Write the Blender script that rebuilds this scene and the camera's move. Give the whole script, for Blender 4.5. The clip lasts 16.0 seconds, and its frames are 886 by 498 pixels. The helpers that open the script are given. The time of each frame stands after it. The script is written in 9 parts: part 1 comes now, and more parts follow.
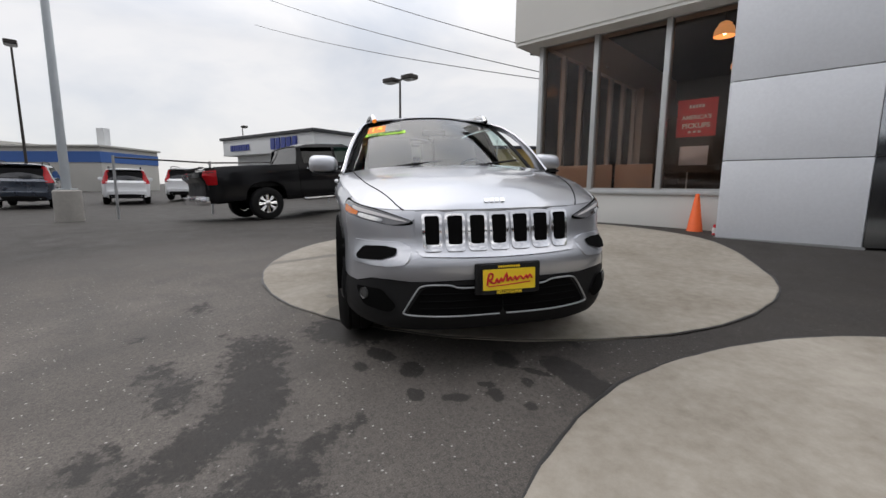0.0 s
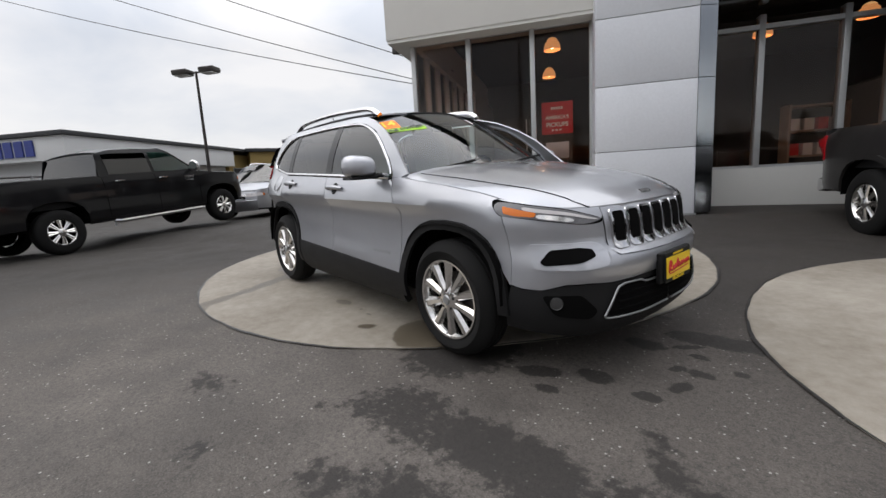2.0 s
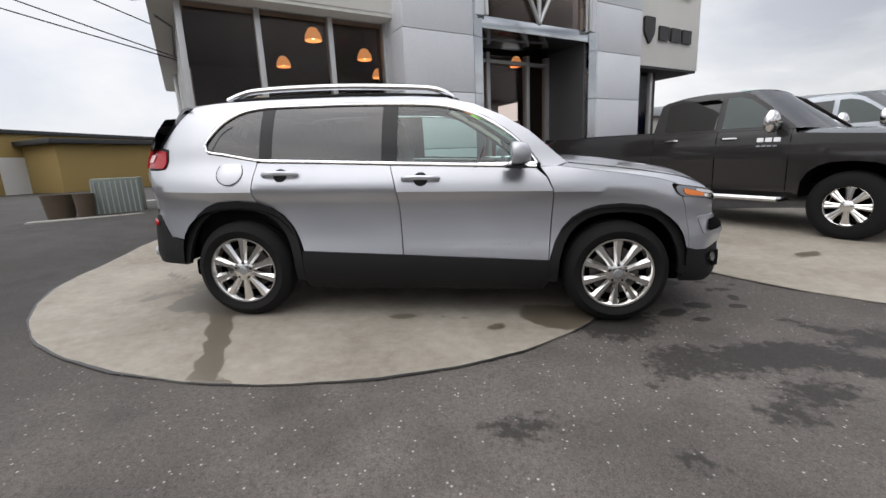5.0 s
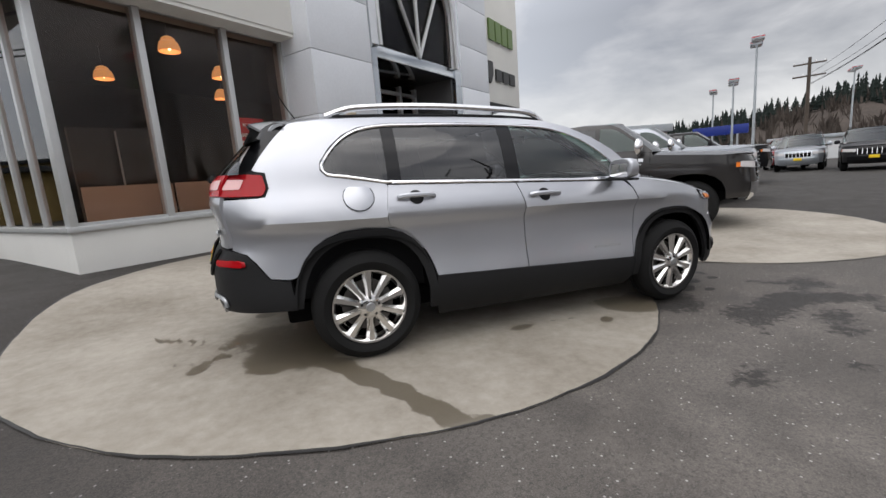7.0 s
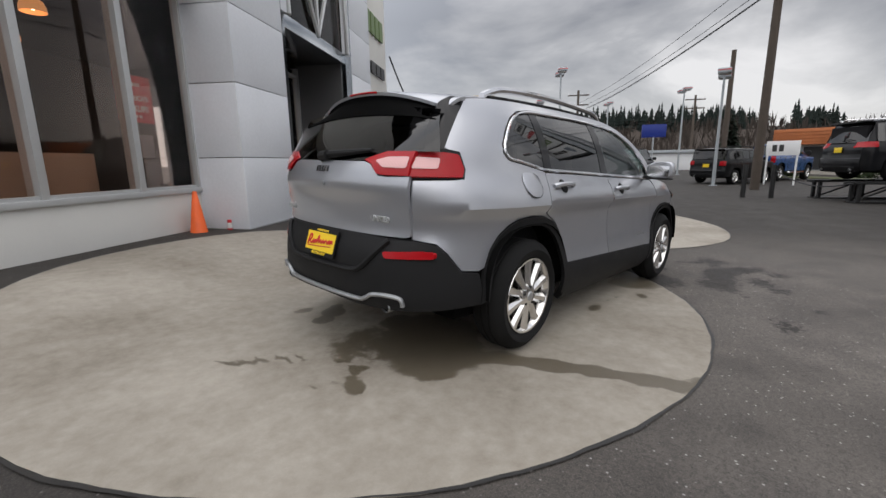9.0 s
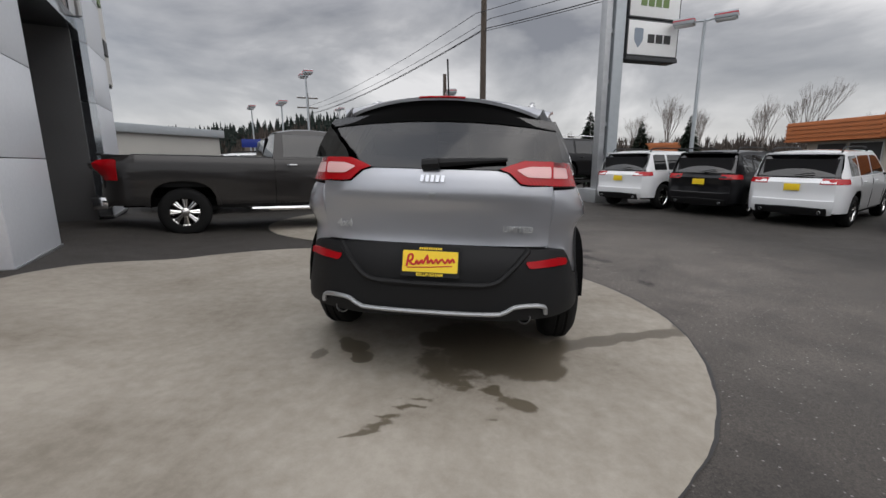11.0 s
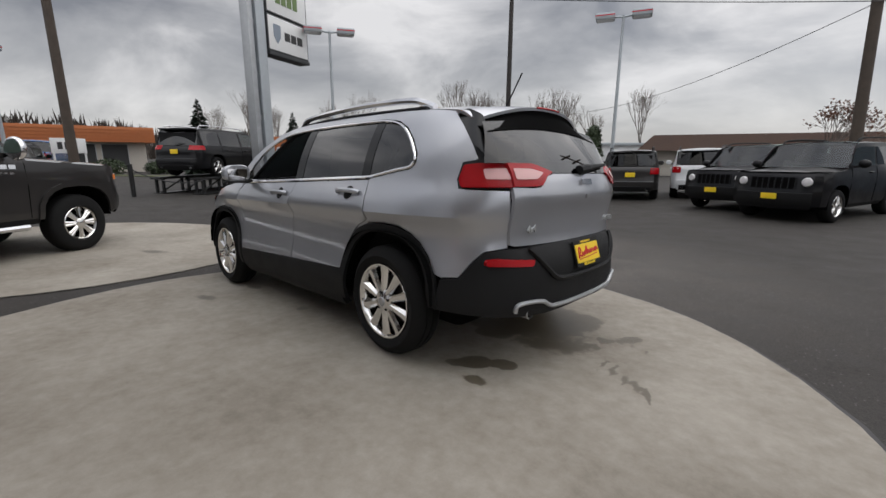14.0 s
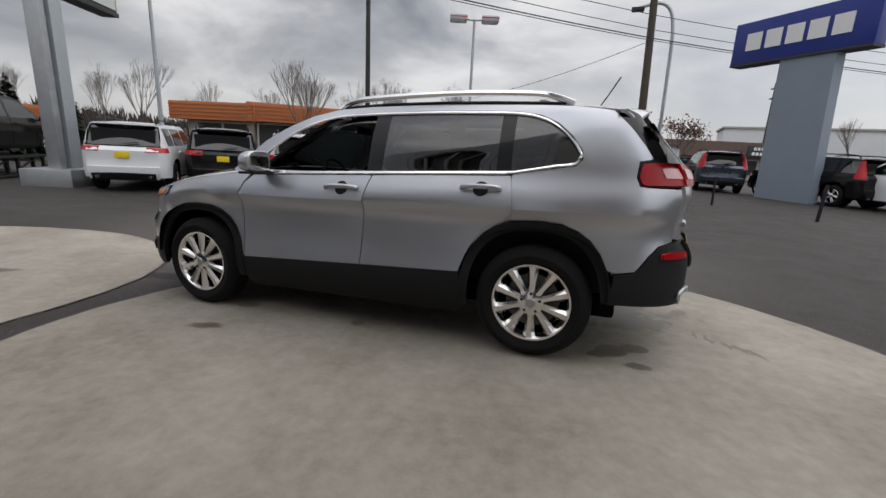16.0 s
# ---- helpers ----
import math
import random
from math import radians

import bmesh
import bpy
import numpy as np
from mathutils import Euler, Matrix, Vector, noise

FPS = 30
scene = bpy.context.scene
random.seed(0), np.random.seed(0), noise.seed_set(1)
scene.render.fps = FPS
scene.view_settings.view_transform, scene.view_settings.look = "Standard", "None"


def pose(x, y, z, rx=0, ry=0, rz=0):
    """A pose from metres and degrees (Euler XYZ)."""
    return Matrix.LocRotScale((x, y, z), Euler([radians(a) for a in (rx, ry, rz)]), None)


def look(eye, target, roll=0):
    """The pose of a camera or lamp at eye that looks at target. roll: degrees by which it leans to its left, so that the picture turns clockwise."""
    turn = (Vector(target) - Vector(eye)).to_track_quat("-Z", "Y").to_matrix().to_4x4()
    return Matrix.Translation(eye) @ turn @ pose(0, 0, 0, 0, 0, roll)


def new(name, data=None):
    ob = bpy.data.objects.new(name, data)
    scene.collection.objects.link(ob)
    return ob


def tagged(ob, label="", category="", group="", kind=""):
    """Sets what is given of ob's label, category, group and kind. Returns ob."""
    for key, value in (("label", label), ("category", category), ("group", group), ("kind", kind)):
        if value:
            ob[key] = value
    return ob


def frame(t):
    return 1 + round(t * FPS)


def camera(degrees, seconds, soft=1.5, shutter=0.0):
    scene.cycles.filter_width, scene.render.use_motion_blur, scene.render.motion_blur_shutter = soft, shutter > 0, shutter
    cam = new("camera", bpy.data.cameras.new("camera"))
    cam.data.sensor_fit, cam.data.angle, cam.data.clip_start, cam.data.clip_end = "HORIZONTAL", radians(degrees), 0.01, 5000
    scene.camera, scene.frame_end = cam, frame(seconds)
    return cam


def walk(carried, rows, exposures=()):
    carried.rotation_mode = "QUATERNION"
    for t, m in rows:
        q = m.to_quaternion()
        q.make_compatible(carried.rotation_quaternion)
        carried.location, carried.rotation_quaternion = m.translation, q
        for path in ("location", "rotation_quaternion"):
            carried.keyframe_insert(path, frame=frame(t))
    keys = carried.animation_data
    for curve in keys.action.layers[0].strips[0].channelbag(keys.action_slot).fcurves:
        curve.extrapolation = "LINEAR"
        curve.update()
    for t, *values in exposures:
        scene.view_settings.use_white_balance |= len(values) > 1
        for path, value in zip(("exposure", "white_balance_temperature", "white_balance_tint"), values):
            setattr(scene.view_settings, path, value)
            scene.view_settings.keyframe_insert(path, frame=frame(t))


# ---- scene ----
cam = camera(91.85, 16.0)
PATH = [
    (0, (4.465, -0.823, 0.942), (2.530, -0.408, 0.651), 0.47),
    (0.5, (4.154, -1.201, 0.937), (2.243, -0.699, 0.626), -1.19),
    (1, (3.923, -1.636, 0.928), (2.122, -0.823, 0.620), -1.89),
    (1.5, (3.655, -2.076, 0.943), (1.957, -1.068, 0.620), -4.12),
    (2, (3.320, -2.508, 0.973), (1.787, -1.260, 0.668), -3.27),
    (2.5, (2.969, -2.931, 1.006), (1.671, -1.449, 0.659), -5.54),
    (3, (2.490, -3.231, 1.033), (1.377, -1.606, 0.682), -3.75),
    (3.5, (2.051, -3.546, 1.055), (1.214, -1.764, 0.701), -5.64),
    (3.7, (1.853, -3.626, 1.039), (1.096, -1.807, 0.695), -5.71),
    (5.8, (-0.533, -3.887, 1.114), (-0.328, -1.942, 0.696), -3.71),
    (6, (-0.765, -3.852, 1.099), (-0.482, -1.908, 0.724), -4.75),
    (6.5, (-1.351, -3.706, 1.137), (-0.913, -1.786, 0.788), -3.65),
    (7, (-1.861, -3.596, 1.165), (-1.139, -1.761, 0.829), -4.48),
    (7.5, (-2.363, -3.320, 1.177), (-1.439, -1.584, 0.811), -4.20),
    (8, (-2.838, -3.069, 1.167), (-1.694, -1.470, 0.803), -3.67),
    (8.2, (-2.997, -2.935, 1.172), (-1.792, -1.379, 0.817), -3.31),
    (10.3, (-4.379, -1.111, 1.246), (-2.552, -0.415, 0.828), -0.20),
    (10.5, (-4.413, -0.914, 1.242), (-2.532, -0.358, 0.851), -1.36),
    (11, (-4.476, -0.356, 1.268), (-2.530, -0.119, 0.872), -0.20),
    (11.5, (-4.550, 0.160, 1.276), (-2.604, 0.021, 0.837), -0.01),
    (12, (-4.460, 0.711, 1.303), (-2.562, 0.270, 0.853), -0.98),
    (12.5, (-4.340, 1.238, 1.318), (-2.548, 0.441, 0.929), -0.19),
    (13, (-4.092, 1.690, 1.292), (-2.450, 0.651, 0.819), 1.22),
    (13.5, (-3.791, 2.134, 1.324), (-2.265, 0.906, 0.919), 1.22),
    (14, (-3.459, 2.521, 1.345), (-2.104, 1.114, 0.915), 0.28),
    (14.5, (-3.006, 2.829, 1.364), (-1.770, 1.321, 0.918), 1.17),
    (15, (-2.587, 3.115, 1.357), (-1.567, 1.459, 0.890), 1.43),
    (15.5, (-2.086, 3.283, 1.343), (-1.214, 1.548, 0.865), 0.15),
    (16, (-1.624, 3.461, 1.326), (-0.995, 1.618, 0.868), 2.82),
]
walk(cam, [(t, look(eye, target, roll)) for t, eye, target, roll in PATH], [(0.0, 0.12), (3.0, 0.25), (6.0, 0.33), (8.0, 0.2), (10.5, 0.0), (16.0, -0.05)])

# ---------------------------------------------------------------- world and light
def make_world():
    w = bpy.data.worlds.new("overcast_sky")
    scene.world = w
    w.use_nodes = True
    nt = w.node_tree
    nt.nodes.clear()
    N, Lk = nt.nodes.new, nt.links.new
    out, bg = N("ShaderNodeOutputWorld"), N("ShaderNodeBackground")
    sky = N("ShaderNodeTexSky")
    sky.sky_type, sky.sun_disc = "NISHITA", False
    sky.sun_elevation, sky.sun_rotation = radians(55), radians(201)
    tc, mp = N("ShaderNodeTexCoord"), N("ShaderNodeMapping")
    mp.inputs["Scale"].default_value = (1.0, 1.0, 2.3)
    Lk(tc.outputs["Generated"], mp.inputs["Vector"])
    n1, n2 = N("ShaderNodeTexNoise"), N("ShaderNodeTexNoise")
    n1.inputs["Scale"].default_value, n1.inputs["Detail"].default_value, n1.inputs["Roughness"].default_value = 2.3, 7, 0.53
    n1.inputs["Distortion"].default_value = 0.35
    n2.inputs["Scale"].default_value, n2.inputs["Detail"].default_value = 0.9, 2
    Lk(mp.outputs[0], n1.inputs["Vector"]), Lk(mp.outputs[0], n2.inputs["Vector"])
    # cloud deck: thin and bright towards -x and +y, thick and grey towards +x
    sep = N("ShaderNodeSeparateXYZ")
    Lk(tc.outputs["Generated"], sep.inputs[0])
    side = N("ShaderNodeMapRange")
    side.interpolation_type = "SMOOTHSTEP"
    side.inputs["From Min"].default_value, side.inputs["From Max"].default_value = -0.75, 0.55
    side.inputs["To Min"].default_value, side.inputs["To Max"].default_value = 0.0, 1.0
    ypos, lean = N("ShaderNodeMath"), N("ShaderNodeMath")
    ypos.operation, ypos.inputs[1].default_value = "MAXIMUM", 0.0
    lean.operation, lean.inputs[1].default_value = "MULTIPLY_ADD", -0.8
    Lk(sep.outputs["Y"], ypos.inputs[0]), Lk(ypos.outputs[0], lean.inputs[0]), Lk(sep.outputs["X"], lean.inputs[2])
    Lk(lean.outputs[0], side.inputs["Value"])
    ramp = N("ShaderNodeValToRGB")
    e = ramp.color_ramp.elements
    e[0].position, e[0].color = 0.36, (0.235, 0.238, 0.258, 1)
    e[1].position, e[1].color = 0.64, (0.80, 0.785, 0.785, 1)
    m = e.new(0.5)
    m.color = (0.43, 0.428, 0.440, 1)
    Lk(n1.outputs["Fac"], ramp.inputs[0])
    thin = N("ShaderNodeValToRGB")
    e = thin.color_ramp.elements
    e[0].position, e[0].color = 0.36, (0.62, 0.645, 0.70, 1)
    e[1].position, e[1].color = 0.60, (0.83, 0.815, 0.815, 1)
    Lk(n1.outputs["Fac"], thin.inputs[0])
    mix = N("ShaderNodeMix")
    mix.data_type = "RGBA"
    Lk(side.outputs[0], mix.inputs["Factor"]), Lk(thin.outputs[0], mix.inputs["A"]), Lk(ramp.outputs[0], mix.inputs["B"])
    # brighter band low over the horizon under the cloud base
    low = N("ShaderNodeMapRange")
    low.inputs["From Min"].default_value, low.inputs["From Max"].default_value = 0.0, 0.22
    low.inputs["To Min"].default_value, low.inputs["To Max"].default_value = 0.42, 0.0
    Lk(sep.outputs["Z"], low.inputs["Value"])
    mix3 = N("ShaderNodeMix")
    mix3.data_type = "RGBA"
    mix3.inputs["B"].default_value = (0.65, 0.64, 0.64, 1)
    Lk(low.outputs[0], mix3.inputs["Factor"]), Lk(mix.outputs["Result"], mix3.inputs["A"])
    # a little of the clear sky's own light through the deck
    add = N("ShaderNodeMix")
    add.data_type, add.blend_type = "RGBA", "ADD"
    add.inputs["Factor"].default_value = 0.012
    Lk(mix3.outputs["Result"], add.inputs["A"]), Lk(sky.outputs[0], add.inputs["B"])
    Lk(add.outputs["Result"], bg.inputs["Color"])
    # an overcast sky is far brighter overhead than at its rim
    zen = N("ShaderNodeMapRange")
    zen.inputs["From Min"].default_value, zen.inputs["From Max"].default_value = 0.28, 1.0
    zen.inputs["To Min"].default_value, zen.inputs["To Max"].default_value = 0.94, 2.8
    Lk(sep.outputs["Z"], zen.inputs["Value"]), Lk(zen.outputs[0], bg.inputs["Strength"])
    Lk(bg.outputs[0], out.inputs[0])


make_world()
sun_data = bpy.data.lights.new("sun", "SUN")
sun_data.energy, sun_data.angle, sun_data.color = 0.5, radians(75), (1.0, 0.94, 0.87)
sun = new("sun", sun_data)
sun.matrix_world = look((-5, -13, 20), (0, 0, 0))
tagged(sun, "soft daylight through thin cloud", "daylight", kind="structure")

# ---------------------------------------------------------------- materials
def nodes_of(name):
    m = bpy.data.materials.new(name)
    m.use_nodes = True
    return m, m.node_tree, m.node_tree.nodes["Principled BSDF"]


def set_in(b, **kw):
    for k, v in kw.items():
        b.inputs[k.replace("_", " ")].default_value = v


def plain(name, col, rough=0.5, metal=0.0, var=0.08, scale=6.0, bump=0.0, coat=0.0, fine=60.0, obj=False, spec=0.5):
    """A surface with variation at two scales (blotches and grain) and fine relief."""
    m, nt, b = nodes_of(name)
    N, Lk = nt.nodes.new, nt.links.new
    tc = N("ShaderNodeTexCoord")
    a, f = N("ShaderNodeTexNoise"), N("ShaderNodeTexNoise")
    a.inputs["Scale"].default_value, a.inputs["Detail"].default_value = scale, 4
    f.inputs["Scale"].default_value, f.inputs["Detail"].default_value = fine, 3
    Lk(tc.outputs["Object"], a.inputs["Vector"]), Lk(tc.outputs["Object"], f.inputs["Vector"])
    ad = N("ShaderNodeMath")
    ad.operation = "ADD"
    Lk(a.outputs["Fac"], ad.inputs[0]), Lk(f.outputs["Fac"], ad.inputs[1])
    r = N("ShaderNodeMapRange")
    r.inputs["From Min"].default_value, r.inputs["From Max"].default_value = 0.6, 1.4
    r.inputs["To Min"].default_value, r.inputs["To Max"].default_value = 1 - var, 1 + var
    Lk(ad.outputs[0], r.inputs["Value"])
    mul = N("ShaderNodeVectorMath")
    mul.operation = "SCALE"
    mul.inputs[0].default_value = col
    Lk(r.outputs[0], mul.inputs["Scale"])
    if obj:
        oi, rr, m2 = N("ShaderNodeObjectInfo"), N("ShaderNodeMapRange"), N("ShaderNodeVectorMath")
        rr.inputs["To Min"].default_value, rr.inputs["To Max"].default_value = 0.9, 1.1
        m2.operation = "SCALE"
        Lk(oi.outputs["Random"], rr.inputs["Value"]), Lk(mul.outputs[0], m2.inputs[0]), Lk(rr.outputs[0], m2.inputs["Scale"])
        mul = m2
    Lk(mul.outputs[0], b.inputs["Base Color"])
    rv = N("ShaderNodeMapRange")
    rv.inputs["To Min"].default_value, rv.inputs["To Max"].default_value = max(0.0, rough - 0.08), min(1.0, rough + 0.08)
    Lk(a.outputs["Fac"], rv.inputs["Value"]), Lk(rv.outputs[0], b.inputs["Roughness"])
    set_in(b, Metallic=metal, Coat_Weight=coat, Coat_Roughness=0.04, Specular_IOR_Level=spec)
    if bump:
        bp = N("ShaderNodeBump")
        bp.inputs["Strength"].default_value, bp.inputs["Distance"].default_value = bump, 0.003
        Lk(f.outputs["Fac"], bp.inputs["Height"]), Lk(bp.outputs[0], b.inputs["Normal"])
    return m


def car_paint(name, col, metal=0.75, rough=0.28, coat=1.0, spec=0.5):
    """Car paint: flake grain, thin road film towards the sills, clear coat."""
    m, nt, b = nodes_of(name)
    N, Lk = nt.nodes.new, nt.links.new
    tc, fl, dirt = N("ShaderNodeTexCoord"), N("ShaderNodeTexNoise"), N("ShaderNodeTexNoise")
    fl.inputs["Scale"].default_value, fl.inputs["Detail"].default_value = 900, 2
    dirt.inputs["Scale"].default_value, dirt.inputs["Detail"].default_value, dirt.inputs["Roughness"].default_value = 5, 6, 0.65
    Lk(tc.outputs["Object"], fl.inputs["Vector"]), Lk(tc.outputs["Object"], dirt.inputs["Vector"])
    r = N("ShaderNodeMapRange")
    r.inputs["To Min"].default_value, r.inputs["To Max"].default_value = 0.86, 1.14
    Lk(fl.outputs["Fac"], r.inputs["Value"])
    mul = N("ShaderNodeVectorMath")
    mul.operation = "SCALE"
    mul.inputs[0].default_value = col
    Lk(r.outputs[0], mul.inputs["Scale"])
    Lk(mul.outputs[0], b.inputs["Base Color"])
    rr = N("ShaderNodeMapRange")
    rr.inputs["From Min"].default_value, rr.inputs["From Max"].default_value = 0.35, 0.75
    rr.inputs["To Min"].default_value, rr.inputs["To Max"].default_value = rough, rough + 0.12
    Lk(dirt.outputs["Fac"], rr.inputs["Value"]), Lk(rr.outputs[0], b.inputs["Roughness"])
    cr = N("ShaderNodeMapRange")
    cr.inputs["From Min"].default_value, cr.inputs["From Max"].default_value = 0.4, 0.8
    cr.inputs["To Min"].default_value, cr.inputs["To Max"].default_value = 0.03, 0.14
    Lk(dirt.outputs["Fac"], cr.inputs["Value"]), Lk(cr.outputs[0], b.inputs["Coat Roughness"])
    set_in(b, Metallic=metal, Coat_Weight=coat, Specular_IOR_Level=spec)
    return m


def glass(name, tint, gloss_ior=1.5, rough=0.02):
    """A thin pane: clear (tinted) where looked through, mirror-like at glancing angles."""
    m = bpy.data.materials.new(name)
    m.use_nodes = True
    nt = m.node_tree
    nt.nodes.clear()
    N, Lk = nt.nodes.new, nt.links.new
    out, mix, tr, gl, fr = N("ShaderNodeOutputMaterial"), N("ShaderNodeMixShader"), N("ShaderNodeBsdfTransparent"), N("ShaderNodeBsdfGlossy"), N("ShaderNodeFresnel")
    tr.inputs["Color"].default_value = (*tint, 1)
    gl.inputs["Roughness"].default_value = rough
    gl.inputs["Color"].default_value = (1, 1, 1, 1)
    fr.inputs["IOR"].default_value = gloss_ior
    Lk(fr.outputs[0], mix.inputs[0]), Lk(tr.outputs[0], mix.inputs[1]), Lk(gl.outputs[0], mix.inputs[2]), Lk(mix.outputs[0], out.inputs[0])
    return m


def lens(name, col, rough=0.08, emit=0.0, coat=0.5):
    m, nt, b = nodes_of(name)
    N, Lk = nt.nodes.new, nt.links.new
    tc, w = N("ShaderNodeTexCoord"), N("ShaderNodeTexWave")
    w.inputs["Scale"].default_value = 45
    Lk(tc.outputs["Object"], w.inputs["Vector"])
    bp = N("ShaderNodeBump")
    bp.inputs["Strength"].default_value, bp.inputs["Distance"].default_value = 0.25, 0.002
    Lk(w.outputs["Fac"], bp.inputs["Height"]), Lk(bp.outputs[0], b.inputs["Normal"])
    set_in(b, Base_Color=(*col, 1), Roughness=rough + 0.1, Coat_Weight=coat, Coat_Roughness=0.05, Specular_IOR_Level=0.3)
    if emit:
        set_in(b, Emission_Color=(*col, 1), Emission_Strength=emit)
    return m


def glow(name, col, strength):
    m, nt, b = nodes_of(name)
    set_in(b, Base_Color=(*col, 1), Roughness=0.4, Emission_Color=(*col, 1), Emission_Strength=strength)
    return m


def damp_mask(nt, P, scale, lo, hi, amp):
    """Damp and oily marks: their place comes from the mesh, their ragged edge from noise."""
    N, Lk = nt.nodes.new, nt.links.new
    at, nz = N("ShaderNodeAttribute"), N("ShaderNodeTexNoise")
    at.attribute_name = "damp"
    nz.inputs["Scale"].default_value, nz.inputs["Detail"].default_value, nz.inputs["Roughness"].default_value = scale, 6, 0.65
    Lk(P, nz.inputs["Vector"])
    s = N("ShaderNodeMath")
    s.operation = "MULTIPLY_ADD"
    s.inputs[1].default_value = amp
    off = N("ShaderNodeMath")
    off.operation = "SUBTRACT"
    off.inputs[1].default_value = 0.5
    Lk(nz.outputs["Fac"], off.inputs[0]), Lk(off.outputs[0], s.inputs[0]), Lk(at.outputs["Fac"], s.inputs[2])
    r = N("ShaderNodeMapRange")
    r.interpolation_type = "SMOOTHSTEP"
    r.inputs["From Min"].default_value, r.inputs["From Max"].default_value = lo, hi
    Lk(s.outputs[0], r.inputs["Value"])
    return r.outputs[0]


def asphalt():
    m, nt, b = nodes_of("asphalt")
    N, Lk = nt.nodes.new, nt.links.new
    tc = N("ShaderNodeTexCoord")
    P = tc.outputs["Object"]

    def noise_tex(scale, detail=4, rough=0.5):
        n = N("ShaderNodeTexNoise")
        n.inputs["Scale"].default_value, n.inputs["Detail"].default_value, n.inputs["Roughness"].default_value = scale, detail, rough
        Lk(P, n.inputs["Vector"])
        return n.outputs["Fac"]

    def rng(v, a, z, lo, hi):
        r = N("ShaderNodeMapRange")
        for k, x in zip(("From Min", "From Max", "To Min", "To Max"), (a, z, lo, hi)):
            r.inputs[k].default_value = x
        Lk(v, r.inputs["Value"])
        return r.outputs[0]

    def mixc(f, a, c):
        x = N("ShaderNodeMix")
        x.data_type = "RGBA"
        Lk(f, x.inputs["Factor"])
        Lk(a, x.inputs["A"]) if not isinstance(a, tuple) else setattr(x.inputs["A"], "default_value", (*a, 1))
        Lk(c, x.inputs["B"]) if not isinstance(c, tuple) else setattr(x.inputs["B"], "default_value", (*c, 1))
        return x.outputs["Result"]

    patch = noise_tex(1.1, 6, 0.7)
    big, mid, fine = noise_tex(0.35, 5, 0.6), noise_tex(2.2, 5, 0.6), noise_tex(140, 3, 0.7)
    vor = N("ShaderNodeTexVoronoi")
    vor.inputs["Scale"].default_value = 58
    Lk(P, vor.inputs["Vector"])
    # pale stones: a scatter of single cells
    wn = N("ShaderNodeSeparateColor")
    Lk(vor.outputs["Color"], wn.inputs[0])
    stone = rng(wn.outputs[0], 0.952, 0.962, 0.0, 1.0)
    near = rng(vor.outputs["Distance"], 0.16, 0.42, 1.0, 0.0)
    st = N("ShaderNodeMath")
    st.operation = "MULTIPLY"
    Lk(stone, st.inputs[0]), Lk(near, st.inputs[1])
    base = mixc(rng(mid, 0.35, 0.7, 0, 1), (0.043, 0.0375, 0.0330), (0.090, 0.079, 0.0695))
    base = mixc(rng(big, 0.4, 0.65, 0, 0.55), base, (0.092, 0.083, 0.075))
    base = mixc(rng(patch, 0.50, 0.64, 0, 0.45), base, (0.034, 0.031, 0.028))
    grit = noise_tex(48, 4, 0.75)
    base = mixc(rng(grit, 0.42, 0.66, 0, 0.75), base, (0.026, 0.025, 0.024))
    base = mixc(rng(fine, 0.45, 0.72, 0, 0.6), base, (0.135, 0.121, 0.108))
    base = mixc(st.outputs[0], base, (0.27, 0.26, 0.245))
    pale_area = N("ShaderNodeAttribute")       # asphalt paler within a soft ellipse beside the display car
    pale_area.attribute_name = "pale_area"
    wm = N("ShaderNodeMath")
    wm.operation = "MULTIPLY"
    Lk(pale_area.outputs["Fac"], wm.inputs[0]), Lk(rng(mid, 0.25, 0.7, 0.45, 1.0), wm.inputs[1])
    wsc, wr = N("ShaderNodeVectorMath"), N("ShaderNodeMapRange")
    wsc.operation = "SCALE"
    wr.inputs["To Min"].default_value, wr.inputs["To Max"].default_value = 0.58, 1.85
    Lk(wm.outputs[0], wr.inputs["Value"]), Lk(base, wsc.inputs[0]), Lk(wr.outputs[0], wsc.inputs["Scale"])
    base = wsc.outputs[0]
    set_in(b, Specular_IOR_Level=0.3)
    damp = damp_mask(nt, P, 17.0, 0.36, 0.72, 1.7)
    base = mixc(rng(damp, 0, 1, 0, 0.80), base, (0.017, 0.0155, 0.0145))
    Lk(base, b.inputs["Base Color"])
    dry = rng(mid, 0.3, 0.75, 0.66, 0.88)
    wetness = N("ShaderNodeMath")
    wetness.operation = "MULTIPLY_ADD"
    wetness.inputs[1].default_value = -0.06
    Lk(damp, wetness.inputs[0]), Lk(dry, wetness.inputs[2]), Lk(wetness.outputs[0], b.inputs["Roughness"])
    bp = N("ShaderNodeBump")
    bp.inputs["Strength"].default_value, bp.inputs["Distance"].default_value = 0.55, 0.004
    Lk(fine, bp.inputs["Height"]), Lk(bp.outputs[0], b.inputs["Normal"])
    return m


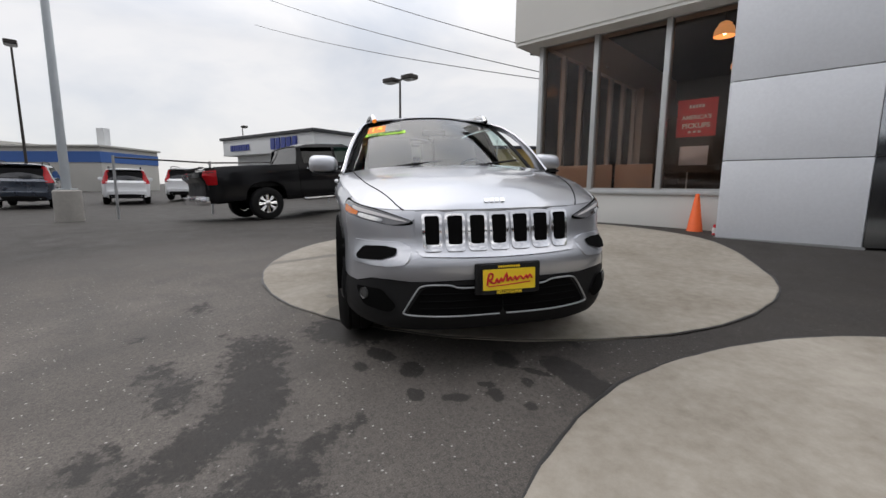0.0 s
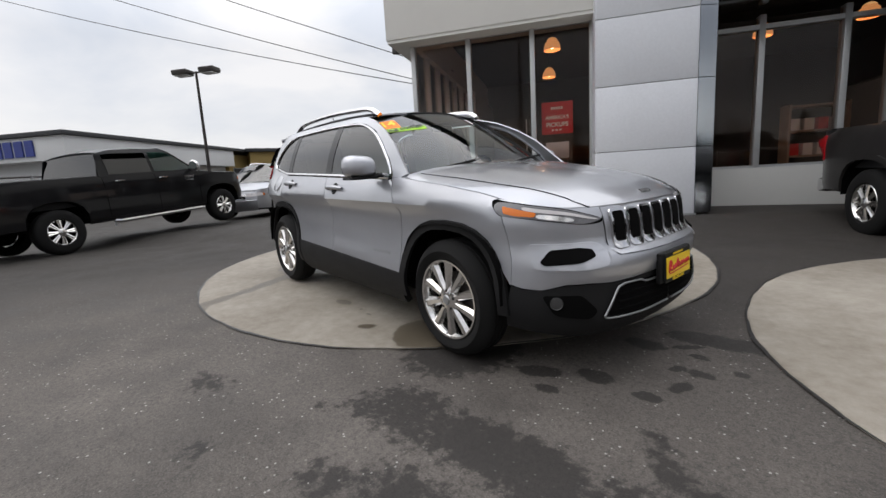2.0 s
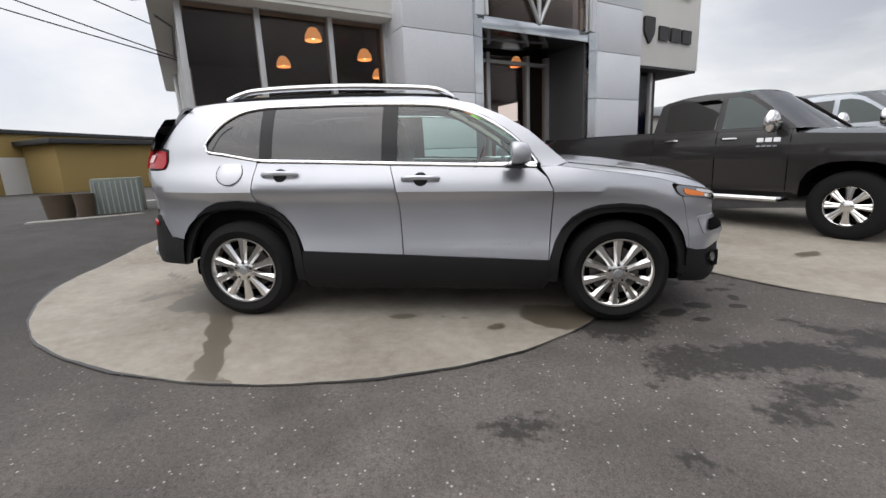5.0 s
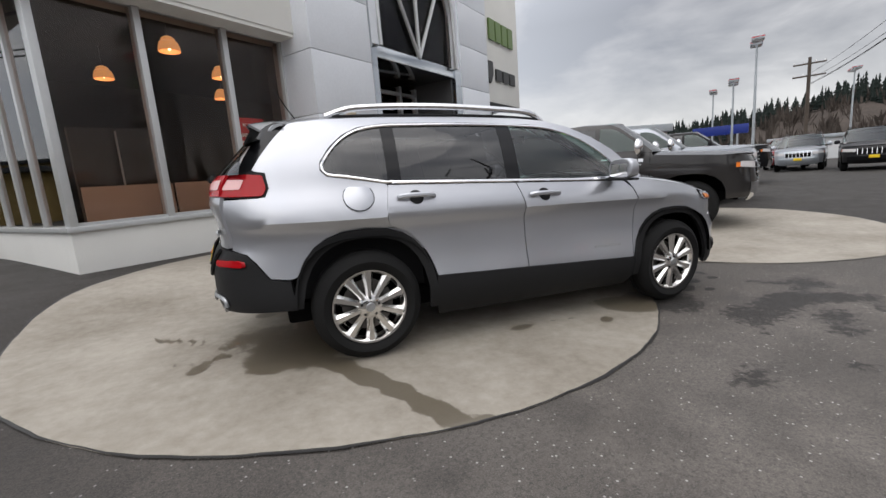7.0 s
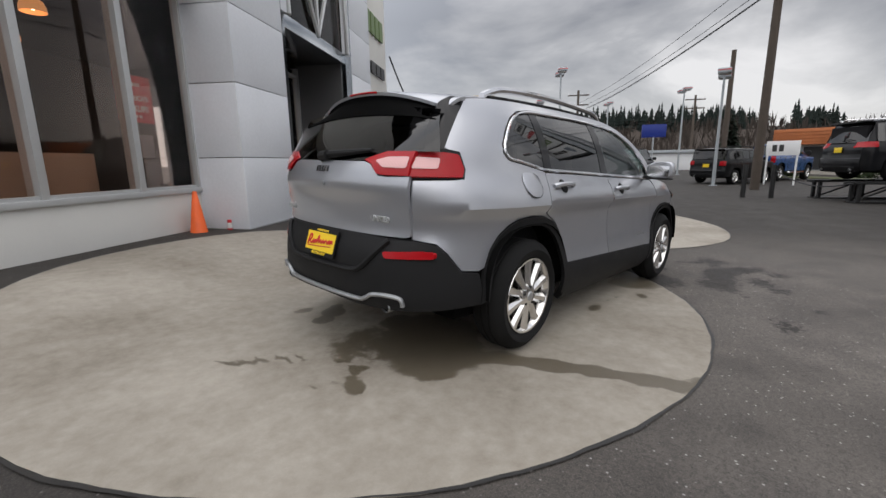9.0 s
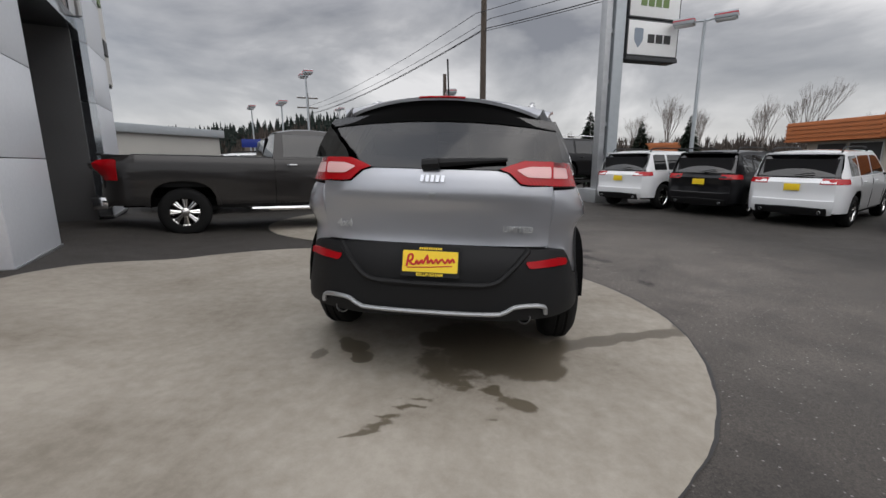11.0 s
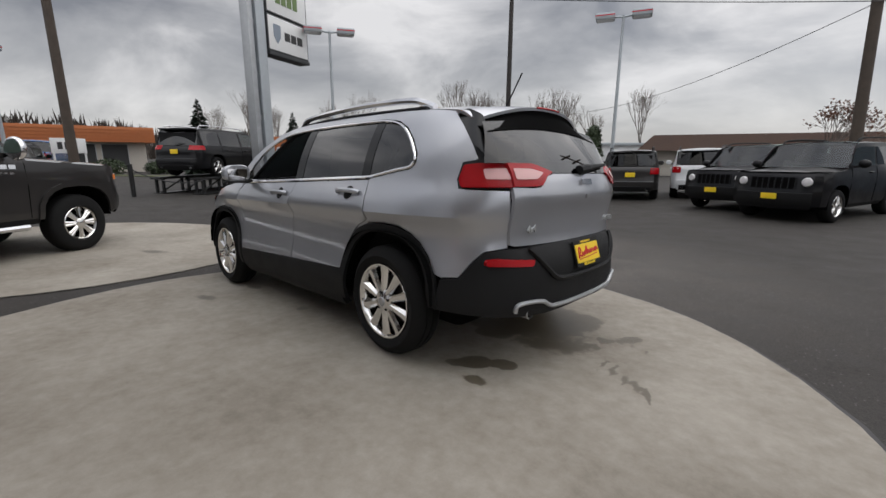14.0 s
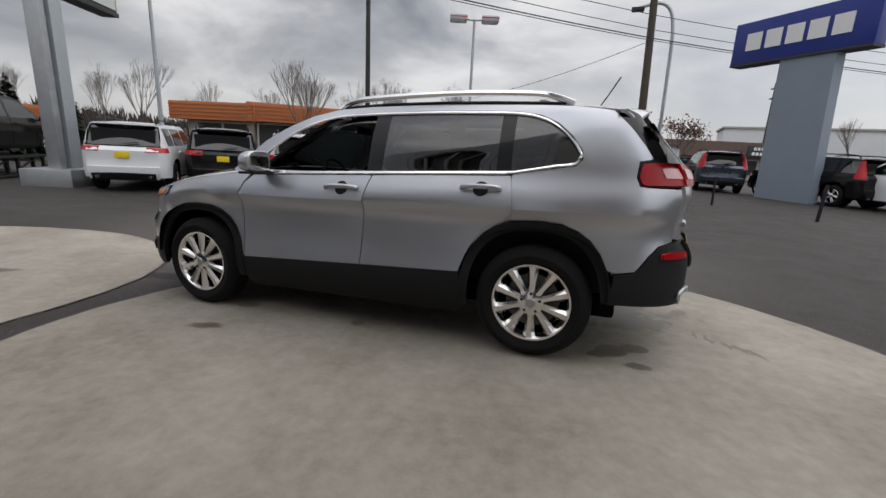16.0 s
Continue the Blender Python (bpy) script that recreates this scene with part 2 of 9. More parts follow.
def concrete(name, c1, c2, rough=0.8, damp=False):
    m, nt, b = nodes_of(name)
    N, Lk = nt.nodes.new, nt.links.new
    tc = N("ShaderNodeTexCoord")
    n = []
    for s, d, r in ((0.8, 6, 0.62), (11, 6, 0.68), (180, 3, 0.6)):
        x = N("ShaderNodeTexNoise")
        x.inputs["Scale"].default_value, x.inputs["Detail"].default_value, x.inputs["Roughness"].default_value = s, d, r
        Lk(tc.outputs["Object"], x.inputs["Vector"])
        n.append(x.outputs["Fac"])
    mx = N("ShaderNodeMix")
    mx.data_type = "RGBA"
    mx.inputs["A"].default_value, mx.inputs["B"].default_value = (*c1, 1), (*c2, 1)
    s = N("ShaderNodeMath")
    s.operation = "MULTIPLY_ADD"
    s.inputs[1].default_value = 0.55
    Lk(n[1], s.inputs[0]), Lk(n[0], s.inputs[2])
    r = N("ShaderNodeMapRange")
    r.inputs["From Min"].default_value, r.inputs["From Max"].default_value = 0.55, 1.0
    Lk(s.outputs[0], r.inputs["Value"]), Lk(r.outputs[0], mx.inputs["Factor"])
    g = N("ShaderNodeMapRange")
    g.inputs["To Min"].default_value, g.inputs["To Max"].default_value = 0.9, 1.1
    Lk(n[2], g.inputs["Value"])
    sc = N("ShaderNodeVectorMath")
    sc.operation = "SCALE"
    Lk(mx.outputs["Result"], sc.inputs[0]), Lk(g.outputs[0], sc.inputs["Scale"]), Lk(n[2], g.inputs["Value"])
    if damp:
        k = damp_mask(nt, tc.outputs["Object"], 8.0, 0.34, 0.46, 0.55)
        wc = N("ShaderNodeMix")
        wc.data_type = "RGBA"
        wc.inputs["B"].default_value = (0.085, 0.069, 0.045, 1)
        kf = N("ShaderNodeMath")
        kf.operation = "MULTIPLY"
        kf.inputs[1].default_value = 0.86
        Lk(k, kf.inputs[0]), Lk(kf.outputs[0], wc.inputs["Factor"]), Lk(sc.outputs[0], wc.inputs["A"]), Lk(wc.outputs["Result"], b.inputs["Base Color"])
        kr = N("ShaderNodeMapRange")
        kr.inputs["To Min"].default_value, kr.inputs["To Max"].default_value = rough, 0.42
        Lk(k, kr.inputs["Value"]), Lk(kr.outputs[0], b.inputs["Roughness"])
    else:
        Lk(sc.outputs[0], b.inputs["Base Color"])
        b.inputs["Roughness"].default_value = rough
    bp = N("ShaderNodeBump")
    bp.inputs["Strength"].default_value, bp.inputs["Distance"].default_value = 0.3, 0.002
    Lk(n[2], bp.inputs["Height"]), Lk(bp.outputs[0], b.inputs["Normal"])
    return m


M = {
    "asphalt": asphalt(),
    "slab": concrete("slab_concrete", (0.192, 0.167, 0.132), (0.350, 0.320, 0.272), damp=True),
    "kerb": concrete("kerb_concrete", (0.26, 0.25, 0.23), (0.36, 0.34, 0.31)),
    "wet": plain("damp_stain", (0.10, 0.088, 0.066), 0.38, var=0.25, scale=9, fine=120, bump=0.1),
    "oil": plain("oil_stain", (0.022, 0.021, 0.020), 0.45, var=0.4, scale=20, fine=200, bump=0.2),
    "silver": car_paint("silver_paint", (0.45, 0.46, 0.49), metal=0.72, rough=0.30, coat=1.0),
    "charcoal": car_paint("charcoal_paint", (0.024, 0.022, 0.0215), metal=0.2, rough=0.3, coat=0.8, spec=0.25),
    "black_paint": car_paint("black_paint", (0.005, 0.005, 0.006), metal=0.0, rough=0.35, coat=0.5, spec=0.1),
    "white_paint": car_paint("white_paint", (0.74, 0.75, 0.76), metal=0.0, rough=0.3),
    "pearl": car_paint("pearl_paint", (0.42, 0.45, 0.49), metal=0.6, rough=0.3),
    "blue_paint": car_paint("blue_paint", (0.02, 0.10, 0.32), metal=0.4, rough=0.25),
    "dark_blue": car_paint("dark_blue_paint", (0.03, 0.04, 0.06), metal=0.5, rough=0.25),
    "red_paint": car_paint("red_paint", (0.28, 0.015, 0.02), metal=0.3, rough=0.25),
    "plastic": plain("black_plastic", (0.010, 0.010, 0.0105), 0.60, spec=0.25, var=0.12, scale=7, fine=500, bump=0.25),
    # near-black: shade of hollows put into the colour; also black mesh and housings
    "void": plain("black_cavity_shade", (0.004, 0.004, 0.004), 0.95, spec=0.05),
    "rubber": plain("tyre_rubber", (0.009, 0.009, 0.009), 0.8, spec=0.22, var=0.25, scale=12, fine=160, bump=0.2),
    "chrome": plain("chrome", (0.80, 0.80, 0.81), 0.10, 1.0, var=0.03, scale=9),
    "alloy": plain("polished_alloy", (0.78, 0.77, 0.75), 0.14, 1.0, var=0.08, scale=14),
    "steel": plain("galvanised_steel", (0.42, 0.43, 0.44), 0.42, 0.8, var=0.12, scale=5, fine=40),
    "brake": plain("brake_disc", (0.16, 0.15, 0.14), 0.5, 0.8, var=0.2),
    "glass_clear": glass("clear_car_glass", (0.46, 0.70, 0.62), 1.75),
    "glass_screen": glass("windscreen_glass", (0.62, 0.76, 0.73), 1.75),
    "glass_rear": glass("rear_privacy_glass", (0.05, 0.052, 0.055), 1.55),
    "glass_dark": glass("privacy_glass", (0.06, 0.062, 0.065), 1.8),
    "glass_shop": glass("shop_window_glass", (0.92, 0.83, 0.775), 1.30),
    "red_lens": lens("red_tail_lens", (0.36, 0.004, 0.008), coat=0.10),
    "clear_lens": lens("clear_lamp_lens", (0.62, 0.60, 0.60)),
    "lamp_glass": lens("clear_headlamp_glass", (0.15, 0.15, 0.16), rough=0.02, coat=1.0),
    "fog_lens": lens("dark_fog_lens", (0.05, 0.05, 0.05)),
    "pink_lens": lens("pale_tail_lens", (0.72, 0.42, 0.41), coat=0.3),
    "amber_lens": lens("amber_lens", (0.75, 0.20, 0.03)),
    "seat": plain("beige_seat", (0.32, 0.27, 0.20), 0.7, var=0.1),
    # near-black for dark trim, and for interior shade painted behind car glass
    "cabin": plain("dark_trim_and_cabin_shade", (0.014, 0.014, 0.015), 0.85, spec=0.2),
    # grey-green backing painted as the bright interior seen through pickup front windows
    "cabin_lit_backing": plain("lit_interior_backing", (0.10, 0.125, 0.12), 0.8, var=0.3, scale=5),
    "yellow": plain("plate_yellow", (0.86, 0.60, 0.02), 0.4, var=0.05),
    "red_ink": plain("red_ink", (0.55, 0.02, 0.02), 0.5),
    "orange_ink": plain("orange_sticker", (0.95, 0.25, 0.01), 0.5),
    "yellow_ink": plain("yellow_ink", (0.95, 0.75, 0.05), 0.5),
    "green_ink": plain("lime_sticker", (0.45, 0.85, 0.05), 0.5),
    "dark_ink": plain("dark_ink", (0.03, 0.03, 0.03), 0.5),
    "white_ink": plain("white_ink", (0.75, 0.75, 0.75), 0.5),
    "panel_grey": plain("grey_metal_panel", (0.68, 0.70, 0.735), 0.34, 0.08, var=0.05, scale=1.2, fine=25, obj=True),
    "polished": plain("polished_steel_panel", (0.50, 0.53, 0.56), 0.13, 1.0, var=0.06, scale=1.5),
    "stucco": plain("pale_stucco", (0.70, 0.69, 0.65), 0.85, var=0.06, scale=1.0, fine=140, bump=0.35),
    "stucco_white": plain("white_stucco", (0.62, 0.615, 0.585), 0.85, var=0.06, scale=1.2, fine=140, bump=0.35),
    "frame": plain("aluminium_window_frame", (0.52, 0.53, 0.53), 0.4, 0.5, var=0.05),
    # showroom interior: the dimness of the room is put into these colours
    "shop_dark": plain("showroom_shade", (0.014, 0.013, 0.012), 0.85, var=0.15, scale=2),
    "shop_wall": plain("showroom_wall_shaded", (0.045, 0.037, 0.030), 0.8, var=0.1, scale=1.5),
    "shop_floor": plain("showroom_floor_shaded", (0.04, 0.035, 0.03), 0.4, var=0.1, scale=1.5),
    # jamb returns: shade of the entrance recess painted into the metal colour
    "jamb_shaded": plain("shaded_jamb_metal", (0.10, 0.10, 0.102), 0.5, metal=0.2, var=0.1, scale=2),
    "tan_board": plain("tan_partition", (0.36, 0.28, 0.22), 0.7, var=0.06),
    "amber_glass": glow("lit_amber_lampshade", (0.75, 0.38, 0.15), 0.6),
    "bulb": glow("lamp_bulb", (1.0, 0.80, 0.5), 9.0),
    "cone": plain("cone_orange", (0.85, 0.13, 0.02), 0.5, var=0.08),
    "wood_pole": plain("weathered_pole_wood", (0.075, 0.058, 0.045), 0.85, var=0.25, scale=4, fine=40, bump=0.5),
    "lamp_brown": plain("bronze_lamp_metal", (0.035, 0.030, 0.027), 0.5, 0.4),
    "lamp_grey": plain("grey_lamp_metal", (0.42, 0.45, 0.47), 0.45, 0.5),
    "sign_white": plain("sign_white_plastic", (0.78, 0.78, 0.77), 0.35, var=0.03),
    "sign_blue": plain("sign_blue_plastic", (0.012, 0.030, 0.22), 0.35, var=0.06),
    "sign_red": plain("sign_red", (0.55, 0.02, 0.03), 0.4),
    "sign_grey": plain("sign_grey_paint", (0.23, 0.27, 0.32), 0.5, var=0.06, scale=2),
    "green_sign": plain("moss_green_letters", (0.13, 0.20, 0.06), 0.45),
    "yellow_wall": plain("ochre_wall", (0.33, 0.235, 0.085), 0.85, var=0.08, scale=0.6, fine=30),
    "grey_wall": plain("grey_block_wall", (0.42, 0.41, 0.38), 0.85, var=0.07, scale=0.6, fine=30),
    "blue_band": plain("blue_band_paint", (0.03, 0.10, 0.32), 0.6, var=0.08),
    "white_wall": plain("white_wall", (0.66, 0.67, 0.67), 0.7, var=0.05, scale=0.6),
    "orange_roof": plain("orange_roof_metal", (0.42, 0.135, 0.042), 0.6, var=0.10, scale=1.0, fine=8),
    "brown_roof": plain("dark_brown_shingle", (0.055, 0.030, 0.020), 0.85, var=0.2, scale=1.0, fine=12, bump=0.4),
    "beige_wall": plain("beige_wall", (0.52, 0.48, 0.42), 0.8, var=0.07),
    "roof_trim": plain("dark_roof_trim", (0.035, 0.037, 0.04), 0.6),
    "bark": plain("bark", (0.085, 0.068, 0.055), 0.9, var=0.25, scale=8, fine=60, bump=0.5),
    "twig": plain("bare_twigs", (0.16, 0.138, 0.122), 0.9, var=0.2),
    "red_leaf": plain("russet_leaves", (0.12, 0.055, 0.035), 0.8, var=0.3),
    "conifer": plain("conifer_needles", (0.020, 0.034, 0.020), 0.85, var=0.35, scale=0.5, fine=3),
    "conifer_far": plain("distant_conifers", (0.018, 0.024, 0.021), 0.95, var=0.35, spec=0.1, scale=0.2, fine=2),
    "brush_far": plain("distant_bare_woods", (0.070, 0.058, 0.050), 0.95, spec=0.1, var=0.3, scale=0.15, fine=1.5),
    # far hill: the blue of distance haze is put into its colour
    "hill_far": plain("haze_tinted_hill", (0.085, 0.12, 0.155), 0.95, var=0.1, scale=0.05, fine=0.5),
    "hedge": plain("hedge_leaves", (0.030, 0.045, 0.018), 0.8, var=0.35, scale=3, fine=30),
    "grass": plain("grass_verge", (0.075, 0.085, 0.035), 0.9, var=0.3, scale=2, fine=60, bump=0.4),
    "wire": plain("black_cable", (0.02, 0.02, 0.022), 0.6),
    "ramp": plain("black_ramp_steel", (0.02, 0.02, 0.02), 0.5, 0.3),
    "post_black": plain("black_post", (0.012, 0.012, 0.012), 0.5),
    "line": plain("worn_line_paint", (0.30, 0.29, 0.27), 0.7, var=0.3, scale=8, fine=60),
    "ac": plain("ac_green_grey", (0.20, 0.23, 0.20), 0.6, 0.2),
    "planter": plain("brown_planter", (0.10, 0.075, 0.05), 0.8, var=0.15),
    "can_white": plain("spray_can_white", (0.6, 0.6, 0.58), 0.4),
}

# ---------------------------------------------------------------- mesh helpers
SLOPE_X, SLOPE_Y = -0.034, 0.028


def ground_z(x, y):
    """Height of the lot: it falls away from the showroom and levels out further off."""
    k = min(max((abs(x) - 5) / 6, 0.0), 1.0)
    k = k * k * (3 - 2 * k)
    j = min(max((abs(y) - 7) / 10, 0.0), 1.0)
    j = j * j * (3 - 2 * j)
    ramp = 0.05 * math.exp(-((x - 2.3) ** 2 + (y - 5.9) ** 2) / 3.4)      # a rise towards the entrance
    q = min(max((-0.574 * x + 0.819 * y - 2.6) / 1.4, 0.0), 1.0)               # and a low rise along the front
    f = min(max((math.hypot(x - 1, y) - 5) / 4, 0.0), 1.0)                    # the lot dips a little round the display car
    ramp += 0.14 * q * q * (3 - 2 * q) - 0.035 * (1 - f * f * (3 - 2 * f))
    return ramp + SLOPE_X * 4 * math.tanh(x / 4) * (1 - 0.75 * k) + SLOPE_Y * 4 * math.tanh(y / 4) * (1 - 0.6 * j)


def thing(name, label, category, group="", kind="", m=None):
    ob = new(name)
    ob.empty_display_size = 0.2
    if m is not None:
        ob.matrix_world = m
    return tagged(ob, label, category, group, kind)


def finish(bm, name, smooth=None):
    bmesh.ops.recalc_face_normals(bm, faces=bm.faces[:])
    me = bpy.data.meshes.new(name)
    if smooth is not None:
        for f in bm.faces:
            f.smooth = True
        for e in bm.edges:
            if len(e.link_faces) == 2 and e.calc_face_angle(0) > radians(smooth):
                e.smooth = False
    bm.to_mesh(me)
    bm.free()
    return me


def part(name, bm, material, parent, label="", smooth=35, m=None):
    """Links a bmesh (or a mesh) as one mesh object under a thing or under a part."""
    me = bm if isinstance(bm, bpy.types.Mesh) else finish(bm, name, smooth)
    if material is not None and not me.materials:
        me.materials.append(M[material] if isinstance(material, str) else material)
    ob = new(name, me)
    ob.parent = parent
    if m is not None:
        ob.matrix_basis = m
    return tagged(ob, label)


def solo(name, bm, material, label, category, group="", kind="", smooth=35, m=None):
    """A thing that is one mesh."""
    me = bm if isinstance(bm, bpy.types.Mesh) else finish(bm, name, smooth)
    if not me.materials:
        me.materials.append(M[material])
    ob = new(name, me)
    if m is not None:
        ob.matrix_world = m
    return tagged(ob, label, category, group, kind)


def box(x0, x1, y0, y1, z0, z1, bev=0.0, bm=None, m=None):
    bm = bm or bmesh.new()
    tr = Matrix.Translation(((x0 + x1) / 2, (y0 + y1) / 2, (z0 + z1) / 2)) @ Matrix.Diagonal((abs(x1 - x0), abs(y1 - y0), abs(z1 - z0), 1))
    r = bmesh.ops.create_cube(bm, size=1, matrix=(m @ tr) if m is not None else tr)
    if bev:
        es = {e for v in r["verts"] for e in v.link_edges}
        bmesh.ops.bevel(bm, geom=list(es), offset=bev, segments=2, affect="EDGES", profile=0.6)
    return bm


def tube(p, q, r0, r1=None, seg=12, bm=None, caps=True):
    bm = bm or bmesh.new()
    p, q = Vector(p), Vector(q)
    r1 = r0 if r1 is None else r1
    d = (q - p).normalized()
    a = d.orthogonal().normalized()
    b = d.cross(a)
    rings = []
    for c, r in ((p, r0), (q, r1)):
        rings.append([bm.verts.new(c + (a * math.cos(2 * math.pi * i / seg) + b * math.sin(2 * math.pi * i / seg)) * r) for i in range(seg)])
    for i in range(seg):
        bm.faces.new((rings[0][i], rings[0][(i + 1) % seg], rings[1][(i + 1) % seg], rings[1][i]))
    if caps:
        bm.faces.new(rings[0][::-1])
        bm.faces.new(rings[1])
    return bm


def sweep(pts, r, seg=8, bm=None, flat=1.0):
    """A rod of radius r along a line of points; flat squeezes it in z."""
    bm = bm or bmesh.new()
    pts = [Vector(p) for p in pts]
    rings = []
    for i, p in enumerate(pts):
        d = (pts[min(i + 1, len(pts) - 1)] - pts[max(i - 1, 0)]).normalized()
        a = d.cross(Vector((0, 0, 1)))
        a = a.normalized() if a.length > 1e-4 else Vector((1, 0, 0))
        b = a.cross(d).normalized()
        rings.append([bm.verts.new(p + a * math.cos(2 * math.pi * k / seg) * r + b * math.sin(2 * math.pi * k / seg) * r * flat) for k in range(seg)])
    for u, v in zip(rings, rings[1:]):
        for k in range(seg):
            bm.faces.new((u[k], u[(k + 1) % seg], v[(k + 1) % seg], v[k]))
    bm.faces.new(rings[0][::-1])
    bm.faces.new(rings[-1])
    return bm


def lathe(profile, seg=32, axis="z", bm=None, at=(0, 0, 0)):
    """Turns (radius, height) points round an axis through at."""
    bm = bm or bmesh.new()
    rings = []
    at = Vector(at)
    for r, h in profile:
        ring = []
        for i in range(seg):
            c, s = math.cos(2 * math.pi * i / seg) * r, math.sin(2 * math.pi * i / seg) * r
            v = (c, s, h) if axis == "z" else ((c, h, s) if axis == "y" else (h, c, s))
            ring.append(bm.verts.new(at + Vector(v)))
        rings.append(ring)
    for u, v in zip(rings, rings[1:]):
        for i in range(seg):
            bm.faces.new((u[i], u[(i + 1) % seg], v[(i + 1) % seg], v[i]))
    return bm


def prism(outline, h, bm=None, m=None):
    """A plate: outline in x, y, thickness h along z."""
    bm = bm or bmesh.new()
    lo = [bm.verts.new((m @ Vector((x, y, 0))) if m is not None else (x, y, 0)) for x, y in outline]
    hi = [bm.verts.new((m @ Vector((x, y, h))) if m is not None else (x, y, h)) for x, y in outline]
    bm.faces.new(lo[::-1])
    bm.faces.new(hi)
    n = len(lo)
    for i in range(n):
        bm.faces.new((lo[i], lo[(i + 1) % n], hi[(i + 1) % n], hi[i]))
    return bm


def spline(pts, n=6, closed=False):
    """Catmull-Rom through the points."""
    out, k = [], len(pts)
    rng = range(k) if closed else range(k - 1)
    for i in rng:
        p = [Vector(pts[(i + j) % k] if closed else pts[min(max(i + j, 0), k - 1)]) for j in (-1, 0, 1, 2)]
        for s in range(n):
            t = s / n
            out.append(0.5 * ((2 * p[1]) + (p[2] - p[0]) * t + (2 * p[0] - 5 * p[1] + 4 * p[2] - p[3]) * t * t + (3 * p[1] - p[0] - 3 * p[2] + p[3]) * t ** 3))
    if not closed:
        out.append(Vector(pts[-1]))
    return [tuple(v) for v in out]


def rounded(poly, r, seg=4):
    """Fillets the corners of a 2D outline."""
    out, n = [], len(poly)
    for i in range(n):
        a, b, c = Vector(poly[i - 1]), Vector(poly[i]), Vector(poly[(i + 1) % n])
        u, v = a - b, c - b
        k = min(r, u.length * 0.45, v.length * 0.45)
        p, q = b + u.normalized() * k, b + v.normalized() * k
        for s in range(seg + 1):
            t = s / seg
            out.append(tuple(p * (1 - t) ** 2 + b * 2 * t * (1 - t) + q * t * t))
    return out


def tab(table, x):
    """Smooth look-up in a table of (x, value)."""
    if x <= table[0][0]:
        return table[0][1]
    for (a, u), (b, v) in zip(table, table[1:]):
        if x <= b:
            t = (x - a) / (b - a)
            return u + (v - u) * t
    return table[-1][1]


def smooth_tab(table, n=12):
    return [tuple(p) for p in spline(table, n)]


def text_mesh(body, size, depth=0.0, name="lettering", bold=0.0):
    cu = bpy.data.curves.new(name, "FONT")
    cu.body, cu.size, cu.extrude, cu.offset = body, size, depth, bold
    cu.align_x, cu.align_y = "CENTER", "CENTER"
    cu.resolution_u = 3
    ob = bpy.data.objects.new(name, cu)
    scene.collection.objects.link(ob)
    dg = bpy.context.evaluated_depsgraph_get()
    me = bpy.data.meshes.new_from_object(ob.evaluated_get(dg))
    bpy.data.objects.remove(ob)
    return me


def mirrored(me, name):
    """A copy of a mesh mirrored in y."""
    c = me.copy()
    c.name = name
    c.transform(Matrix.Diagonal((1, -1, 1, 1)))
    c.flip_normals()
    return c


class Shell:
    """A body surface. Its plan is a curve from the middle of the tail (s low) round the right-hand side to the middle of the nose (s high), with
    s equal to x amidships. Tables of height against inset shape its upright section at the sides, nose and tail."""

    def __init__(self, plan, side, nose, tail, taper=None):
        pts = spline(plan, 24)
        acc = [0.0]
        for a, b in zip(pts, pts[1:]):
            acc.append(acc[-1] + math.hypot(b[0] - a[0], b[1] - a[1]))
        zero = next(i for i, p in enumerate(pts) if p[0] >= 0)
        self.sv = np.array(acc) - acc[zero] + pts[zero][0]
        self.px, self.py = np.array([p[0] for p in pts]), np.array([p[1] for p in pts])
        tx, ty = np.gradient(self.px, self.sv), np.gradient(self.py, self.sv)
        ln = np.hypot(tx, ty)
        self.nx, self.ny = ty / ln, -tx / ln
        self.side, self.nose, self.tail, self.taper = smooth_tab(side), smooth_tab(nose), smooth_tab(tail), taper

    def at(self, s, z, off=0.0):
        x, y = float(np.interp(s, self.sv, self.px)), float(np.interp(s, self.sv, self.py))
        nx, ny = float(np.interp(s, self.sv, self.nx)), float(np.interp(s, self.sv, self.ny))
        end = self.nose if nx > 0 else self.tail
        w = min(1.0, nx * nx)
        ins = tab(self.side, z) * (1 - w) + tab(end, z) * w
        if self.taper:
            ins += self.taper(x, z) * (1 - w)
        k = off - ins
        p = Vector((x + nx * k, y + ny * k, z))
        if p.y > 0:
            p.y = 0.0
        return p

    def s_front(self, y):
        """s on the nose at which the plan is y off the middle line."""
        h = len(self.sv) // 2
        return float(np.interp(-abs(y), self.py[h:], self.sv[h:]))

    def s_rear(self, y):
        h = len(self.sv) // 2
        return float(np.interp(abs(y), -self.py[:h], self.sv[:h]))


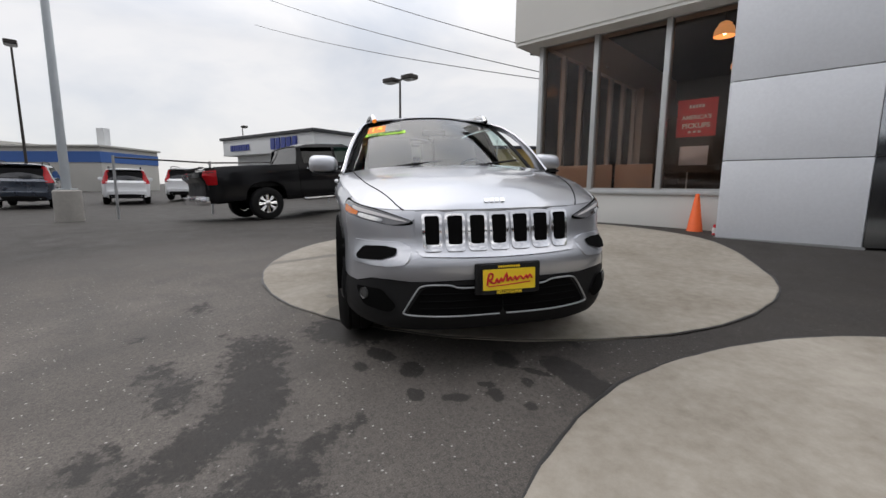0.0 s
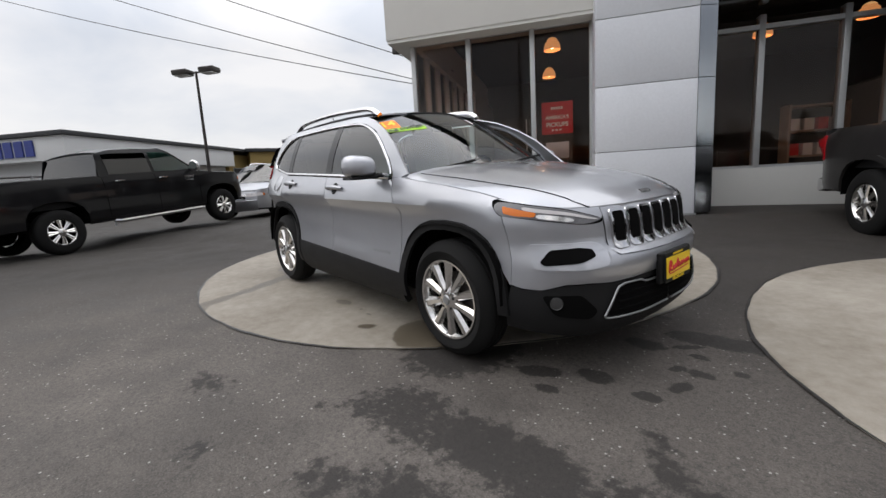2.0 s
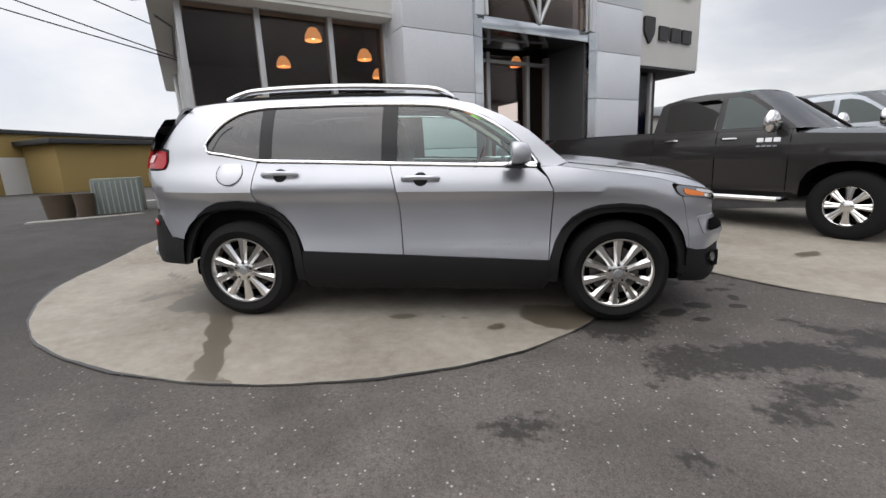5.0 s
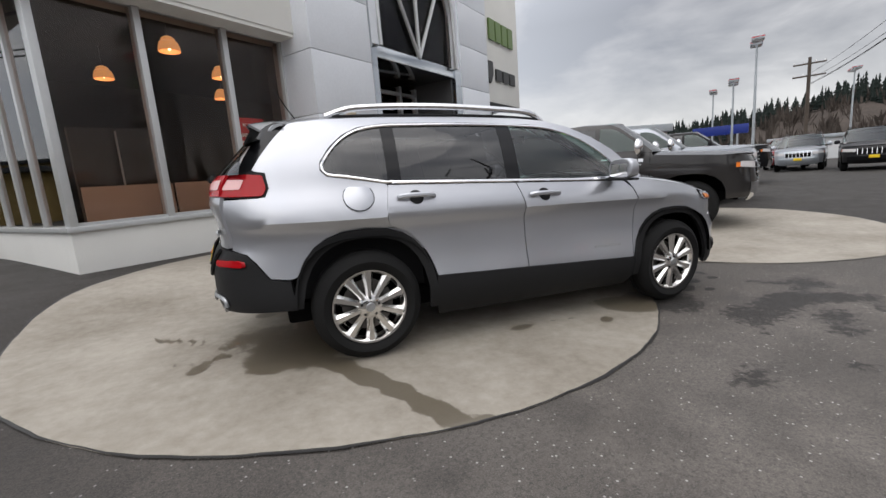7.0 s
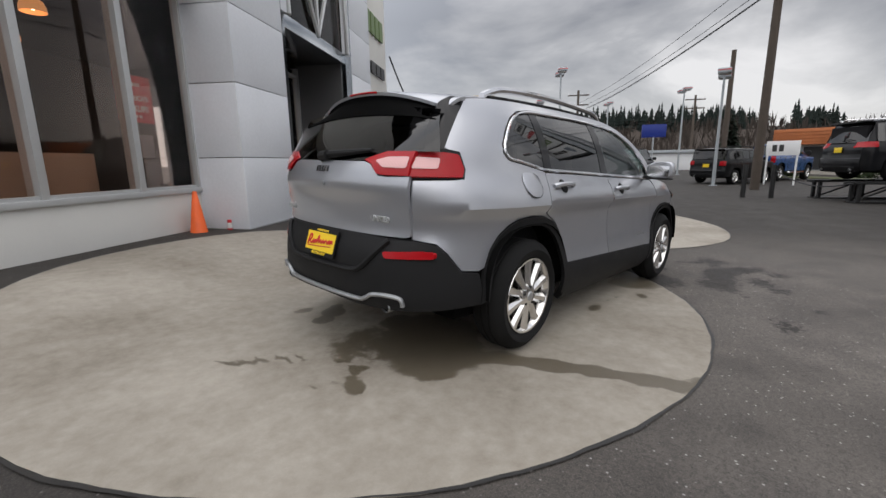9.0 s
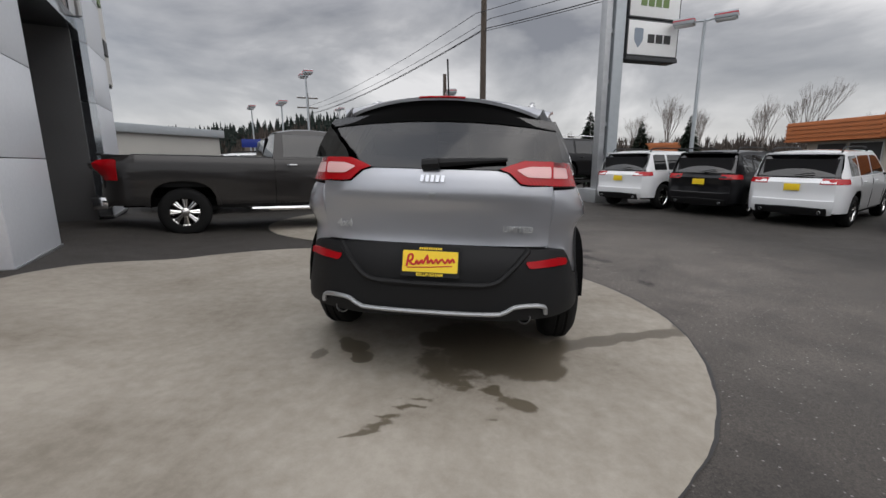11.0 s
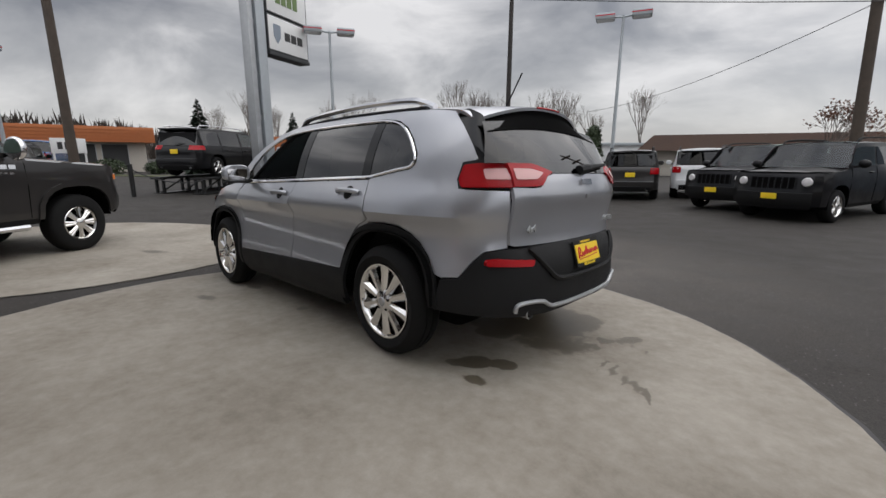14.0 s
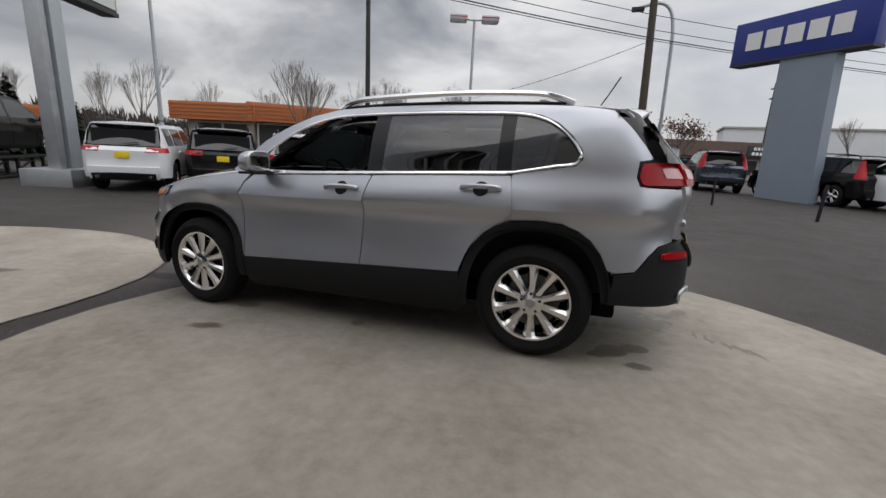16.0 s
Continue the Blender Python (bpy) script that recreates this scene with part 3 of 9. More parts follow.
def fabric(outline, put, step=(0.09, 0.06), lip=0.012, inward=None, both=False):
    """Cuts a 2D outline into a grid, lays it on a surface with put(u, v) and turns its rim inwards by lip, so that it reads as pressed sheet."""
    bm = bmesh.new()
    vs = [bm.verts.new((u, v, 0)) for u, v in outline]
    bm.faces.new(vs)
    for ax in (0, 1):
        lo, hi = min(p[ax] for p in outline), max(p[ax] for p in outline)
        n = int((hi - lo) / step[ax])
        for k in range(1, n + 1):
            c = lo + (hi - lo) * k / (n + 1)
            co, no = [0, 0, 0], [0, 0, 0]
            co[ax], no[ax] = c, 1
            bmesh.ops.bisect_plane(bm, geom=bm.verts[:] + bm.edges[:] + bm.faces[:], plane_co=co, plane_no=no, dist=1e-6)
    flat = {v: (v.co.x, v.co.y) for v in bm.verts}
    for v, (a, b) in flat.items():
        v.co = put(a, b)
    if lip:
        rim = [e for e in bm.edges if len(e.link_faces) == 1]
        if inward is None:
            cen = Vector((0, 0, 0))
            for v in bm.verts:
                cen += v.co
            cen /= len(bm.verts)
            inner = Vector((cen.x * 0.9, 0, 0.75))
            back = (inner - cen).normalized() * lip
        else:
            back = Vector(inward) * lip
        r = bmesh.ops.extrude_edge_only(bm, edges=rim)
        for e in rim:
            e.smooth = False
        for g in r["geom"]:
            if isinstance(g, bmesh.types.BMVert):
                g.co += back
    return bm


def sheet_mesh(bm, name):
    """Makes an open sheet of a body, its faces turned outwards."""
    me = bpy.data.meshes.new(name)
    bmesh.ops.recalc_face_normals(bm, faces=bm.faces[:])
    cx = sum(v.co.x for v in bm.verts) / len(bm.verts)
    ref = Vector((cx * 0.5, 0, 0.6))
    if sum(f.normal.dot((f.calc_center_median() - ref).normalized()) * f.calc_area() for f in bm.faces) < 0:
        bmesh.ops.reverse_faces(bm, faces=bm.faces[:])
    for f in bm.faces:
        f.smooth = True
    for e in bm.edges:
        if len(e.link_faces) == 2 and e.calc_face_angle(0) > radians(40):
            e.smooth = False
    bm.to_mesh(me)
    bm.free()
    return me


def pair(name, me, material, parent, label="", left_label=""):
    """The part on the right-hand side and its mirror image on the left."""
    a = part(name, me, material, parent, label)
    b = part(name, mirrored(me, name), material, parent, left_label or label)
    return a, b

# ---------------------------------------------------------------- ground
# damp and oily marks on the lot: x, y, half length, half width, turn, strength
OIL = [(1.62, -1.42, 0.24, 0.17, 20, 0.85), (1.46, -1.58, 0.13, 0.08, 0, 0.7), (1.80, -1.45, 0.20, 0.15, -20, 0.8), (2.12, -1.36, 0.30, 0.15, 0, 0.95), (2.38, -1.34, 0.26, 0.15, -20, 1.0), (2.60, -1.46, 0.24, 0.13, -20, 0.95),
       (2.08, -1.76, 0.24, 0.12, 20, 0.75), (1.84, -1.95, 0.16, 0.10, 0, 0.7), (2.66, -1.86, 0.13, 0.10, 0, 0.75), (2.80, -1.62, 0.16, 0.09, 0, 0.75), (2.70, -1.18, 0.14, 0.07, 0, 0.7), (2.72, -0.98, 0.20, 0.06, -40, 0.75),
       (2.60, -0.83, 0.10, 0.05, -30, 0.65), (2.94, -1.12, 0.18, 0.16, 30, 0.8), (1.30, -1.73, 0.07, 0.05, 0, 0.6), (0.57, -2.10, 0.18, 0.10, 20, 0.7), (1.28, -2.30, 0.11, 0.07, 0, 0.6)]
DRIP = [(1.86, -0.66, 0.10, 0.055, 30, 0.9), (1.80, -0.70, 0.05, 0.04, 0, 0.9), (2.11, -0.50, 0.085, 0.055, 0, 0.95), (2.00, -0.79, 0.06, 0.035, 10, 0.75), (2.40, -0.52, 0.06, 0.04, 0, 0.85), (2.48, -0.32, 0.07, 0.035, 70, 0.8), (2.39, -0.13, 0.045, 0.03, 60, 0.85),
        (2.50, -0.12, 0.06, 0.035, 0, 0.85), (2.42, 0.09, 0.05, 0.03, 0, 0.85), (2.11, 0.07, 0.10, 0.06, 0, 0.9), (2.65, 0.01, 0.035, 0.03, 0, 0.75), (2.32, 0.19, 0.09, 0.025, 40, 0.75), (2.0, 0.60, 0.06, 0.03, 0, 0.7)]
WET = [(2.34, 0.37, 0.17, 0.085, 10, 1.0), (2.52, 0.40, 0.20, 0.085, 15, 1.0), (2.68, 0.44, 0.12, 0.07, 40, 0.95), (1.30, -0.75, 0.30, 0.34, 0, 0.8)]
STRIP = [(-1.57, -0.88, 0.15, 0.10, 120, 0.8), (-1.45, -1.13, 0.16, 0.095, 120, 0.85), (-1.33, -1.35, 0.16, 0.085, 120, 0.8), (-1.22, -1.60, 0.16, 0.085, 115, 0.8), (-1.16, -1.77, 0.12, 0.09, 120, 0.75), (-1.0, -1.85, 0.10, 0.06, 160, 0.7)]
POOL = [(-1.78, -0.42, 0.36, 0.40, 0, 0.80), (-1.55, -0.25, 0.30, 0.34, 0, 0.85), (-1.95, -0.62, 0.22, 0.20, 0, 0.7), (-2.05, -0.08, 0.34, 0.26, 30, 0.52), (-1.62, 0.05, 0.16, 0.14, 0, 0.72),
        (-1.86, 0.56, 0.10, 0.085, 40, 1.0), (-2.02, 0.46, 0.085, 0.065, 0, 1.0), (-1.77, 0.66, 0.06, 0.045, 0, 0.9), (-2.02, 0.75, 0.10, 0.06, 0, 0.6), (-2.02, 0.00, 0.05, 0.04, 0, 0.9), (-2.27, -0.20, 0.09, 0.05, 0, 0.62)]
SPOT = [(-2.42, -0.50, 0.13, 0.07, 60, 0.6), (-2.30, -0.36, 0.06, 0.05, 0, 0.7), (-0.18, -0.85, 0.10, 0.055, 10, 0.8), (0.12, -0.83, 0.05, 0.03, 0, 0.6), (0.30, -0.86, 0.05, 0.03, 0, 0.6), (0.52, -1.0, 0.10, 0.06, 30, 0.6), (0.95, -0.80, 0.26, 0.20, -40, 0.95),
        (1.22, -0.78, 0.26, 0.22, 0, 0.95), (1.0, 0.78, 0.16, 0.07, 20, 0.55), (0.95, 1.27, 0.2, 0.08, 10, 0.55), (-0.06, 0.79, 0.05, 0.05, 0, 0.8), (4.0, 1.0, 0.28, 0.12, 30, 0.55)]
TREAD = [(-2.46 - 0.085 * k, 0.02 + 0.05 * k, 0.17, 0.030, 98 + 3 * k, 0.52) for k in range(5)]
TREAD += [(-2.42 - 0.08 * k, -0.42 + 0.02 * k, 0.12, 0.026, 100, 0.46) for k in range(3)]


def marks(groups, x, y):
    best = 0.0
    for g in groups:
        for cx, cy, rx, ry, turn, k in g:
            dx, dy = x - cx, y - cy
            if abs(dx) + abs(dy) > 2.2 * rx + 2.2 * ry:
                continue
            c, s = math.cos(radians(turn)), math.sin(radians(turn))
            d = ((dx * c + dy * s) / rx) ** 2 + ((dy * c - dx * s) / ry) ** 2
            best = max(best, k * (1.0 - 0.5 * d))
    return max(0.0, best)


def add_damp(me, groups):
    at = me.attributes.new("damp", "FLOAT", "POINT")
    at.data.foreach_set("value", [marks(groups, v.co.x, v.co.y) if -4 < v.co.x < 5 and -3.2 < v.co.y < 2.2 else 0.0 for v in me.vertices])


def make_ground():
    """One sheet: fine round the display slabs, coarse to the horizon."""
    def axis(lo, hi, cuts):
        a = []
        for k, (c0, c1, st) in enumerate(cuts):
            a += list(np.arange(c0, c1 - 0.001, st))
        a.append(cuts[-1][1])
        d, k = 0.5, a[-1]
        while k < hi:
            d *= 1.35
            k += d
            a.append(k)
        d, k = 0.5, a[0]
        while k > lo:
            d *= 1.35
            k -= d
            a.insert(0, k)
        return a
    xs = axis(-900, 900, ((-14, 0, 0.5), (0, 3.5, 0.03), (3.5, 18, 0.5)))
    ys = axis(-900, 900, ((-16, -2.8, 0.5), (-2.8, 1.1, 0.03), (1.1, 12, 0.5)))
    vs = [(x, y, ground_z(x, y) + (0.006 * noise.noise(Vector((x * 0.8, y * 0.8, 0))) if abs(x) < 30 and abs(y) < 30 else 0)) for y in ys for x in xs]
    nx = len(xs)
    fs = [(j * nx + i, j * nx + i + 1, (j + 1) * nx + i + 1, (j + 1) * nx + i) for j in range(len(ys) - 1) for i in range(nx - 1)]
    me = bpy.data.meshes.new("ground")
    me.from_pydata(vs, [], fs)
    for p in me.polygons:
        p.use_smooth = True
    me.materials.append(M["asphalt"])
    add_damp(me, ([(x, y, a * 1.2, b * 1.25, t, k) for x, y, a, b, t, k in OIL], [(x, y, a * 1.15, b * 1.15, t, k * 1.45) for x, y, a, b, t, k in DRIP + WET]))
    # ellipse of paler asphalt, fading to its rim
    at = me.attributes.new("pale_area", "FLOAT", "POINT")
    at.data.foreach_set("value", [max(0.0, 1 - (((v.co.x - 1.6) / 5.5) ** 2 + ((v.co.y + 2.4) / 3.6) ** 2)) for v in me.vertices])
    tagged(new("ground", me), "worn grey asphalt car lot with damp patches", "asphalt", kind="structure")


make_ground()


def slab(name, cx, cy, r, seg=224):
    """A round display slab barely above the asphalt, with a worn edge and a dark joint round it."""
    def wob(a):
        return 1 + 0.003 * math.sin(5 * a + 1) + 0.002 * math.sin(11 * a) + 0.0012 * math.sin(37 * a) + 0.0008 * math.sin(83 * a + 2)
    n = 64
    prof = [((k + 0.02) / n * 0.99, 0.014) for k in range(n + 1)] + [(0.9945, 0.0125), (0.9975, 0.007), (1.0, -0.08)]
    vs = []
    for rr, dz in prof:
        for i in range(seg):
            a = 2 * math.pi * i / seg
            w = r * rr * wob(a)
            x, y = cx + w * math.cos(a), cy + w * math.sin(a)
            vs.append((x, y, ground_z(x, y) + dz))
    fs = [(j * seg + i, (j + 1) * seg + i, (j + 1) * seg + (i + 1) % seg, j * seg + (i + 1) % seg) for j in range(len(prof) - 1) for i in range(seg)]
    fs.append(tuple(range(seg)))
    me = bpy.data.meshes.new(name)
    me.from_pydata(vs, [], fs)
    for p in me.polygons:
        p.use_smooth = True
    me.materials.append(M["slab"])
    add_damp(me, (STRIP, POOL, SPOT, TREAD))
    ob = tagged(new(name, me), "round pale concrete display slab set in asphalt", "concrete slab", "display slabs", kind="structure")
    ob = bpy.data.objects[name]
    bm = bmesh.new()
    rows = []
    for rr in (0.985, 1.0):
        rows.append([bm.verts.new((cx + (r * rr * wob(a) + (0.006 + 0.005 * math.sin(9 * a) + 0.004 * math.sin(23 * a) if rr == 1.0 else 0)) * math.cos(a), cy + (r * rr * wob(a) + (0.006 + 0.005 * math.sin(9 * a) + 0.004 * math.sin(23 * a) if rr == 1.0 else 0)) * math.sin(a), 0)) for a in (2 * math.pi * i / seg for i in range(seg))])
    for q in rows:
        for v in q:
            v.co.z = ground_z(v.co.x, v.co.y) + 0.0095
    for i in range(seg):
        bm.faces.new((rows[0][i], rows[1][i], rows[1][(i + 1) % seg], rows[0][(i + 1) % seg]))
    part("edge_joint", bm, "oil", ob, "dark tarry joint")
    return ob


SLAB_A, SLAB_B = (-0.98, 1.15, 2.99), (5.02, 1.82, 2.76)
slab("pavement_1", *SLAB_A)
slab("pavement_2", *SLAB_B)

# ---------------------------------------------------------------- showroom
FO, FA = Vector((-4.17, 3.06, 0)), radians(35.0)
FM = Matrix.Translation(FO) @ Matrix.Rotation(FA, 4, "Z")   # x along the front, -y out of it


def fbox(s0, s1, d0, d1, z0, z1, bev=0.0, bm=None):
    """A box on the front: s along it, d out of it."""
    return box(s0, s1, -d1, -d0, z0, z1, bev, bm, FM)


def showroom():
    root = thing("showroom_building", "grey metal and stucco car showroom with tall windows", "building", kind="structure")
    Z0, SILL, HEAD = -0.3, 0.89, 3.77
    # base wall under the windows, front and west end
    part("base_wall", fbox(-0.02, 3.56, -0.28, 0.03, Z0, SILL - 0.07, 0.008), "stucco_white", root, "white stucco base wall")
    part("base_wall", fbox(-0.02, 0.26, -5.2, -0.28, Z0, SILL - 0.07, 0.008), "stucco_white", root)
    part("window_sill", fbox(-0.06, 3.56, -0.2, 0.07, SILL - 0.07, SILL, 0.01), "frame", root, "pale metal sill")
    part("window_sill", fbox(-0.06, 0.2, -5.2, -0.2, SILL - 0.07, SILL, 0.01), "frame", root)
    # fascia and soffit
    part("fascia", fbox(-0.38, 3.60, -0.1, 0.42, HEAD + 0.03, 6.4, 0.01), "stucco", root, "pale stucco fascia")
    part("fascia", fbox(-0.38, 0.1, -9.0, -0.1, HEAD + 0.03, 6.4, 0.01), "stucco", root)
    part("fascia", fbox(10.30, 13.5, -0.4, 0.42, HEAD - 0.38, 7.2, 0.01), "stucco", root)
    part("fascia", fbox(13.2, 13.5, -6.0, -0.4, HEAD - 0.38, 7.2, 0.01), "stucco", root)
    part("soffit", fbox(-0.36, 3.56, -0.3, 0.40, HEAD - 0.03, HEAD + 0.03), "stucco", root, "pale stucco soffit")
    part("soffit", fbox(-0.36, 0.12, -9.0, -0.3, HEAD - 0.03, HEAD + 0.03), "stucco", root)
    part("soffit", fbox(10.30, 13.46, -3.0, 0.40, HEAD - 0.44, HEAD - 0.38), "roof_trim", root)
    # window bays: mullions and panes
    def pane_front(s0, s1, z0, z1, d):
        o = part("pane", fbox(s0, s1, d - 0.004, d + 0.004, z0, z1), "glass_shop", root)
        o.visible_shadow = False
    cuts = (0.03, 1.18, 2.42, 3.50)
    for s in cuts:
        part("mullion", fbox(s - 0.045, s + 0.045, -0.12, 0.05, SILL, HEAD, 0.006), "frame", root, "pale aluminium mullion")
    for a, b in zip(cuts, cuts[1:]):
        pane_front(a + 0.045, b - 0.045, SILL + 0.04, HEAD - 0.04, -0.03)
        part("window_rail", fbox(a + 0.045, b - 0.045, -0.07, 0.02, SILL, SILL + 0.04), "frame", root)
        part("window_rail", fbox(a + 0.045, b - 0.045, -0.07, 0.02, HEAD - 0.04, HEAD), "frame", root)
    ends = [-0.03 - 0.86 * k for k in range(1, 7)]
    for d in ends:
        part("mullion", fbox(-0.02, 0.10, d - 0.045, d + 0.045, SILL, HEAD, 0.006), "frame", root)
    for a, b in zip([-0.05] + ends, ends):
        o = part("pane", fbox(0.02, 0.028, b + 0.045, a - 0.045, SILL + 0.02, HEAD - 0.02), "glass_shop", root)
        o.visible_shadow = False
    part("end_wall", fbox(-0.02, 0.3, -9.0, -5.2, Z0, HEAD), "stucco_white", root, "pale stucco end wall")
    part("downpipe", tube(FM @ Vector((-0.08, 6.1, 0)), FM @ Vector((-0.08, 6.1, HEAD)), 0.05), "white_wall", root, "white downpipe")
    part("conduit", sweep([FM @ Vector(p) for p in ((-0.3, 0.9, HEAD - 0.05), (-0.06, 1.3, HEAD - 0.1), (-0.06, 4.0, HEAD - 0.1))], 0.02), "steel", root)
    # portal columns with recessed joints, built of panels
    joints = (0.23, 1.33, 2.41, 3.49, 4.57, 5.65, 7.4)
    for s0, s1, d0 in ((3.52, 5.06, 0.80), (8.66, 10.28, 0.80)):
        part("column_core", fbox(s0 + 0.02, s1 - 0.01, -0.5, d0 - 0.03, Z0, 7.3), "roof_trim", root)
        for a, b in zip(joints, joints[1:]):
            part("panel", fbox(s0 + 0.004, s1 - 0.004, d0 - 0.03, d0, a + 0.006, b - 0.006, 0.003), "panel_grey", root, "grey metal cladding panel")
            part("panel", fbox(s0 - 0.02, s0 + 0.02, -0.2, d0 - 0.002, a + 0.006, b - 0.006, 0.003), "panel_grey", root)
            part("panel", fbox(s1 - 0.02, s1 + 0.02, -0.45, d0 - 0.05, a + 0.006, b - 0.006, 0.003), "panel_grey", root)
        part("base_trim", fbox(s0 - 0.03, s1 + 0.03, -0.4, d0 + 0.015, 0.19, 0.235), "steel", root, "thin metal base trim")
        part("plinth", fbox(s0 + 0.01, s1 - 0.01, -0.4, d0 - 0.01, Z0, 0.20), "roof_trim", root)
    # slanting polished jambs of the portal
    for s0, s1, e in ((5.065, 5.33, 1), (8.45, 8.655, -1)):
        for a, b in zip(joints, joints[1:]):
            q = [(s0, -0.80), (s1, -0.72), (s1, -0.60), (s0, -0.60)] if e > 0 else [(s0, -0.72), (s1, -0.80), (s1, -0.60), (s0, -0.60)]
            bm = prism(q, (b - a) - 0.012, m=FM @ Matrix.Translation((0, 0, a + 0.006)))
            part("jamb_panel", bm, "polished", root, "polished metal jamb", smooth=None)
    # returns in a darkened grey that stands for the recess shade
    for s in (5.35, 8.43):
        part("jamb_return", fbox(s - 0.02, s + 0.02, -0.62, 0.6, 0.05, 4.0), "jamb_shaded", root, "metal jamb coloured dark for the shade of the recess")
    # lintel, arch panel over it, arched window with slanting bars
    part("lintel", fbox(5.33, 8.45, -0.55, 0.70, 3.68, 3.92, 0.01), "polished", root, "polished lintel over the entrance")
    half, mid, spring = 1.50, 6.89, 5.0
    arch = [(mid + half * math.cos(math.pi * k / 24), spring + half * 1.05 * math.sin(math.pi * k / 24)) for k in range(25)]
    outer = [(8.66, 3.90), (8.66, 7.3), (5.06, 7.3), (5.06, 3.90), (mid - half, 3.90)] + arch[::-1] + [(mid + half, 3.90)]
    turn = FM @ Matrix(((1, 0, 0, 0), (0, 0, -1, 0), (0, 1, 0, 0), (0, 0, 0, 1)))
    part("arch_panel", prism(outer, 0.12, m=turn @ Matrix.Translation((0, 0, 0.66))), "panel_grey", root, "grey arch panel", smooth=None)
    rim = [(mid - half, 3.90)] + arch[::-1] + [(mid + half, 3.90)]
    bm = bmesh.new()
    sweep([FM @ Vector((s, -0.79, z)) for s, z in rim], 0.05, 8, bm)
    part("arch_frame", bm, "frame", root, "pale arched window frame")
    o = part("pane", prism(rim, 0.01, m=turn @ Matrix.Translation((0, 0, 0.62))), "glass_shop", root, smooth=None)
    o.visible_shadow = False
    for a, b in (((mid, 3.92), (mid, 6.5)), ((mid, 3.92), (mid - 1.15, 6.0)), ((mid, 3.92), (mid + 1.15, 6.0))):
        part("arch_bar", sweep([FM @ Vector((a[0], -0.70, a[1])), FM @ Vector((b[0], -0.70, b[1]))], 0.045, 6), "frame", root)
    # added dark sheet, painted as the unlit room behind the arch
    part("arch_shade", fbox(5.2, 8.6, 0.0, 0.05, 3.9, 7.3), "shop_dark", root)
    # recessed entrance glazing
    part("base_wall", fbox(5.37, 8.41, -0.8, -0.55, Z0, 0.92, 0.008), "stucco_white", root)
    for s in (5.42, 6.42, 7.68, 8.36):
        part("mullion", fbox(s - 0.05, s + 0.05, -0.72, -0.55, 0.92, 3.6, 0.006), "frame", root)
    for a, b in ((5.47, 6.37), (6.47, 7.63), (7.73, 8.31)):
        pane_front(a, b, 0.95, 3.55, -0.63)
    part("window_rail", fbox(5.42, 8.36, -0.70, -0.56, 0.92, 0.97), "frame", root)
    part("window_rail", fbox(5.42, 8.36, -0.70, -0.56, 3.36, 3.44), "frame", root)
    # right-hand bay
    part("base_wall", fbox(10.3, 12.0, -0.28, 0.0, Z0, SILL), "stucco_white", root)
    pane_front(10.36, 11.86, SILL, HEAD - 0.45, -0.04)
    part("mullion", fbox(11.86, 11.96, -0.12, 0.03, SILL, HEAD - 0.44, 0.006), "frame", root)
    part("end_wall", fbox(11.96, 12.2, -6.0, -0.05, Z0, HEAD - 0.4), "shop_wall", root)
    # shell of the room behind: floor, back wall, ceiling (indoor shade put into their colours), roof
    part("room_floor", fbox(0.2, 12.0, -9.0, -0.2, 0.02, 0.10), "shop_floor", root, "showroom floor, darkened for indoor shade")
    part("room_wall", fbox(-0.1, 13.3, -9.3, -9.0, Z0, 7.0), "shop_wall", root, "brown showroom back wall, darkened for indoor shade")
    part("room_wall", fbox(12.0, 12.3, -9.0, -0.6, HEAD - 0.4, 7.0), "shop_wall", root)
    part("room_ceiling", fbox(0.0, 12.2, -9.0, -0.28, HEAD + 0.85, HEAD + 0.95), "shop_dark", root, "showroom ceiling, coloured dark for indoor shade")
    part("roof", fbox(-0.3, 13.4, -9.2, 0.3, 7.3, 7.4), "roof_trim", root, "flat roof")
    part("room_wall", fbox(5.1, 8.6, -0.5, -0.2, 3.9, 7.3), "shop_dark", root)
    return root


showroom()

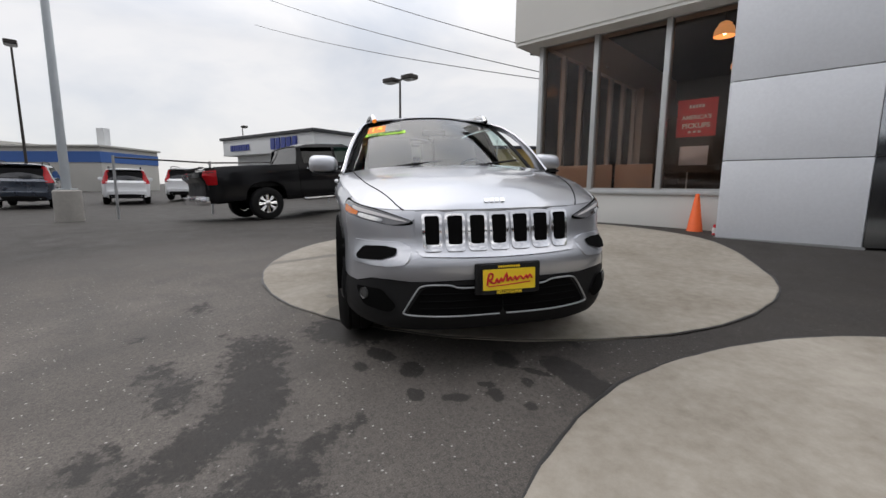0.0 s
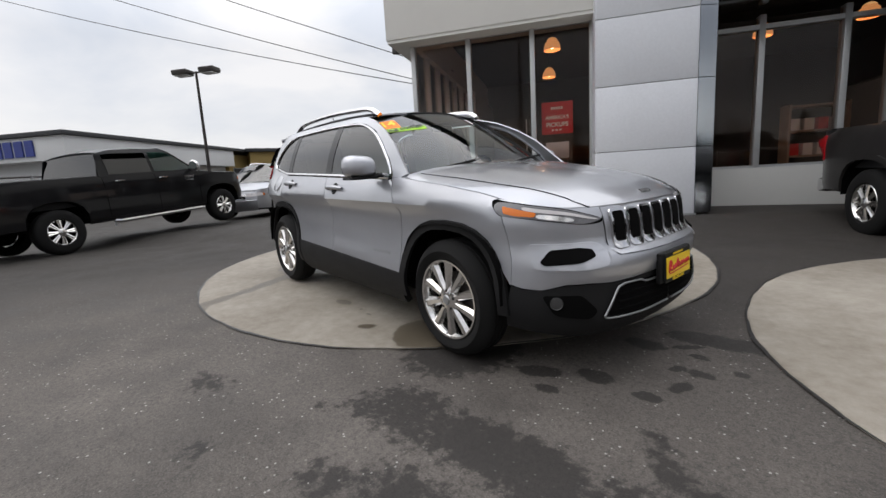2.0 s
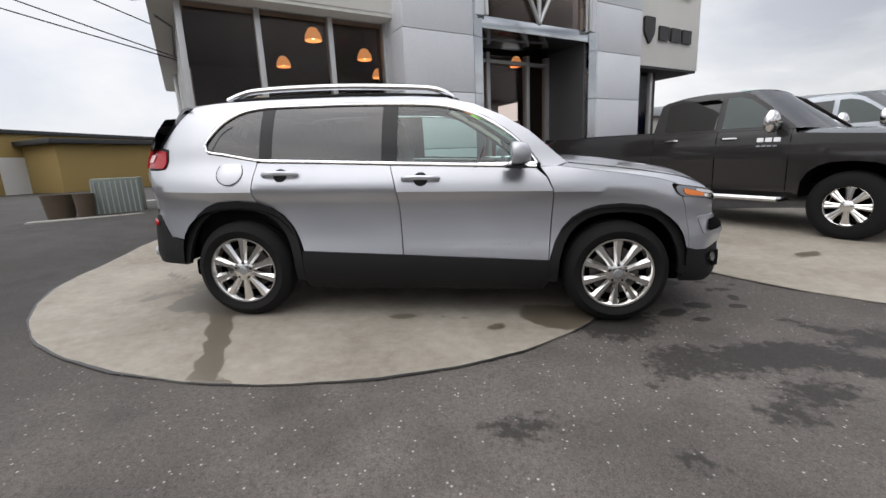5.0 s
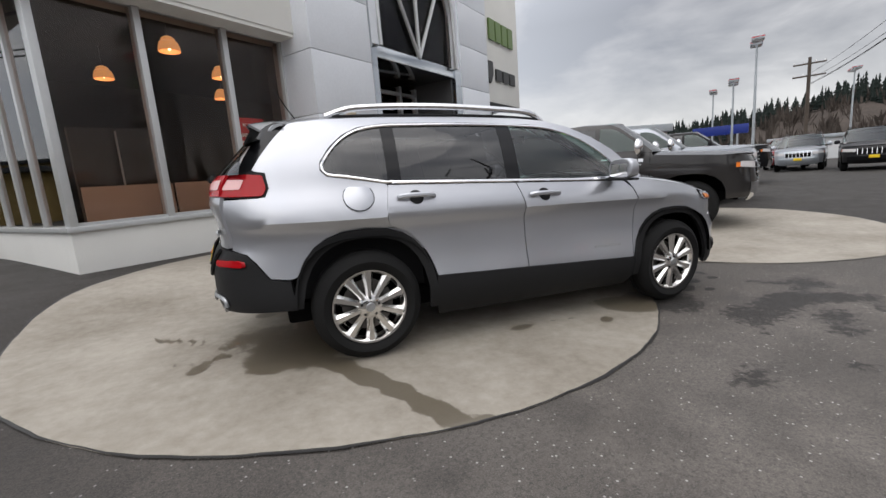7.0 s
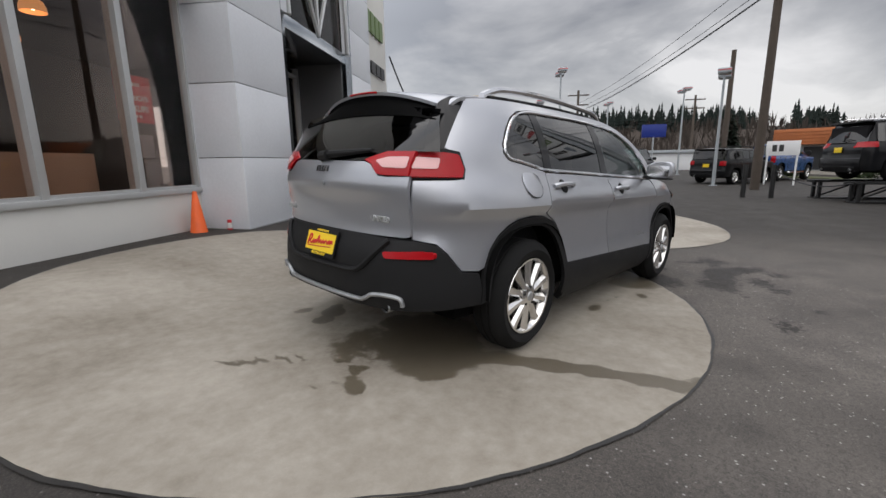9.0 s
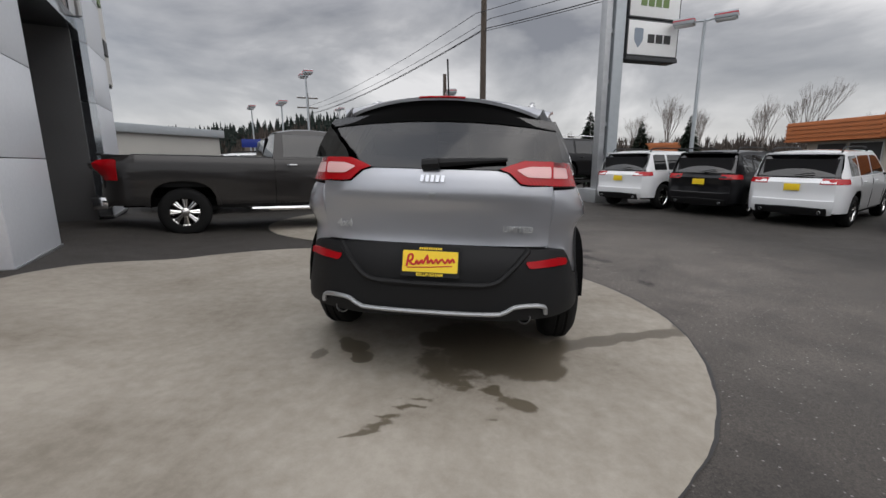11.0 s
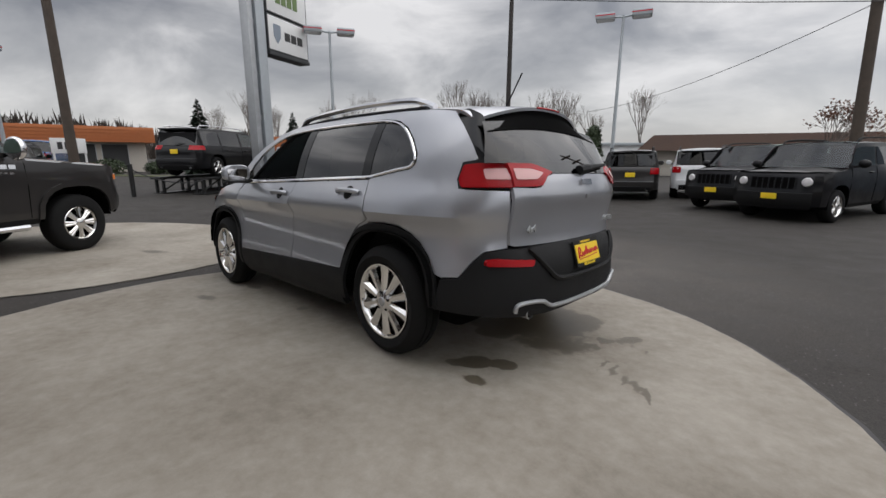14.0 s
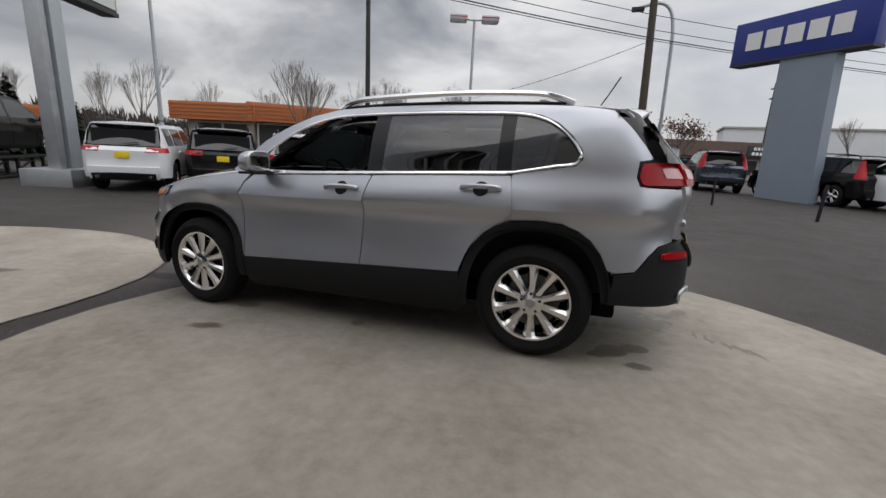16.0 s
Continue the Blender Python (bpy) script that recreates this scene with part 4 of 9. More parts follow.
# ---------------------------------------------------------------- wheels
def wheel(parent, at, r, rim_r, width, spokes, mat_rim="alloy", lugs=5, side=-1, style="taper"):
    """A wheel whose outer face looks towards side * y; at is its hub on the outer face."""
    w = new("wheel")
    w.parent = parent
    w.empty_display_size = 0.1
    w.matrix_basis = Matrix.Translation(at) @ (Matrix.Rotation(math.pi, 4, "Z") if side > 0 else Matrix.Identity(4))
    k = width
    tp = [(rim_r, 0.020), (rim_r + 0.012, 0.004), (rim_r + (r - rim_r) * 0.45, -0.008), (r - 0.035, 0.012), (r - 0.012, 0.030), (r - 0.002, 0.052)]
    for g in range(4):
        c = 0.06 + (k - 0.12) * (g + 0.5) / 4
        tp += [(r, c - 0.016), (r - 0.009, c - 0.012), (r - 0.009, c + 0.0), (r, c + 0.004)] if g % 2 == 0 else [(r, c - 0.012), (r, c + 0.012)]
    tp += [(r - 0.002, k - 0.052), (r - 0.03, k - 0.01), (rim_r + 0.01, k), (rim_r, k - 0.02)]
    part("tyre", lathe(tp, 48, "y"), "rubber", w, "black ribbed tyre", smooth=50)
    rp = [(rim_r + 0.004, 0.022), (rim_r - 0.004, 0.006), (rim_r - 0.016, 0.008), (rim_r - 0.030, 0.030), (rim_r - 0.045, 0.10), (rim_r - 0.05, k - 0.03), (rim_r, k - 0.015)]
    bm = lathe(rp, 48, "y")
    n = spokes
    for i in range(n):
        a = 2 * math.pi * (i + 0.5) / n
        ca, sa = math.cos(a), math.sin(a)
        w0, w1 = (0.020, 0.034) if style == "taper" else (0.034, 0.022)
        prof = []
        for t, hw, dep in ((0.06, w0, 0.006), (0.45, (w0 + w1) / 2 * 0.92, 0.012), (0.80, w1, 0.016), (rim_r / (rim_r - 0.004) - 0.03, w1 * 1.15, 0.014)):
            rad = t * (rim_r - 0.01)
            for e, dy in ((-1, 0.020), (-0.45, 0.0), (0.45, 0.0), (1, 0.020)):
                prof.append(bm.verts.new((ca * rad - sa * hw * e, dep + dy, sa * rad + ca * hw * e)))
            for e in (1, -1):
                prof.append(bm.verts.new((ca * rad - sa * hw * e, dep + 0.05, sa * rad + ca * hw * e)))
        for q in range(3):
            u, v = prof[q * 6:q * 6 + 6], prof[q * 6 + 6:q * 6 + 12]
            for j in range(6):
                bm.faces.new((u[j], u[(j + 1) % 6], v[(j + 1) % 6], v[j]))
    lathe([(0.0, 0.002), (0.055, 0.004), (0.078, 0.016), (0.082, 0.06), (0.0, 0.06)], 24, "y", bm)
    part("rim", bm, mat_rim, w, "bright multi-spoke alloy rim", smooth=30)
    part("hub_cap", lathe([(0.0, -0.006), (0.026, -0.005), (0.031, 0.002), (0.031, 0.012)], 20, "y"), "steel", w, "grey hub cap")
    for i in range(lugs):
        a = 2 * math.pi * i / lugs + 0.3
        part("lug_nut", lathe([(0.0, -0.001), (0.009, 0.0), (0.011, 0.006), (0.011, 0.02)], 8, "y", at=(math.cos(a) * 0.058, 0.004, math.sin(a) * 0.058)), "plastic", w)
    part("brake_disc", lathe([(0.07, 0.085), (rim_r * 0.68, 0.085), (rim_r * 0.68, 0.10), (0.07, 0.10)], 32, "y"), "brake", w, "worn brake disc")
    # near-black disc painted as the shade behind the spokes
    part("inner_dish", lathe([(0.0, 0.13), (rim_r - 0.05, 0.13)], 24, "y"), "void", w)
    return w


# ---------------------------------------------------------------- the silver SUV
def plate(parent, m, label, frame_mat="plastic"):
    """A yellow dealer card in a dark frame: red script as bars, dark print above and below. m: x to the reader's right, y up, z out."""
    ob = new("licence_plate")
    ob.parent = parent
    ob.matrix_basis = m
    tagged(ob, label)
    part("plate_frame", prism(rounded([(-0.158, -0.082), (0.158, -0.082), (0.158, 0.082), (-0.158, 0.082)], 0.012, 3), 0.010), frame_mat, ob, "dark plate frame", smooth=None)
    part("card", prism(rounded([(-0.148, -0.058), (0.148, -0.058), (0.148, 0.056), (-0.148, 0.056)], 0.006, 2), 0.004, m=Matrix.Translation((0, 0, 0.010))), "yellow", ob, "yellow dealer card", smooth=None)
    bm = bmesh.new()
    zig = [(-0.125, -0.030), (-0.115, 0.030), (-0.095, 0.030), (-0.098, 0.005), (-0.115, -0.002), (-0.085, -0.020), (-0.070, 0.004), (-0.062, -0.018), (-0.045, 0.006), (-0.038, -0.014), (-0.015, 0.034), (-0.012, -0.012),
           (0.006, 0.010), (0.016, -0.010), (0.034, 0.012), (0.042, -0.008), (0.062, 0.014), (0.080, -0.006), (0.096, 0.016), (0.104, -0.004), (0.118, 0.018), (0.130, -0.002)]
    sweep([(x, y, 0.0145) for x, y in spline(zig, 3)], 0.0058, 6, bm, 1.0)
    sweep([(-0.12, -0.036, 0.0145), (0.0, -0.030, 0.0145), (0.12, -0.020, 0.0145)], 0.003, 6, bm)
    part("script", bm, "red_ink", ob, "red script lettering")
    part("print", text_mesh("BELLINGHAM", 0.024, 0.0008, bold=0.0006), "yellow", ob, "", m=Matrix.Translation((0, -0.071, 0.0112)))
    bm = bmesh.new()
    for i in range(10):
        box(-0.062 + i * 0.0125, -0.053 + i * 0.0125, 0.063, 0.075, 0.0102, 0.0112, 0, bm)
    part("print", bm, "yellow", ob)
    return ob


def bars(n, w, h, t=0.004, gap=0.35, lean=0.0):
    """A run of raised bars that stands for lettering: n marks over width w, height h."""
    bm = bmesh.new()
    st = w / n
    for i in range(n):
        x0 = -w / 2 + i * st
        q = [(x0, -h / 2), (x0 + st * (1 - gap), -h / 2), (x0 + st * (1 - gap) + lean * h, h / 2), (x0 + lean * h, h / 2)]
        prism(q, t, bm)
    return bm


def frame_on(p, out, up=(0, 0, 1)):
    """A pose whose z looks out of a surface, y up, x to the reader's right."""
    z = Vector(out).normalized()
    x = Vector(up).cross(z).normalized()
    y = z.cross(x)
    m = Matrix((x, y, z)).transposed().to_4x4()
    m.translation = Vector(p)
    return m


def shell_frame(sh, s, z, off=0.0, flip=False):
    p = sh.at(s, z, off)
    du, dz = sh.at(s + 0.02, z, off) - sh.at(s - 0.02, z, off), sh.at(s, z + 0.02, off) - sh.at(s, z - 0.02, off)
    n = du.cross(dz).normalized()
    if flip:
        p, n = Vector((p.x, -p.y, p.z)), Vector((n.x, -n.y, n.z))
        dz = Vector((dz.x, -dz.y, dz.z))
    return frame_on(p, n, dz)


def arch_pts(cx, zb, r, top, a0=0.0, n=14, sq=2.6):
    """A wheel-arch line from its front foot to its rear foot: a squared half ring of half-width r and crown top."""
    out = []
    for k in range(n + 1):
        a = math.pi * k / n
        c, s = math.cos(a), math.sin(a)
        x = abs(c) ** (2 / sq) * (1 if c > 0 else -1) * r
        z = abs(s) ** (2 / sq) * (top - zb)
        out.append((cx + x, zb + z))
    return out


def suv(paint, tone="silver", cheap=False):
    """The display car: origin on the ground midway between the axles, nose to +x."""
    root = thing("suv", "silver five-door SUV with black lower cladding, driver's window down", "car")
    WB, R = 1.35, 0.362
    # the shoulder of the doors fades into rounder front wings
    WING_LEAN = [(0.85, 0.0), (0.88, 0.014), (0.915, 0.050), (0.935, 0.070), (0.96, 0.090), (1.0, 0.105), (1.05, 0.11), (1.12, 0.06), (1.2, 0.0)]
    sh = Shell(
        [(-2.30, 0.0), (-2.288, -0.30), (-2.235, -0.55), (-2.13, -0.715), (-1.96, -0.83), (-1.65, -0.905), (-1.35, -0.925), (-0.6, -0.925), (0.4, -0.925), (1.35, -0.925), (1.70, -0.90), (1.93, -0.83), (2.10, -0.70), (2.20, -0.52), (2.255, -0.28), (2.27, 0.0)],
        [(0.18, 0.13), (0.28, 0.045), (0.40, 0.014), (0.50, 0.020), (0.60, 0.038), (0.72, 0.052), (0.82, 0.053), (0.875, 0.046), (0.915, 0.016), (0.935, 0.003), (0.96, 0.002), (1.04, 0.030), (1.10, 0.062), (1.16, 0.088), (1.26, 0.118), (1.36, 0.158), (1.46, 0.208), (1.54, 0.262), (1.60, 0.33), (1.66, 0.45)],
        [(0.16, 0.22), (0.24, 0.07), (0.32, 0.015), (0.42, 0.012), (0.52, 0.020), (0.57, 0.004), (0.63, 0.0), (0.68, 0.030), (0.72, 0.080), (0.80, 0.092), (0.88, 0.110), (0.94, 0.16), (1.0, 0.26), (1.1, 0.5), (1.66, 1.2)],
        [(0.24, 0.16), (0.32, 0.06), (0.40, 0.012), (0.52, 0.0), (0.66, 0.004), (0.74, 0.03), (0.78, 0.055), (0.84, 0.06), (0.95, 0.048), (1.04, 0.020), (1.07, 0.022), (1.16, 0.045), (1.22, 0.085), (1.32, 0.17), (1.44, 0.285), (1.56, 0.40), (1.66, 0.55)],
        lambda x, z: 0.0 if x < 0.95 else min((x - 0.95) / 0.8, 1.0) ** 1.5 * tab(WING_LEAN, z),
    )

    def put(off=0.0):
        return lambda s, z: sh.at(s, z, off)
    fine = (0.12, 0.09) if cheap else (0.055, 0.045)

    def skin(name, outline, mat, off=0.0, lip=0.012, label="", both=True, step=fine):
        me = sheet_mesh(fabric(outline, put(off), step, lip), name)
        return pair(name, me, mat, root, label) if both else part(name, me, mat, root, label)

    # lines shared between neighbouring panels
    def belt(x):
        return 1.105 + 0.062 * min(max((0.75 - x) / 2.2, 0), 1.15)

    def clad(x):
        return tab([(-2.3, 0.76), (-2.02, 0.70), (-1.95, 0.60), (-1.75, 0.58), (-0.9, 0.515), (0.9, 0.455), (1.75, 0.50), (1.95, 0.515), (2.3, 0.53)], x)
    TOPA, TOPB = 0.845, 0.87       # arch crowns, front and rear
    fa = arch_pts(WB, 0.30, 0.415, TOPA - 0.055)
    ra = arch_pts(-WB, 0.30, 0.415, TOPB - 0.055)
    fo = arch_pts(WB, 0.30, 0.475, TOPA)
    ro = arch_pts(-WB, 0.30, 0.475, TOPB)
    ra, ro = [[(x, max(z, 0.41) if x < -WB - 0.2 else z) for x, z in q] for q in (ra, ro)]
    fa, fo = [[(x, max(z, 0.36) if x > WB + 0.2 else z) for x, z in q] for q in (fa, fo)]
    # black arch flares
    skin("arch_flare", fo + fa[::-1], "plastic", 0.012, 0.03, "black plastic wheel-arch flare", step=(0.05, 0.05))
    skin("arch_flare", ro + ra[::-1], "plastic", 0.012, 0.03, "black plastic wheel-arch flare", step=(0.05, 0.05))
    # sills
    skin("sill", [(-WB + 0.470, 0.30), (-WB + 0.470, clad(-0.88)), (0.0, clad(0.0)), (WB - 0.470, clad(0.88)), (WB - 0.470, 0.30), (WB - 0.50, 0.22), (-WB + 0.50, 0.22)], "plastic", 0.006, 0.05, "black plastic sill")
    # doors
    g = 0.0035
    B = -0.165

    def door_edge_rear():   # rear edge of the rear door, round the arch
        pts = [(-0.870, clad(-0.87) + g), (-0.905, 0.62), (-0.96, 0.72), (-1.05, 0.82), (-1.14, TOPB - 0.005), (-1.195, TOPB + 0.03), (-1.20, 1.0), (-1.175, belt(-1.17) - 0.02)]
        return spline(pts, 4)
    de = door_edge_rear()
    front_door = [(B + 0.02 + g, clad(B)+g), (B + g, 0.8), (B - 0.02 + g, 0.97), (B - 0.06 + g, belt(B) - 0.018), (0.30, belt(0.3) - 0.018), (0.765, belt(0.765) - 0.018), (0.835, 1.03), (0.875, 0.95), (0.888, 0.88), (0.875, 0.62), (0.868, clad(0.86) + g)]
    skin("front_door", front_door, paint, 0.0, 0.02, tone + " front door")
    rear_door = de + [(-0.6, belt(-0.6) - 0.018), (B - 0.06 - g, belt(B) - 0.018), (B - 0.02 - g, 0.97), (B - g, 0.8), (B + 0.02 - g, clad(B) + g)]
    skin("rear_door", rear_door, paint, 0.0, 0.02, tone + " rear door")
    # quarter panel with pillar round the rear side glass; the roof side runs forward from it
    s_c = sh.s_rear(0.66)
    def roof_edge(x):
        return tab([(-2.1, 1.50), (-1.9, 1.535), (-1.6, 1.565), (-1.2, 1.585), (-0.6, 1.598), (-0.1, 1.592), (0.15, 1.575), (0.35, 1.525), (0.55, 1.44), (0.72, 1.34), (0.86, 1.22), (0.97, 1.125)], x)
    def glass_top(x):
        return roof_edge(x) - 0.052
    low = [p for p in ro if p[0] < -1.18 and p[1] > 0.58]          # over the rear arch
    q = [(x - g * 2, z) for x, z in de[::-1] if z > TOPB + 0.03]
    quarter = q + [(-1.205, TOPB + 0.012)] + [(x, z + 0.006) for x, z in low if x < -1.2] + [(-1.83, clad(-1.83) + g), (-1.95, clad(-1.95) + g), (-2.04, 0.70 + g), (-2.11, 0.755), (s_c, 0.775), (s_c, 1.085), (-2.0, 1.092), (-1.945, 1.098), (-1.925, 1.15), (-1.95, 1.235), (-2.02, 1.25), (-2.055, 1.262), (-2.00, 1.34), (-1.90, 1.45), (-1.80, roof_edge(-1.8))]
    quarter += [(-1.6, roof_edge(-1.6)), (-1.3, roof_edge(-1.3)), (-0.9, roof_edge(-0.9)), (-0.5, roof_edge(-0.5)), (-0.1, roof_edge(-0.1)), (0.15, roof_edge(0.15)), (0.35, roof_edge(0.35)), (0.55, roof_edge(0.55)), (0.72, roof_edge(0.72)), (0.86, roof_edge(0.86)), (0.97, roof_edge(0.97)), (0.90, 1.10), (0.80, 1.10)]
    win = [(0.80, 1.118), (0.72, 1.225), (0.58, 1.345), (0.42, 1.445), (0.22, glass_top(0.22) + 0.006), (0.0, glass_top(0) + 0.008), (-0.5, glass_top(-0.5) + 0.008), (-0.9, glass_top(-0.9) + 0.008), (-1.15, glass_top(-1.15) + 0.006), (-1.32, 1.515), (-1.43, 1.465), (-1.53, 1.385), (-1.60, 1.30), (-1.605, 1.245), (-1.56, 1.205), (-1.45, 1.190), (-1.19, belt(-1.19) - 0.012)]
    quarter += win
    skin("quarter_panel", quarter, paint, 0.0, 0.016, tone + " quarter panel and roof side")
    skin("inner_panel", [(-0.80, 0.60), (-1.0, 0.74), (-1.16, 0.84), (-1.34, 0.885), (-1.34, 1.13), (-0.9, 1.13), (-0.80, 1.0)], paint, -0.014, 0.0)
    # front wing
    def hood_line(x):
        return tab([(0.88, 1.105), (1.1, 1.075), (1.35, 1.045), (1.6, 1.005), (1.8, 0.972), (1.95, 0.945), (2.1, 0.925), (2.2, 0.915)], x)
    fo_hi = [p for p in fo if p[1] > 0.5]
    wing = [(0.868 + 2 * g, clad(0.87) + g), (0.875 + 2 * g, 0.62), (0.888 + 2 * g, 0.88), (0.875 + 2 * g, 0.95), (0.84 + 2 * g, 1.03), (0.80, 1.095), (0.90, hood_line(0.9)), (1.1, hood_line(1.1)), (1.35, hood_line(1.35)), (1.6, hood_line(1.6)), (1.72, hood_line(1.72) - 0.008), (1.70, 0.945), (1.76, 0.905), (1.80, 0.80), (1.835, 0.66), (1.835, 0.53)]
    wing += [(x, z + 0.004) for x, z in fo_hi]
    skin("front_wing", wing, paint, 0.0, 0.014, tone + " front wing")
    # nose: painted bumper with lamp and intake cut round, in halves
    sN = float(sh.sv[-1])
    yS = sh.s_front
    bump_up = [(1.835 + g, 0.535), (1.835 + g, 0.66), (1.80 + g, 0.80), (1.765 + g, 0.90), (1.80, 0.895), (1.95, 0.885), (yS(0.74), 0.872), (yS(0.62), 0.848), (yS(0.53), 0.842), (yS(0.50), 0.86), (yS(0.475), 0.70), (yS(0.44), 0.668), (yS(0.2), 0.660), (sN, 0.658), (sN, 0.545), (yS(0.3), 0.540), (yS(0.5), 0.535), (yS(0.62), 0.545), (yS(0.72), 0.545), (yS(0.80), 0.515), (1.90, 0.520)]
    skin("front_bumper", bump_up, paint, 0.0, 0.012, tone + " front bumper")
    low_b = [(1.80, 0.30), (1.835, 0.525), (1.90, 0.512), (yS(0.80), 0.507), (yS(0.72), 0.537), (yS(0.62), 0.537), (yS(0.5), 0.527), (yS(0.3), 0.532), (sN, 0.537), (sN, 0.25), (yS(0.4), 0.24), (yS(0.66), 0.25), (yS(0.78), 0.27)]
    skin("lower_bumper", low_b, "plastic", -0.004, 0.03, "black lower front bumper")
    # intakes: upper side pocket, fog lamp pocket, lower mouth; flat sheets, depth shade in their black
    skin("side_intake", rounded([(yS(0.775), 0.718), (yS(0.66), 0.724), (yS(0.585), 0.712), (yS(0.585), 0.682), (yS(0.66), 0.655), (yS(0.79), 0.642), (yS(0.805), 0.66)], 0.02), "void", 0.014, 0.0, "dark side intake")
    skin("intake_rim", rounded([(yS(0.84), 0.745), (yS(0.58), 0.745), (yS(0.50), 0.715), (yS(0.52), 0.632), (yS(0.62), 0.618), (yS(0.82), 0.620)], 0.03), paint, 0.006, 0.012)
    skin("fog_pocket", rounded([(yS(0.80), 0.49), (yS(0.66), 0.49), (yS(0.58), 0.40), (yS(0.62), 0.36), (yS(0.76), 0.385)], 0.03), "void", 0.008, 0.0, "dark fog lamp pocket")
    for e in (False, True):
        m = shell_frame(sh, yS(0.755), 0.452, 0.006, e)
        part("fog_lamp", lathe([(0.0, 0.004), (0.022, 0.004), (0.030, 0.002), (0.033, 0.006), (0.036, -0.01)], 20), "fog_lens", root, "round fog lamp", m=m)
    mouth = rounded([(yS(0.53), 0.360), (yS(0.44), 0.500), (yS(0.3), 0.512), (sN - 0.002, 0.512), (sN - 0.002, 0.352), (yS(0.3), 0.348)], 0.03)
    skin("lower_mouth", mouth, "void", 0.004, 0.0, "dark lower grille mouth")
    ring = [(yS(0.02), 0.345), (yS(0.3), 0.343), (yS(0.50), 0.350), (yS(0.545), 0.362), (yS(0.535), 0.385), (yS(0.47), 0.492), (yS(0.44), 0.512), (yS(0.40), 0.518), (yS(0.3), 0.516), (yS(0.24), 0.500), (yS(0.10), 0.498)]
    for e in (1, -1):
        pts = [sh.at(s, z, 0.010) for s, z in spline(ring, 5)]
        part("mouth_trim", sweep([(p.x, p.y * e, p.z) for p in pts], 0.0055, 8), "steel", root, "satin trim round the lower mouth")
    bm = bmesh.new()
    for k in range(3):
        zz = 0.385 + 0.04 * k
        row = [sh.at(yS(yy), zz, 0.006) for yy in (0.46, 0.3, 0.15, 0.0)]
        sweep([(p.x, p.y, p.z) for p in row] + [(p.x, -p.y, p.z) for p in row[-2::-1]], 0.006, 6, bm)
    part("mouth_mesh", bm, "void", root)
    # seven-slot face
    face = [(yS(0.497) , 0.908), (sN, 0.918), (sN, 0.664), (yS(0.2), 0.667), (yS(0.44), 0.674), (yS(0.478), 0.70)]
    skin("grille_panel", face, paint, 0.006, 0.02, tone + " seven-slot grille panel")
    for k in range(7):
        yc = (k - 3) * 0.1245
        hw, z0, z1 = 0.0375, 0.712, 0.886
        if k in (0, 6):
            hw = 0.036
        fr = rounded([(-hw, z0), (hw, z0), (hw + 0.004, z1), (-hw - 0.004, z1)], 0.016)
        big = rounded([(-hw - 0.015, z0 - 0.014), (hw + 0.015, z0 - 0.014), (hw + 0.019, z1 + 0.012), (-hw - 0.019, z1 + 0.012)], 0.02)
        def on_nose(off, yc=yc):
            def f(u, v):
                y = yc + u
                p = sh.at(yS(min(abs(y), 0.7)), v, off)
                return Vector((p.x, y, p.z))
            return f
        slot = new("grille_slot")
        slot.parent = root
        part("slot_frame", sheet_mesh(fabric(big, on_nose(0.014), (0.05, 0.06), 0.010, (-1, 0, 0)), "slot_frame"), "chrome", slot, "bright slot surround")
        part("slot_mesh", sheet_mesh(fabric(fr, on_nose(0.0165), (0.05, 0.06), 0.0), "slot_mesh"), "void", slot, "black mesh in the slot")
    # headlamps
    hl = spline([(1.70, 0.968), (1.80, 0.960), (1.95, 0.943), (yS(0.72), 0.920), (yS(0.60), 0.888), (yS(0.505), 0.857), (yS(0.52), 0.836), (yS(0.62), 0.834), (yS(0.74), 0.852), (1.93, 0.872), (1.80, 0.884), (1.74, 0.900)], 4, True)
    skin("headlamp_housing", hl, "void", 0.004, 0.0, "black headlamp housing")
    led = spline([(1.735, 0.957), (1.95, 0.938), (yS(0.72), 0.915), (yS(0.60), 0.884), (yS(0.512), 0.856), (yS(0.62), 0.838), (yS(0.74), 0.856), (1.93, 0.876), (1.76, 0.893)], 4, True)
    skin("headlamp", led, "lamp_glass", 0.009, 0.0, "clear headlamp glass")
    drl = spline([(1.90, 0.934), (1.98, 0.924), (yS(0.72), 0.905), (yS(0.60), 0.876), (yS(0.535), 0.856), (yS(0.60), 0.864), (yS(0.70), 0.886), (1.98, 0.906), (1.90, 0.920)], 4, True)
    skin("light_bar", drl, "clear_lens", 0.013, 0.0, "bright light bar in the headlamp")
    bowl = spline([(1.99, 0.896), (yS(0.74), 0.884), (yS(0.68), 0.868), (yS(0.69), 0.855), (yS(0.76), 0.866), (1.98, 0.880)], 4, True)
    skin("reflector_bowl", bowl, "alloy", 0.012, 0.0, "bright reflector")
    am = rounded([(1.775, 0.940), (1.90, 0.918), (1.975, 0.905), (1.965, 0.884), (1.86, 0.890), (1.785, 0.902)], 0.012)
    skin("turn_lamp", am, "amber_lens", 0.015, 0.0, "amber turn lamp")

    # bonnet: high and flat in the middle, rolled down to the lamps and the grille
    FRONT = [(0.0, 2.152), (0.30, 2.135)] + sorted((abs(q.y), q.x) for q in (sh.at(s, z, -0.002) for s, z in ((1.85, 0.963), (1.93, 0.949), (yS(0.76), 0.932), (yS(0.66), 0.922), (yS(0.54), 0.917))))

